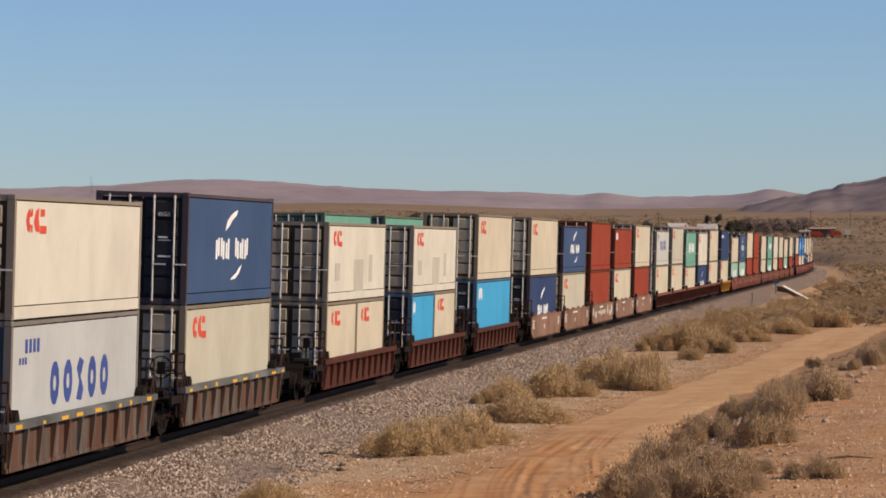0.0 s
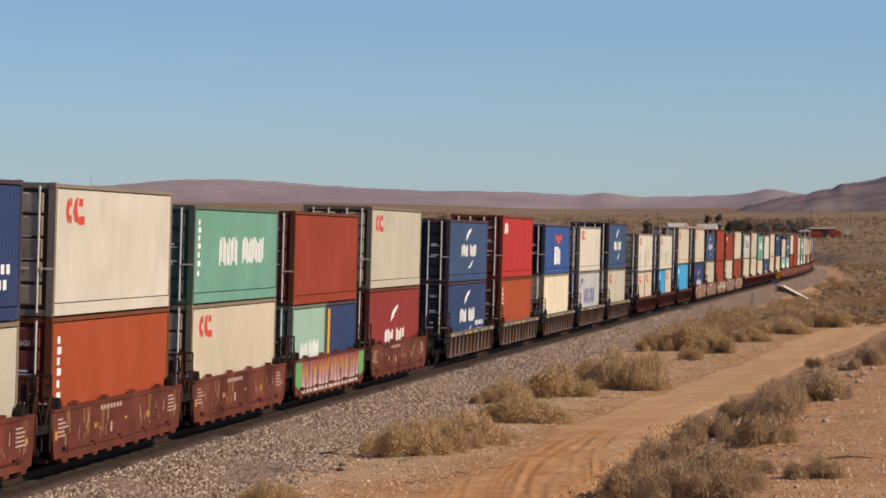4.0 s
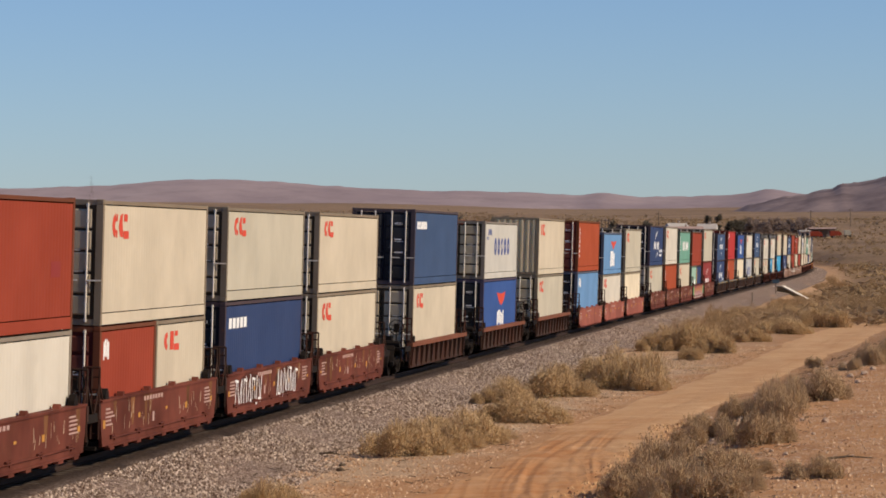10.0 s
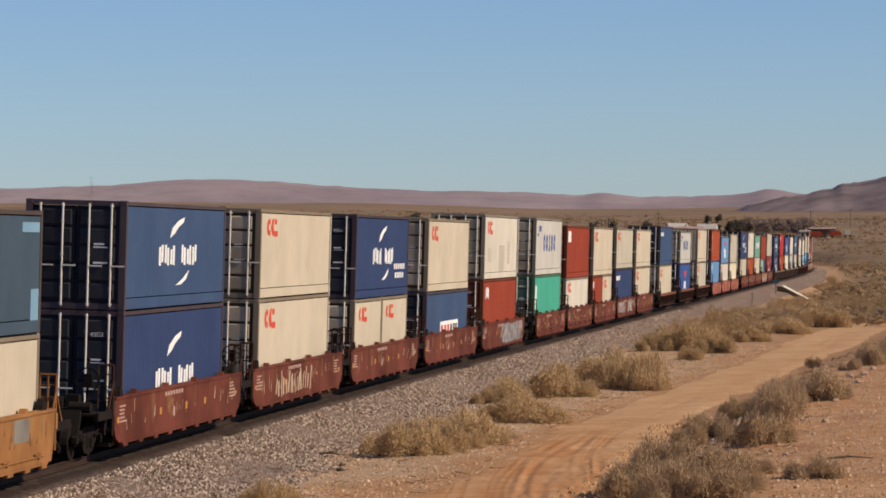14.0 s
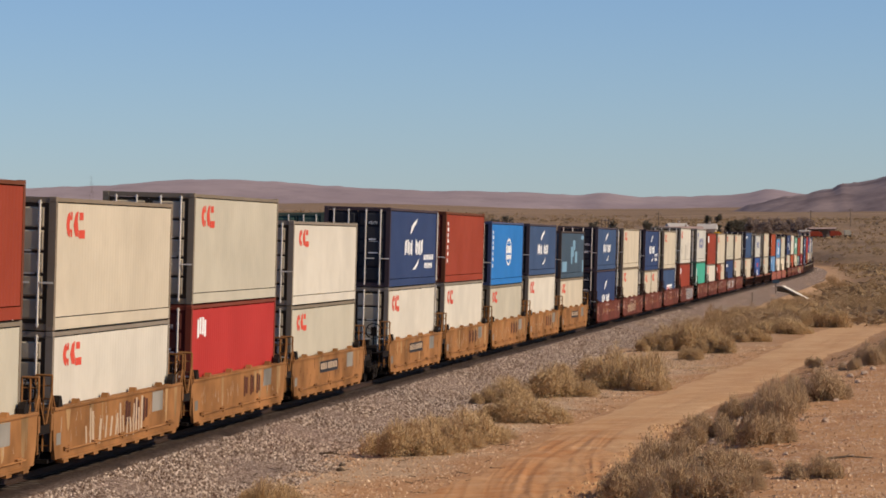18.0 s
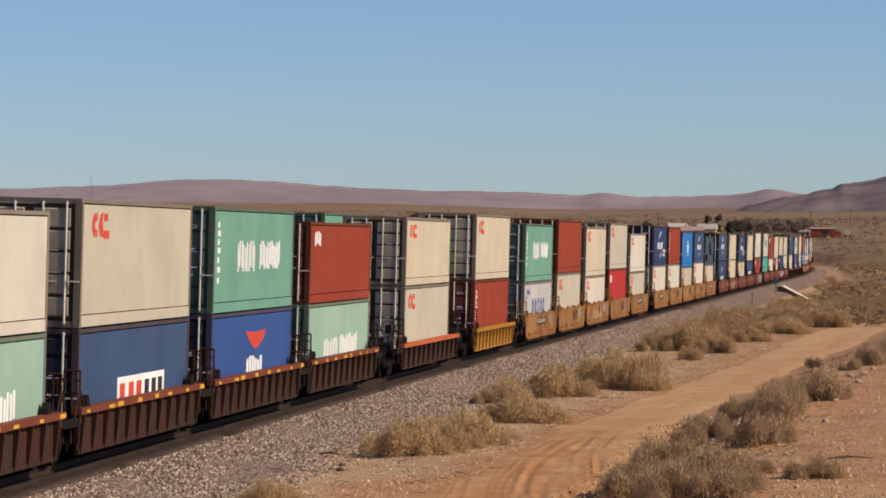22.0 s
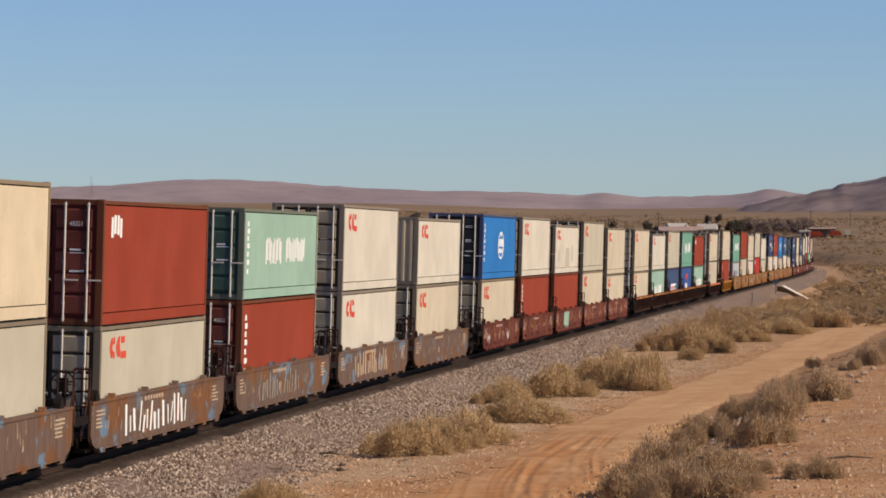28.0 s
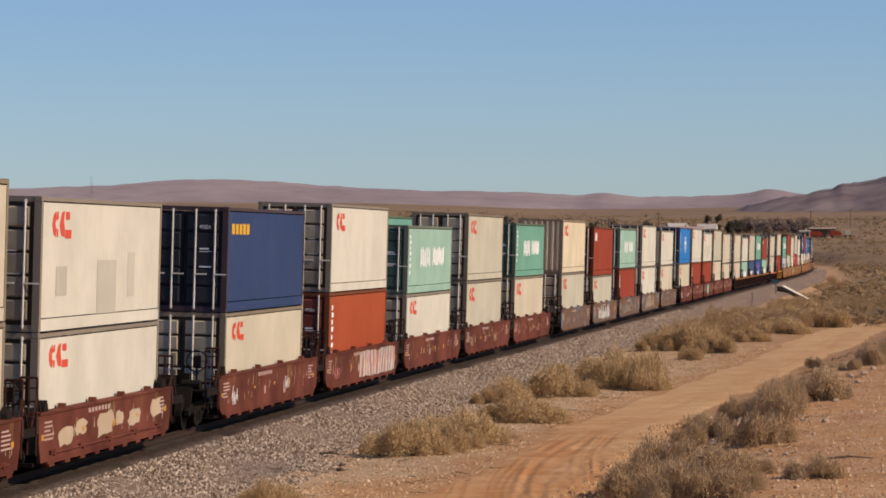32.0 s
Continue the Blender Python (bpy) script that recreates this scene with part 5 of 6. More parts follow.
def plate_mesh(b, sx, top, round_ends):
    def make(bm):
        x0, x1 = sorted((sx * 1.36, sx * 1.44))
        if round_ends:
            o = [(-b, top), (-b, 0.62), (-b + 0.18, 0.42), (-b + 0.55, 0.30), (b - 0.55, 0.30), (b - 0.18, 0.42), (b, 0.62), (b, top)]
        else:
            o = [(-b, top), (-b + 0.06, 0.72), (-b + 0.24, 0.30), (b - 0.24, 0.30), (b - 0.06, 0.72), (b, top)]
        prism(bm, o, "x", x0, x1)
        f0, f1 = sorted((sx * 1.24, sx * 1.47))
        box(bm, f0, f1, -b + 0.02, b - 0.02, top - 0.045, top + 0.01)
        f0, f1 = sorted((sx * 1.30, sx * 1.48))
        box(bm, f0, f1, -b + 0.7, b - 0.7, 0.26, 0.31)
        for y in np.linspace(-b + 0.9, b - 1.2, 9):
            box(bm, f0, f1 - 0.01, y, y + 0.45, 0.19, 0.262)
        for y in np.linspace(-b + 2.4, b - 2.4, 4):
            t0, t1 = sorted((sx * 1.27, sx * 1.42))
            prism(bm, [(y - 0.15, top + 0.008), (y + 0.15, top + 0.008), (y + 0.07, top + 0.11), (y - 0.07, top + 0.11)], "x", t0, t1)
    return shared(("side_plate", b, sx, top, round_ends), make)


def lip_mesh(b):
    """Low longitudinal pipe and step irons under the side plate's middle."""
    def make(bm):
        rod(bm, (1.455, -b + 1.0, 0.46), (1.455, b - 1.0, 0.46), 0.025, 5)
        for y in np.linspace(-b + 1.4, b - 1.4, 5):
            box(bm, 1.44, 1.475, y - 0.05, y + 0.05, 0.40, 0.54)
            box(bm, 1.44, 1.50, y - 0.45, y + 0.05, 0.50, 0.53)
    return shared(("pipe", b), make)


def bogie_frame(bm):
    for sx in (-1, 1):
        x0, x1 = sorted((sx * 0.92, sx * 1.04))
        # cast side frame: arched top bar, tension bar below, open spring window between
        prism(bm, [(-1.18, 0.40), (-0.70, 0.40), (-0.62, 0.54), (0.62, 0.54), (0.70, 0.40), (1.18, 0.40), (1.18, 0.54), (0.48, 0.74), (-0.48, 0.74), (-1.18, 0.54)], "x", x0, x1)
        prism(bm, [(-0.72, 0.42), (-0.38, 0.14), (0.38, 0.14), (0.72, 0.42), (0.58, 0.46), (0.34, 0.23), (-0.34, 0.23), (-0.58, 0.46)], "x", x0, x1)
        for y in (-0.36, 0.36):
            box(bm, x0, x1, y - 0.06, y + 0.06, 0.2, 0.56)
        for y in (-0.2, -0.07, 0.07, 0.2):
            for z in (0.25, 0.31, 0.37, 0.43, 0.49):
                rod(bm, (sx * 0.99, y, z), (sx * 0.99, y, z + 0.035), 0.056, 7)
        for y in (-0.86, 0.86):
            rod(bm, (sx * 1.03, y, 0.43), (sx * 1.13, y, 0.43), 0.11, 9)
            rod(bm, (sx * 1.13, y, 0.43), (sx * 1.15, y, 0.43), 0.07, 6)
            box(bm, x0, x1, y - 0.17, y + 0.17, 0.50, 0.60)
    box(bm, -1.05, 1.05, -0.2, 0.2, 0.48, 0.72)
    for y in (-0.45, 0.45):
        rod(bm, (-0.8, y, 0.38), (0.8, y, 0.38), 0.05, 6)
    rod(bm, (0.4, -1.2, 0.62), (0.4, 1.2, 0.62), 0.03, 5)


def wheel(bm):
    rod(bm, (0.72, 0, 0.42), (0.80, 0, 0.42), 0.36, 18)
    rod(bm, (0.70, 0, 0.42), (0.84, 0, 0.42), 0.42, 18, 0.415)
    rod(bm, (0.665, 0, 0.42), (0.70, 0, 0.42), 0.45, 18)
    rod(bm, (0.82, 0, 0.42), (0.86, 0, 0.42), 0.15, 10, 0.11)
    rod(bm, (0.0, 0, 0.42), (1.0, 0, 0.42), 0.08, 8)


def platform(bm):
    # walkway over the bogie
    box(bm, -1.38, 1.38, -0.62, 0.62, 1.00, 1.05)
    for sx in (-1, 1):
        x0, x1 = sorted((sx * 1.36, sx * 1.42))
        box(bm, x0, x1, -0.72, 0.72, 0.90, 1.09)
    # sloped bulkheads of the wells
    for sy in (-1, 1):
        prism(bm, [(sy * 0.58, 1.02), (sy * 0.66, 1.14), (sy * 1.08, 0.34), (sy * 1.0, 0.34)], "x", -1.0, 1.0)


def brake_gear(bm):
    """Cylinder, reservoir and valve on one pipe."""
    rod(bm, (-0.95, 0.12, 1.22), (0.40, 0.12, 1.22), 0.18, 10)
    rod(bm, (0.62, -0.2, 1.17), (1.12, -0.2, 1.17), 0.13, 9)
    box(bm, 0.45, 0.75, 0.12, 0.45, 1.04, 1.45)
    rod(bm, (-0.9, -0.05, 1.12), (1.1, -0.05, 1.12), 0.05, 6)


def brake_wheel(bm):
    rod(bm, (0.9, 0.36, 1.04), (0.9, 0.36, 1.62), 0.03, 5)
    for i in range(14):
        a, b = 6.2832 * i / 14, 6.2832 * (i + 1) / 14
        rod(bm, (0.9 + 0.28 * math.cos(a), 0.315, 1.78 + 0.28 * math.sin(a)), (0.9 + 0.28 * math.cos(b), 0.315, 1.78 + 0.28 * math.sin(b)), 0.022, 4)
        if i % 3 == 0:
            rod(bm, (0.9, 0.315, 1.78), (0.9 + 0.28 * math.cos(a), 0.315, 1.78 + 0.28 * math.sin(a)), 0.014, 4)
    box(bm, 0.80, 1.0, 0.305, 0.42, 1.60, 1.92)


def coupler(bm):
    box(bm, -0.16, 0.16, -0.7, 0.6, 0.70, 0.98)
    box(bm, -0.26, 0.26, -1.0, -0.68, 0.66, 1.02)
    rod(bm, (0.5, -0.5, 0.9), (0.55, -0.9, 0.5), 0.04, 5)
    rod(bm, (0.2, -0.6, 1.02), (1.36, -0.6, 0.98), 0.02, 5)
    rod(bm, (1.36, -0.6, 0.98), (1.36, -0.6, 0.62), 0.02, 5)


def stanchion(bm):
    for x in (1.06, 1.24, 1.42):
        rod(bm, (x, 0, 0.50), (x, 0, 2.12), 0.028, 5)
    rod(bm, (1.06, 0, 2.12), (1.42, 0, 2.12), 0.028, 5)
    for z in (0.62, 0.95, 1.28, 1.62, 1.90):
        rod(bm, (1.06, 0, z), (1.42, 0, z), 0.018, 5)
    rod(bm, (1.42, 0.02, 1.75), (1.42, 0.55, 1.10), 0.02, 5)
    rod(bm, (1.42, -0.02, 1.75), (1.42, -0.45, 1.10), 0.02, 5)
    box(bm, 1.30, 1.45, -0.09, 0.09, 0.95, 1.30)


def guide_cone(bm):
    prism(bm, [(-0.20, 0), (0.20, 0), (0.15, 0.13), (0.05, 0.25), (-0.05, 0.25), (-0.17, 0.12)], "x", 1.27, 1.42)


def floor_beams(b):
    def make(bm):
        box(bm, -1.3, 1.3, -b + 0.1, b - 0.1, 0.22, 0.30)
        for y in np.linspace(-b + 0.4, b - 0.4, 7):
            box(bm, -1.34, 1.34, y - 0.12, y + 0.12, 0.26, 0.415)
    return shared(("floor", b), make)


def marks_mesh(kind, b, top, seed):
    """Small plates, stripes and lines of stencilling on the near side."""
    def make(bm):
        rng = random.Random(seed)
        x = 1.44 if kind != "chord" else 1.50
        def plate(y0, y1, z0, z1, lift=0.004):
            prism(bm, [(y0, z0), (y1, z0), (y1, z1), (y0, z1)], "x", x - 0.002, x + lift)
        if kind == "chord":
            for y in np.linspace(-b + 0.3, b - 0.5, 8):
                y += rng.uniform(-0.5, 0.5)
                plate(y, y + rng.uniform(0.2, 0.7), top - 0.13, top - rng.uniform(0.02, 0.06))
        elif kind == "lines":
            for y in (-b + 0.5, b - 1.6):
                for i in range(5):
                    plate(y, y + rng.uniform(0.4, 0.9), top - 0.24 - i * 0.09, top - 0.20 - i * 0.09)
            for i in range(7):
                y = -2.2 + i * 0.32
                plate(y, y + 0.2, top - 0.2, top - 0.1)
            plate(-1.2, -1.0, 0.62, 0.85)
        elif kind == "flags":
            for y in (-b + 0.25, -2.8, 0.3, 2.7, b - 0.8):
                plate(y, y + 0.22, 0.76 + rng.uniform(-0.06, 0.08), 0.90)
        elif kind == "square":
            plate(b * 0.48, b * 0.66, 0.84, top - 0.08)
            plate(-b + 0.3, -b + 0.7, 0.60, 0.86)
        elif kind == "plate":
            plate(-2.0, 1.4, top - 0.56, top - 0.2)
        elif kind == "plate_lines":
            for i in range(10):
                y = -1.85 + i * 0.30 + (0.15 if i > 3 else 0)
                plate(y, y + 0.19, top - 0.46, top - 0.26, 0.009)
        elif kind == "letters":
            for y in (0.4, 1.35, 2.3):
                plate(y - 0.12, y + 0.12, top - 0.72, top - 0.16)
                plate(y + 0.18, y + 0.42, top - 0.66, top - 0.2)
        elif kind == "tag":
            y = -b * 0.55
            for i in range(16):
                w, tall = rng.uniform(0.18, 0.42), rng.uniform(0.35, 0.78)
                z = 0.40 + rng.uniform(0, 0.12)
                lean = rng.uniform(-0.15, 0.2)
                prism(bm, [(y, z), (y + w * 0.55, z), (y + w * 0.55 + lean, z + tall), (y + lean, z + tall)], "x", x - 0.002, x + 0.005 + 0.001 * (i % 3))
                y += w + rng.uniform(0.0, 0.25)
                if y > b * 0.75:
                    break
        elif kind == "blob":
            # scoured patches with ragged edges
            for i in range(6):
                y, w = -b * 0.8 + b * 1.6 * i / 6 + rng.uniform(0, 0.8), rng.uniform(0.7, 2.0)
                z0, z1 = 0.45 + rng.uniform(0, 0.3), top - rng.uniform(0.08, 0.4)
                n = 14
                pts = []
                for j in range(n):
                    c, q = math.cos(6.2832 * j / n), math.sin(6.2832 * j / n)
                    m = max(abs(c), abs(q)) ** 0.8
                    pts.append((y + w / 2 + w * 0.5 * c / m * rng.uniform(0.65, 1.1), (z0 + z1) / 2 + (z1 - z0) / 2 * q / m * rng.uniform(0.6, 1.0)))
                prism(bm, pts, "x", x - 0.002, x + 0.003 + 0.0008 * (i % 3))
        elif kind == "scuffs":
            for i in range(26):
                y, z, t = rng.uniform(-b * 0.9, b * 0.9), rng.uniform(0.55, top - 0.35), rng.uniform(0.08, 0.34)
                w, q = rng.uniform(0.015, 0.06), rng.uniform(-0.08, 0.12)
                prism(bm, [(y, z), (y + w, z), (y + w * 0.4 + q, z + t), (y + q, z + t)], "x", x - 0.002, x + 0.003)
        elif kind == "panel":
            prism(bm, [(-b * 0.42, 0.42), (-b * 0.06, 0.40), (-b * 0.04, top - 0.2), (-b * 0.25, top - 0.1), (-b * 0.4, top - 0.16)], "x", x - 0.002, x + 0.004)
        elif kind == "scribble":
            for y0 in (-b * 0.78, b * 0.25):
                for i in range(7):
                    y, z, q = y0 + i * 0.13, rng.uniform(0.5, 0.7), rng.uniform(-0.1, 0.16)
                    t = rng.uniform(0.15, 0.4)
                    prism(bm, [(y, z), (y + 0.05, z), (y + 0.05 + q, z + t), (y + q, z + t)], "x", x - 0.002, x + 0.004)
        elif kind in ("full", "wide_panel"):
            a, c = (-b * 0.97, b * 0.97) if kind == "full" else (-b * 0.12, b * 0.9)
            n = 10
            up = [(a + (c - a) * i / n, top - (0.03 if kind == "full" else 0.08 + 0.12 * rng.random())) for i in range(n + 1)]
            low = [(a + (c - a) * i / n, (0.62 if i in (0, n) else 0.32) if kind == "full" else 0.34 + 0.08 * rng.random()) for i in range(n, -1, -1)]
            prism(bm, low[::-1] + up[::-1], "x", x - 0.002, x + 0.003)
        elif kind == "scrawl":
            # two hasty tags of tall looped strokes
            for y0, y1 in ((-b * 0.82, -b * 0.22), (b * 0.12, b * 0.62)):
                y, up = y0, True
                step = (y1 - y0) / 13
                for i in range(13):
                    lo, hi = 0.40 + rng.uniform(0, 0.15), top - 0.1 - rng.uniform(0, 0.2)
                    za, zb = (lo, hi) if up else (hi, lo)
                    q = step * rng.uniform(-0.2, 1.1)
                    prism(bm, [(y, za), (y + 0.07, za), (y + q + 0.07, zb), (y + q, zb)], "x", x - 0.002, x + 0.003 + 0.0007 * (i % 4))
                    if rng.random() < 0.6:
                        prism(bm, [(y, zb - 0.03), (y + step * 1.5, zb - 0.07), (y + step * 1.5, zb), (y, zb + 0.04)], "x", x - 0.002, x + 0.006)
                    y, up = y + step, not up
        elif kind == "ovals":
            for y in (-b * 0.52, b * 0.36):
                prism(bm, [(y + b * 0.30 * math.cos(0.5236 * i), (0.36 + top) / 2 + (top - 0.5) / 2 * math.sin(0.5236 * i)) for i in range(12)], "x", x - 0.002, x + 0.0015)
        elif kind == "stains":
            # bleached and rusted streaks that hang from the chord
            for i in range(6):
                y, w, z = rng.uniform(-b * 0.95, b * 0.9), rng.uniform(0.1, 0.5), rng.uniform(0.4, 0.9)
                prism(bm, [(y, top - 0.06), (y + w, top - 0.06), (y + w * 0.8, z + 0.1), (y + w * 0.45, z), (y + w * 0.2, z + 0.2)], "x", x - 0.002, x + 0.0012)
    return shared(("marks", kind, b, top, seed), make)


def mural(name, stops, glyph, line, edge=None, bands=0.42):
    """Sprayed lettering no longer readable: colours from sill to chord, outlines bent through them."""
    m, nt, b = material(name)
    vec = mapped(nt, (1, 1, 1))
    sep = nt.nodes.new("ShaderNodeSeparateXYZ")
    nt.links.new(vec, sep.inputs[0])
    wob = noise_of(nt, vec, 1.6, 3)
    add = nt.nodes.new("ShaderNodeMath")
    add.operation = "ADD"
    nt.links.new(sep.outputs[2], add.inputs[0])
    nt.links.new(scaled(nt, wob, 0.7), add.inputs[1])
    ht = ramped(nt, add.outputs[0], 0.62, 1.72)
    cr = nt.nodes.new("ShaderNodeValToRGB")
    while len(cr.color_ramp.elements) < len(stops):
        cr.color_ramp.elements.new(0.5)
    for el, (at, col) in zip(cr.color_ramp.elements, stops):
        el.position, el.color = at, (*col, 1.0)
    nt.links.new(ht, cr.inputs[0])
    wave = node(nt, "ShaderNodeTexWave", Scale=bands, Distortion=9.0, Detail=3.0)
    wave.bands_direction = "Y"
    wave.inputs["Detail Scale"].default_value = 1.3
    nt.links.new(mapped(nt, (0.0, 1.0, 0.55)), wave.inputs["Vector"])
    c = blend(nt, ramped(nt, wave.outputs["Fac"], 0.62, 0.74), cr.outputs[0], glyph)
    c = blend(nt, ramped(nt, wave.outputs["Fac"], 0.80, 0.88), c, line)
    if edge:
        far = nt.nodes.new("ShaderNodeMath")
        far.operation = "ABSOLUTE"
        nt.links.new(sep.outputs[1], far.inputs[0])
        far2 = nt.nodes.new("ShaderNodeMath")
        far2.operation = "ADD"
        nt.links.new(far.outputs[0], far2.inputs[0])
        nt.links.new(wob, far2.inputs[1])
        c = blend(nt, ramped(nt, far2.outputs[0], 5.9, 6.2), c, edge)
    grime = noise_of(nt, mapped(nt, (1, 1, 0.15)), 3.5, 5, 0.7)
    c = blend(nt, scaled(nt, ramped(nt, grime, 0.5, 0.75), 0.45), c, (0.12, 0.07, 0.05))
    nt.links.new(c, b.inputs["Base Color"])
    b.inputs["Roughness"].default_value = 0.7
    b.inputs["Specular IOR Level"].default_value = 0.12
    return m


TAGS = {"mural": mural("rainbow_graffiti", ((0.0, (0.62, 0.56, 0.48)), (0.22, (0.55, 0.42, 0.38)), (0.42, (0.48, 0.22, 0.23)), (0.62, (0.45, 0.22, 0.05)), (0.80, (0.40, 0.10, 0.04)), (0.92, (0.33, 0.035, 0.025))), (0.42, 0.24, 0.05), (0.13, 0.08, 0.17), (0.13, 0.36, 0.14)),
        "slate": mural("slate_graffiti", ((0.0, (0.05, 0.04, 0.055)), (0.5, (0.10, 0.085, 0.10)), (1.0, (0.06, 0.05, 0.06))), (0.10, 0.09, 0.10), (0.62, 0.60, 0.57), None, 0.75),
        "pale": mural("pale_graffiti", ((0.0, (0.40, 0.42, 0.36)), (0.35, (0.55, 0.50, 0.44)), (0.6, (0.50, 0.40, 0.36)), (1.0, (0.36, 0.42, 0.38))), (0.20, 0.06, 0.04), (0.45, 0.16, 0.14), None, 0.5),
        "white": MARK_WHITE, "rust": CAR_BROWN, "dull": paint("dull_grey_primer", (0.23, 0.21, 0.18), 0.7, 0.6, 0.6, (0.2, 0.1, 0.04), 0.3), "sand": paint("pale_scoured_paint", (0.31, 0.185, 0.085), 0.7, 0.8, 0.8, (0.12, 0.05, 0.02), 0.4), "ochre": paint("ochre_rust_stain", (0.17, 0.072, 0.03), 0.7, 0.8, 0.8, (0.12, 0.04, 0.02), 0.4), "pink": paint("graffiti_pink", (0.55, 0.2, 0.2), 0.5, 0.1, 0.2),
        "beige": paint("graffiti_beige", (0.48, 0.36, 0.25), 0.6, 0.2, 0.3), "mint": MINT, "yellow": MARK_YEL, "grey": REPAIR,
        "rose": paint("graffiti_rose", (0.46, 0.31, 0.27), 0.5, 0.1, 0.2), "amber": paint("graffiti_amber", (0.50, 0.24, 0.05), 0.5, 0.1, 0.25)}


def well_car(style, steel, half, top, words, tags=(), ends="rear", seed=0, near=True):
    """One well of a double-stack car: side sills, floor, end platform, its rear bogie. Small fittings only on those that pass near."""
    th = new("well_car", None)
    ribbed = style == "ribbed"
    for sx in (-1, 1):
        if ribbed:
            piece("side_sill", shared(("side_sill", half, sx, top), lambda bm: sill_ribbed(bm, half, sx, top)), steel, th)
            piece("top_chord", chord_mesh(half, sx, top), TOPS.get(words[0], steel), th)
        else:
            piece("side_plate", plate_mesh(half, sx, top, style == "round"), steel, th)
    if ribbed:
        for y in np.linspace(-half + 0.2, half - 0.2, 12):
            piece("rib", rib_mesh(top), steel, th, (1.36, float(y), 0))
    elif style == "flat":
        piece("pipe", lip_mesh(half), steel, th)
    piece("floor", floor_beams(half), BLACK, th)
    rear = -(half + 0.85)
    spots = (rear,) if ends == "rear" else ((-rear,) if ends == "front" else (rear, -rear))
    for y in spots:
        turned = math.pi if y > 0 else 0.0
        bog = piece("bogie", shared("bogie", bogie_frame), BLACK, th, (0, y, 0))
        for dy in (-0.86, 0.86):
            for turned_x in (0.0, math.pi) if near else (0.0,):
                piece("wheel", shared("wheel", wheel), BLACK, bog, (0, dy, 0), "", turned_x)
        piece("end_platform", shared("end_platform", platform), BLACK, th, (0, y, 0), "", turned)
        if near and y < 0:
            piece("brake_wheel", shared("brake_wheel", brake_wheel), BLACK, th, (0, y, 0))
            piece("brake_gear", shared("brake_gear", brake_gear), BLACK, th, (0, y, 0))
        if ends in ("both", "outer_rear", "outer_front"):
            piece("coupler", shared("coupler", coupler), BLACK, th, (0, y + (-0.9 if y < 0 else 0.9), 0), "", turned)
    for y in (-half - 0.12, half + 0.12) if near else ():
        piece("ladder", shared("ladder", stanchion), steel if steel is CAR_YEL else CAR_DARK, th, (0, y, 0))
    for y in (-half + 0.7, half - 0.9):
        piece("guide_cone", shared("guide_cone", guide_cone), BLACK, th, (0, y, top))
    for kind, colour in tags:
        ob = piece("stencilling" if kind not in ("tag", "blob", "scuffs", "panel", "scribble", "full", "wide_panel", "scrawl", "ovals", "stains") else "graffiti" if kind != "stains" else "rust_stain", marks_mesh(kind, half, top, seed), TAGS[colour] if colour in TAGS else MARK_DARK, th)
        ob["kind"] = "stuff"
    tagged(th, words[1], "well car", "well cars of the train")
    return th


TOPS = {"darkred": paint("dull_red_sill", (0.17, 0.048, 0.028), 0.6, 0.7, 0.6), "grey": CHORD_RUST, "brown": CAR_BROWN, "orange": SILL_OR, "gold": CAR_GOLD, "oxide": SILL_BRIGHT}
RIB_GREY = ("ribbed", CAR_GREY, 6.9, 1.27, ("grey", "weathered grey ribbed-sided well car with orange markings"), (("chord", "yellow"),))
RIB_BROWN = ("ribbed", CAR_BROWN, 7.4, 1.22, ("brown", "rusty brown ribbed-sided well car"), ())
RIB_OLD = ("ribbed", CAR_DARK, 7.5, 1.20, ("orange", "dark brown ribbed well car with a worn orange top sill"), ())
RIB_RED = ("ribbed", CAR_DARK, 6.6, 1.30, ("darkred", "brown ribbed well car with a red stencilled top sill"), (("chord", "yellow"),))
RIB_ORANGE = ("ribbed", CAR_DARK, 7.4, 1.22, ("oxide", "dark ribbed well car with a bright orange top sill"), ())
RIB_GOLD = ("ribbed", CAR_GOLD, 6.7, 1.25, ("gold", "golden-yellow ribbed well car"), ())
RIB_FAR = ("ribbed", CAR_BROWN, 6.9, 1.25, ("orange", "orange-brown ribbed well car"), ())
FLAT_RED = ("flat", CAR_RED, 6.75, 1.36, ("red", "red-brown plate-sided well car with pale stencilling"), (("stains", "ochre"), ("lines", "rose"), ("flags", "amber"), ("scuffs", "beige")))
FLAT_YEL = ("flat", CAR_YEL, 6.75, 1.40, ("yellow", "orange-yellow plate-sided well car"), (("stains", "sand"), ("letters", "rust"), ("square", "dull"), ("scuffs", "beige")))
FLAT_PLATE = ("flat", CAR_YEL, 6.75, 1.40, ("yellow", "orange-yellow well car with a dark number panel"), (("stains", "sand"), ("square", "dull"), ("plate", "dark"), ("plate_lines", "beige"), ("scuffs", "rust")))
ROUND_RED = ("round", CAR_RED, 7.75, 1.36, ("red", "rusty red round-ended well car"), (("stains", "ochre"), ("lines", "rose"), ("flags", "amber"), ("scuffs", "beige")))
ROUND_ROSE = ("round", CAR_ROSE, 6.75, 1.20, ("red", "faded red round-ended well car with yellow plates"), (("lines", "rose"), ("flags", "yellow")))
ROUND_TAN = ("round", CAR_TAN, 6.75, 1.30, ("tan", "dusty tan round-ended well car"), (("lines", "white"),))
ROUND_RUST = ("round", CAR_RUST, 7.75, 1.36, ("rust", "rust-brown well car with pale blue patches and graffiti"), (("lines", "beige"), ("scuffs", "beige")))

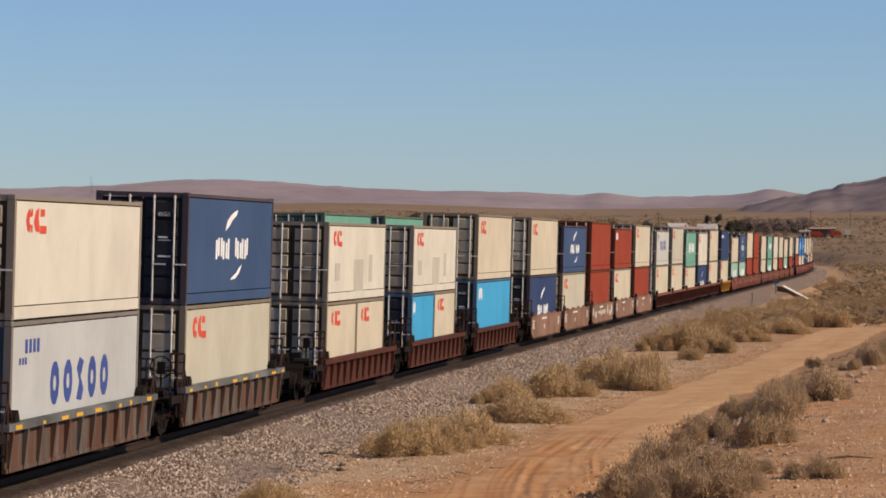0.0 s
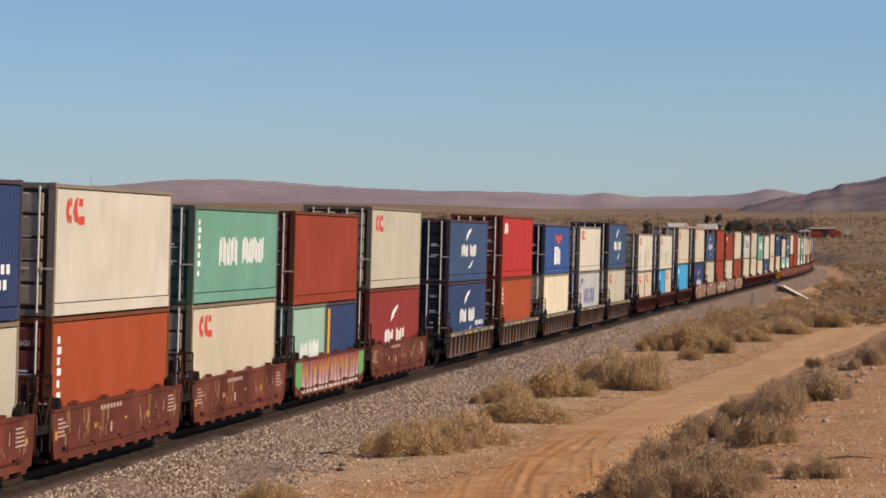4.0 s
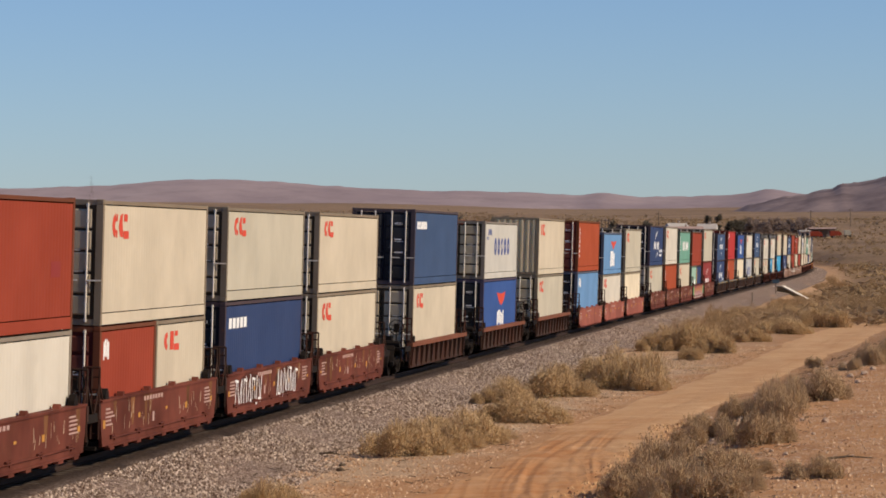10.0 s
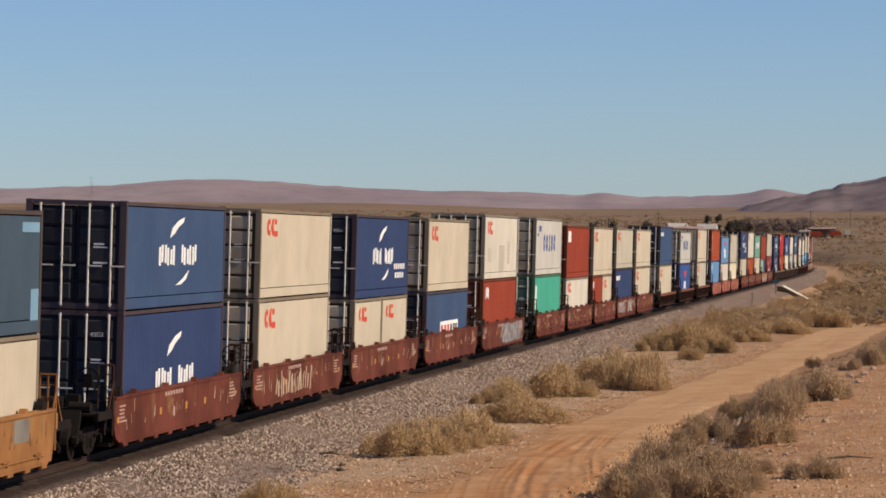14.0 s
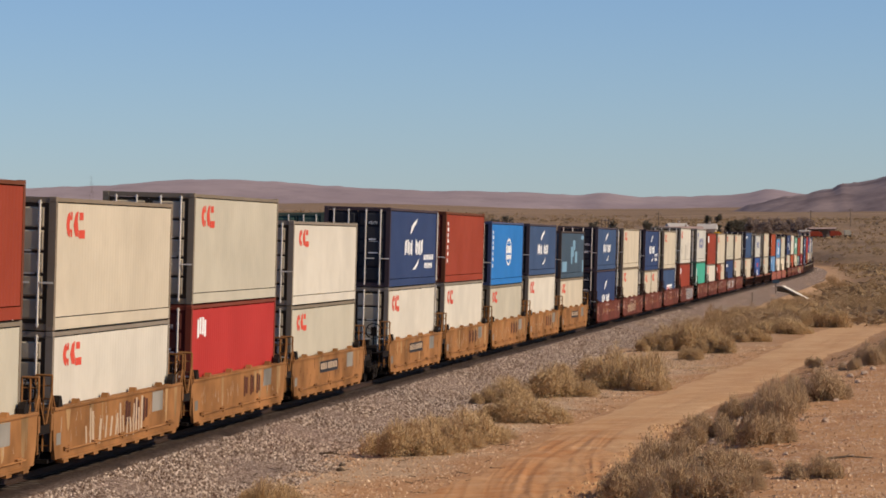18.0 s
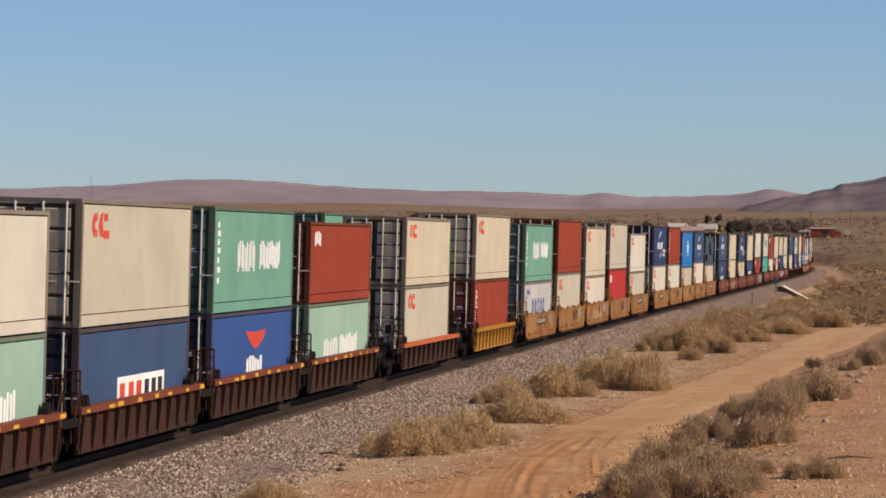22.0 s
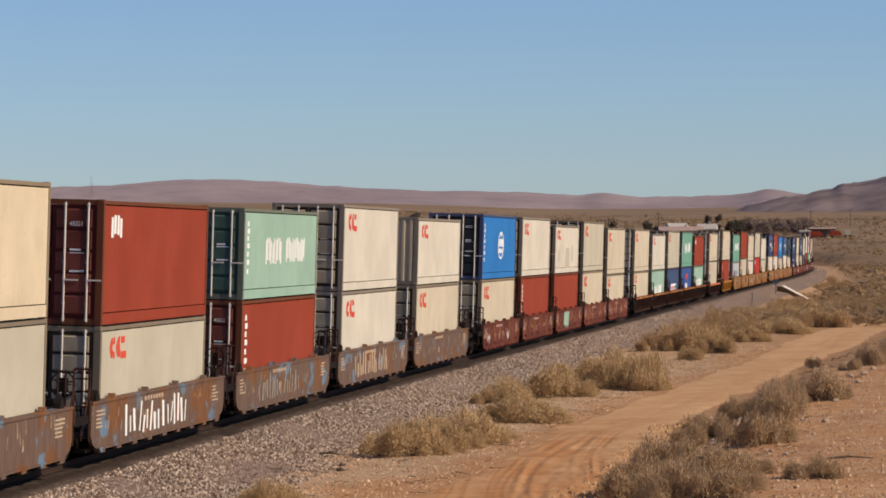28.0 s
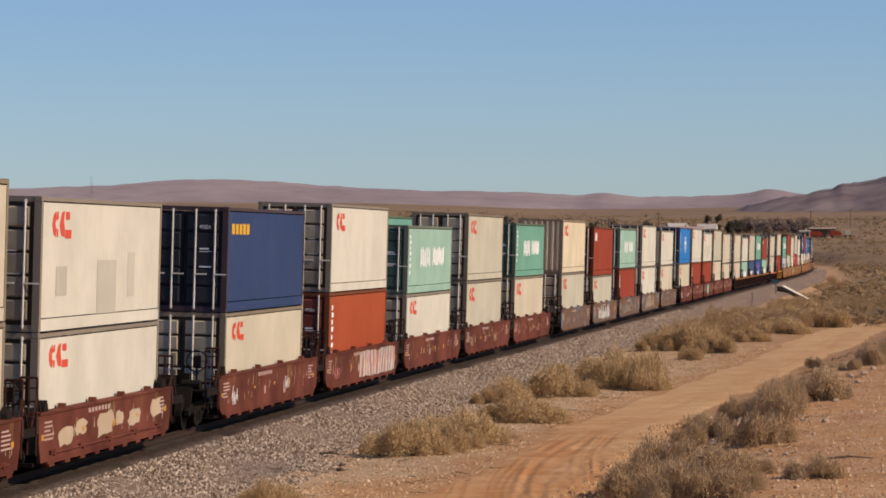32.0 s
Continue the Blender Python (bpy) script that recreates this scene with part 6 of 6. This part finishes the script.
# the train from its head to its tail: rear end of the first well's load, pitch, then each well's load and any graffiti
CONSIST = (
    (581.0, 15.0, FLAT_RED, ("oc+ oc+", "bu+ oc-", "gs- oc+", "oc+ bu+", "oc+ oc-")),
    (505.0, 16.0, ROUND_RED, ("oc+ nb-", "oc- nb+", "az+ oc-", "az+ oc-", "oc- br+")),
    (414.5, 18.0, ROUND_RED, ("oc+ br-",)), (394.7, 16.7, ROUND_RED, ("oc- ml-", "oc+ br-", "ow+ oc-", "gs+ gs-", "oc+ oc-")),
    (309.9, 15.0, ROUND_RED, ("br+ br+", "oc+ br+", "cb+ ms-", "oc- ms-")), (246.9, 18.0, RIB_GOLD, ("nb+ oc+",)),
    (228.9, 15.7, RIB_FAR, ("oc+ oc+", "ow+ cl-", "gs+ oc-", "op+ oc+", "co- oc+")),
    (147.7, 15.3, ROUND_TAN, ("oc+ br+", "bt- oc+", "br+ br+", "cb- op+", "oc+ cl+")),
    (66.3, 19.1, RIB_BROWN, ("oc+ sk+", "oq- sk=,oc=", "oq- oc=,oc=")),
    (6.0, 17.7, RIB_GREY, ("cb+ op+", "ow- cw+", "ab- cr+", "rd+ ou+", "cb- cn+")),
    (-85.2, 15.05, FLAT_RED, ("op+ cm+", "br+ ml=,nb=", "gs- oc+", "ow+ ou+", "cn+ op+")),
    (-165.3, 15.2, ROUND_ROSE, ("op+ cr-", "ap- ow-", "ou+ pb+")),
    (-215.5, 21.2, RIB_OLD, ("oc+# op+", "co- al+", "sb+ oc+")),
    (-279.1, 14.95, FLAT_RED, ("oc- oc+", "op- nb+", "oc+ br=,oc=", "bp+ ow-", "co+ te+")),
    (-358.9, 17.45, ROUND_RED, ("oq+ bt+", "oc+ nl-", "cn+ oc=,oc=", "oc- oc+", "cb- cl+")),
    (-449.0, 14.85, FLAT_PLATE, ("sl- oc-", "cb- ow+", "az+ op-", "bu+ ow+", "cn+ ow+")),
    (-528.0, 14.9, FLAT_PLATE, ("ow- op-", "op+ rd+", "oc+ ow-", "br+ op+", "gs+ cw-")),
    (-606.2, 15.0, RIB_GOLD, ("oc+ bu+",)), (-626.5, 15.0, RIB_ORANGE, ("oc- op+",)),
    (-647.1, 15.2, RIB_RED, ("bt- ml-", "gs+ al-", "op+ nl-", "ow- ml-", "oc+ oc-")),
    (-727.7, 14.85, FLAT_RED, ("oc+ oc-", "op+ oc+", "oq- br+", "ow+ bu+", "az+ oc+")),
    (-806.7, 17.3, ROUND_RUST, ("ow-# oc+", "ow+ ow+", "ms- bu+", "bt+ op-", "or+# op+")),
    (-897.0, 17.2, ROUND_RED, ("gs- oc+", "op+ op+", "ms- ow-", "ow+ ou+", "ny+ oc-")),
    (-986.6, 15.0, FLAT_RED, ("oq+ ow-", "oc+ oc+")),
)
GRAFFITI = {(10, 1): (("full", "mural"),), (13, 1): (("ovals", "rust"), ("scrawl", "white")), (14, 0): (("wide_panel", "slate"),),
            (14, 3): (("tag", "beige"),), (7, 2): (("blob", "grey"),), (16, 2): (("tag", "beige"),), (20, 0): (("scribble", "beige"),), (20, 2): (("panel", "mint"),), (20, 4): (("scribble", "white"),),
            (21, 3): (("tag", "white"),), (21, 2): (("tag", "pink"), ("tag", "grey")), (22, 3): (("wide_panel", "pale"), ("scribble", "pink")), (22, 4): (("scribble", "white"),),
            (22, 1): (("scribble", "beige"),), (23, 0): (("blob", "beige"),), (22, 0): (("scribble", "pink"),), (21, 1): (("tag", "beige"),)}
MOVING = []      # thing, arc at the start, height on the track


def build_train():
    cars = {}
    for i, (s0, pitch, kind, loads) in enumerate(CONSIST):
        style, steel, half, top, words, tags = kind
        for j, load in enumerate(loads):
            s = s0 - j * pitch + LONG / 2
            single = pitch > 18.5 or len(loads) == 1
            ends = "both" if single or (j == 0) else "rear"
            extra = GRAFFITI.get((i, j), ())
            if kind in (FLAT_PLATE,) and j not in (0, 4):
                style, steel, half, top, words, tags = FLAT_YEL
            elif kind is FLAT_PLATE:
                style, steel, half, top, words, tags = FLAT_PLATE
            near = s < 130
            key = (style, words[1], ends, extra, near)
            if key in cars:
                car = copy_thing(cars[key], rail_pose(s))
            else:
                car = well_car(style, steel, half, top, words, extra if ("full", "mural") in extra else tags + extra, ends, i * 7 + j, near)
                if extra:
                    car["label"] = words[1] + ", sprayed with graffiti"
                car.matrix_basis = rail_pose(s)
                cars[key] = car
            MOVING.append((car, s, 0.0))
            up, low = load.split()
            h = 0.43
            tall = ST
            for n, code in enumerate(low.split(",")):
                if "=" in code:
                    q = s + (-1 if n == 0 else 1) * (SHORT / 2 + 0.04)
                else:
                    q, tall = s, (HC if "+" in code else ST)
                MOVING.append((loaded(code, rail_pose(q, 0, h), near), q, h))
            MOVING.append((loaded(up, rail_pose(s, 0, h + tall + 0.012), near), s, h + tall + 0.012))


build_train()


def standing_cars():
    """Loaded wells standing on the second track."""
    for s, load in ((60.0, "gs+ oc+"), (76.2, "gs+ oc+"), (92.0, "bt+ oc+"), (108.5, "br+ oc+")):
        q = s + LONG / 2
        car = well_car(*ROUND_RED, ends="both", seed=91)
        car.matrix_basis = rail_pose(q, -5.5, 0, 0)
        car["label"] = "rusty red well car standing on the second track"
        up, low = load.split()
        loaded(low, rail_pose(q, -5.5, 0.43, 0))
        loaded(up, rail_pose(q, -5.5, 0.43 + HC + 0.012, 0))


standing_cars()
build_ties()


# ------------------------------------------------------------------ village, trees, trackside things
WALLW = paint("whitewashed_wall", (0.44, 0.35, 0.285), 0.9, 0.1, 0.3)
ROOFP = paint("pale_pink_roofing", (0.40, 0.28, 0.235), 0.8, 0.1, 0.3)
ROOFW = paint("white_metal_roofing", (0.48, 0.43, 0.38), 0.5, 0.1, 0.2)
ROOFD = paint("weathered_dark_roofing", (0.20, 0.17, 0.15), 0.8, 0.1, 0.3)
PANE = paint("dark_window_glass", (0.03, 0.035, 0.04), 0.2, 0.0, 0.1)
POLEW = paint("weathered_pole_timber", (0.13, 0.10, 0.08), 0.9, 0.0, 0.3)


def bearing(px_deg, r):
    r = r * 1.16 if 900 < r < 1400 else r
    return math.sin(radians(px_deg)) * r, math.cos(radians(px_deg)) * r


def house(deg, r, wide, deep, wall_h, roof_h, roof, label, turn_deg=0.0):
    x, y = bearing(deg, r)
    th = new("house", None)
    th.matrix_basis = pose(x, y, float(relief(x, y)), 0, 0, turn_deg)
    w, d = wide / 2, deep / 2
    bm = bmesh.new()
    box(bm, -w, w, -d, d, -0.4, wall_h)
    part("wall", bm, WALLW, th)
    bm = bmesh.new()
    prism(bm, [(-d - 0.4, wall_h), (d + 0.4, wall_h), (d + 0.4, wall_h + 0.18), (0, wall_h + roof_h), (-d - 0.4, wall_h + 0.18)], "x", -w - 0.4, w + 0.4)
    part("roof", bm, roof, th)
    n = max(2, int(wide / 3))
    for i in range(n):
        cx = -w + wide * (i + 0.5) / n
        bm = bmesh.new()
        box(bm, cx - 0.5, cx + 0.5, -d - 0.03, -d + 0.05, 0.9, 2.0)
        win = part("window", bm, PANE, th)
        bm = bmesh.new()
        box(bm, cx - 0.6, cx + 0.6, -d - 0.08, -d - 0.032, 0.78, 0.88)
        part("sill", bm, ROOFW, win)
    bm = bmesh.new()
    box(bm, w * 0.2, w * 0.2 + 0.6, -0.4, 0.3, wall_h + roof_h * 0.6, wall_h + roof_h + 0.7)
    part("chimney", bm, WALLW, th)
    return tagged(th, label, "house")


def crown_mesh(seed, rx, rz, base, lumps, leaves, size):
    rng = np.random.RandomState(seed)
    c = []
    for _ in range(lumps):
        a, q, t = rng.rand() * 6.28, rng.rand() ** 0.5, rng.rand()
        taper = 1.0 - 0.55 * abs(t - 0.4)
        c.append((math.cos(a) * q * rx * taper, math.sin(a) * q * rx * taper, base + t * rz))
    c = np.array(c)
    p = c[rng.randint(lumps, size=leaves)] + rng.normal(size=(leaves, 3)) * rx * 0.24
    o = rng.normal(size=(leaves, 3, 3)) * size
    v = (p[:, None, :] + o).reshape(-1, 3)
    me = bpy.data.meshes.new("crown")
    me.from_pydata(v.tolist(), [], np.arange(leaves * 3).reshape(-1, 3).tolist())
    me.materials.append(None)
    return me


def trunk_bm(height, r):
    bm = bmesh.new()
    rng = random.Random(8)
    rod(bm, (0, 0, -0.4), (0.1, 0.05, height), r, 8, r * 0.45)
    for k in range(6):
        a = k * 1.05
        z = height * rng.uniform(0.45, 0.95)
        rod(bm, (0.05, 0.02, z), (math.cos(a) * height * 0.35, math.sin(a) * height * 0.35, z + height * 0.35), r * 0.4, 5, r * 0.12)
    return bm


CROWNS = {}


def tree(deg, r, wide, tall, mat, label, seed, category="tree"):
    x, y = bearing(deg, r)
    th = new("tree", None)
    th.location = (x, y, float(relief(x, y)))
    key = (round(wide, 1), round(tall, 1), seed % 4)
    if key not in CROWNS:
        CROWNS[key] = crown_mesh(seed, wide / 2, tall * 0.74, tall * 0.2, 16, 1500, 0.16 + wide * 0.012)
    piece("crown", CROWNS[key], mat, th)
    part("trunk", trunk_bm(tall * 0.55, 0.16), STEM, th)
    return tagged(th, label, category, "trees of the village")


def utility_pole(deg, r, tall):
    x, y = bearing(deg, r)
    th = new("utility_pole", None)
    th.location = (x, y, float(relief(x, y)))
    bm = bmesh.new()
    rod(bm, (0, 0, -0.5), (0, 0, tall), 0.16, 8, 0.11)
    part("post", bm, POLEW, th)
    bm = bmesh.new()
    box(bm, -1.2, 1.2, -0.06, 0.06, tall - 0.8, tall - 0.65)
    part("crossarm", bm, POLEW, th)
    tagged(th, "weathered timber utility pole with a crossarm", "utility pole", "utility poles")


def parked_truck(deg, r, long, label, mat, turn_deg=0.0):
    x, y = bearing(deg, r)
    th = new("parked_truck", None)
    th.matrix_basis = pose(x, y, float(relief(x, y)), 0, 0, turn_deg)
    bm = bmesh.new()
    box(bm, -long / 2, long * 0.22, -1.1, 1.1, 0.8, 2.5)
    bmesh.ops.bevel(bm, geom=bm.edges[:], offset=0.06, segments=1, affect="EDGES")
    part("cargo_box", bm, mat, th)
    bm = bmesh.new()
    prism(bm, [(long * 0.24, 0.6), (long * 0.5, 0.6), (long * 0.5, 1.3), (long * 0.42, 2.2), (long * 0.24, 2.3)], "y", -1.0, 1.0)
    part("cab", bm, mat, th)
    for wx in (-long * 0.36, long * 0.36):
        for wy in (-1.0, 1.0):
            bm = bmesh.new()
            rod(bm, (wx, wy - 0.14, 0.45), (wx, wy + 0.14, 0.45), 0.45, 14)
            part("wheel", bm, BLACK, th)
    tagged(th, label, "truck", "parked trucks")


def open_shed(deg, r, wide):
    x, y = bearing(deg, r)
    th = new("open_shed", None)
    th.matrix_basis = pose(x, y, float(relief(x, y)))
    w = wide / 2
    bm = bmesh.new()
    prism(bm, [(-3, 2.9), (3, 3.3), (3, 3.45), (-3, 3.05)], "x", -w, w)
    part("roof", bm, ROOFP, th)
    for px in np.linspace(-w + 0.3, w - 0.3, 4):
        for py in (-2.8, 2.8):
            bm = bmesh.new()
            rod(bm, (float(px), py, -0.4), (float(px), py, 3.0), 0.09, 6)
            part("post", bm, POLEW, th)
    bm = bmesh.new()
    box(bm, -w, w, 2.85, 2.95, 0, 3.2)
    part("back_wall", bm, ROOFD, th)
    tagged(th, "long open shed with a faded pink roof", "shed")


house(4.07, 985, 14.5, 9.0, 2.5, 1.6, ROOFP, "low house with a pale pink gable roof")
house(4.0, 1012, 6.5, 6.0, 3.0, 1.7, ROOFW, "small house with a white metal roof", 15)
house(4.52, 990, 6.0, 6.0, 3.0, 2.0, ROOFW, "small shed-like house with a bright roof", -10)
house(6.17, 965, 3.2, 3.0, 2.5, 0.4, ROOFW, "small white-roofed cabin beyond the tracks", 5)
open_shed(6.48, 985, 9.5)
parked_truck(6.36, 978, 4.6, "faded red truck parked under the shed", BRICK)
parked_truck(6.70, 978, 4.0, "red-brown truck parked beside the shed", BRICK)
parked_truck(6.90, 990, 2.2, "small pale truck parked on the plain", PUTTY)
parked_truck(4.70, 975, 2.6, "small yellow truck parked by the trees", MARK_YEL)
for i, (deg, r, w, h) in enumerate(((2.60, 960, 3.6, 5.8), (2.90, 970, 4.2, 6.0), (3.50, 975, 3.0, 6.0), (3.65, 985, 2.2, 4.6), (4.52, 1004, 3.0, 7.6), (4.71, 1006, 2.6, 7.8))):
    tree(deg, r, w, h, TREE, "dark evergreen tree by the village houses", 30 + i)
for i in range(13):
    tree(4.92 + i * 0.112, 1010 + 9 * ((i * 7) % 5), 3.2 + 0.5 * (i % 3), 4.9 + 0.4 * ((i * 5) % 4), THICKET if i > 2 else TREE, "bare brownish tree of the windbreak row", 50 + i)
for i, deg in enumerate((-1.08, -0.84, -0.47, -0.14, 0.02, 0.23, 0.88, 1.12)):
    tree(deg, 915 + 9 * (i % 3), 4.0 + 0.5 * (i % 2), 8.6 + 0.6 * (i % 3), TREE, "dark bushy tree behind the second track", 80 + i)
for deg, r, h in ((3.69, 1060, 8.5), (6.28, 1100, 9.0), (2.72, 965, 7.2), (2.78, 965, 7.2), (2.84, 965, 7.2), (6.95, 1300, 8.0)):
    utility_pole(deg, r, h)


def lattice_mast():
    x, y = bearing(-6.0, 4150)
    th = new("lattice_mast", None)
    th.location = (x, y, 62)
    for sx in (-1, 1):
        bm = bmesh.new()
        rod(bm, (sx * 2.2, 0, 0), (sx * 0.3, 0, 33), 0.09, 5)
        part("leg", bm, POLEW, th)
    for z in (12, 22, 30):
        bm = bmesh.new()
        rod(bm, (-3.0, 0, z), (3.0, 0, z), 0.08, 5)
        part("crossarm", bm, POLEW, th)
    tagged(th, "slender grey lattice mast on the far hill", "mast")


lattice_mast()


def culvert_wall():
    th = new("culvert_wall", None)
    x, y = 40.6, 397.0
    th.matrix_basis = pose(x, y, 0, 0, 0, -18)
    bm = bmesh.new()
    prism(bm, [(-1.0, -0.15), (0.0, -0.10), (3.9, -2.15), (3.9, -2.75), (-1.0, -2.75)], "y", -0.22, 0.22)
    bmesh.ops.bevel(bm, geom=bm.edges[:], offset=0.03, segments=1, affect="EDGES")
    part("wing_wall", bm, CONCRETE, th)
    bm = bmesh.new()
    prism(bm, [(-1.0, -0.10), (0.0, -0.05), (4.0, -2.12), (4.0, -2.2), (-0.05, -0.15), (-1.0, -0.2)], "y", -1.9, -0.23)
    part("coping", bm, CONCRETE, th)
    bm = bmesh.new()
    box(bm, -1.6, 1.2, -4.2, -3.9, -2.6, -1.15)
    part("head_wall", bm, CONCRETE, th)
    tagged(th, "pale concrete culvert wing wall on the embankment", "culvert")


culvert_wall()


def marker_post(x, y, tall, board):
    th = new("marker_post", None)
    th.location = (x, y, float(relief(x, y)))
    bm = bmesh.new()
    rod(bm, (0, 0, -0.3), (0, 0, tall), 0.05, 7)
    part("post", bm, POLEW, th)
    if board:
        bm = bmesh.new()
        box(bm, -0.4, 0.4, -0.07, -0.052, tall - 0.35, tall + 0.08)
        part("board", bm, SLATE, th, "plain grey metal board")
    tagged(th, "thin trackside marker post" + (" with a small grey board" if board else " of dark timber"), "post", "trackside posts")


marker_post(30.4, 329.0, 1.0, False)
marker_post(38.2, 384.0, 1.6, True)


def fallen_branch(x, y, deg, ln):
    th = new("fallen_branch", None)
    th.matrix_basis = pose(x, y, float(relief(x, y)) + 0.05, 0, 0, deg)
    bm = bmesh.new()
    rod(bm, (0, 0, 0.02), (ln * 0.5, 0.05, 0.06), 0.03, 6, 0.025)
    rod(bm, (ln * 0.5, 0.05, 0.06), (ln, -0.05, 0.02), 0.025, 6, 0.01)
    part("limb", bm, STEM, th)
    bm = bmesh.new()
    rod(bm, (ln * 0.4, 0.03, 0.05), (ln * 0.6, 0.3, 0.12), 0.014, 5, 0.005)
    part("twig", bm, STEM, th)
    tagged(th, "dark dead branch lying on the gravel", "branch", "fallen branches")


for x, y, deg, ln in ((-5.0, 101.6, -20, 0.9), (-3.4, 90.2, -35, 0.8), (-3.2, 110.5, -50, 0.7), (-1.2, 103.0, 5, 0.8), (9.0, 78.6, 8, 1.1), (0.9, 97.8, 0, 0.9)):
    fallen_branch(x, y, deg, ln)


# ------------------------------------------------------------------ what moves
def motions():
    times = [2.0 * i for i in range(17)]
    for ob, s, up in MOVING:
        walk(ob, [(t, rail_pose(s + SPEED * t, 0.0, up)) for t in times])


motions()
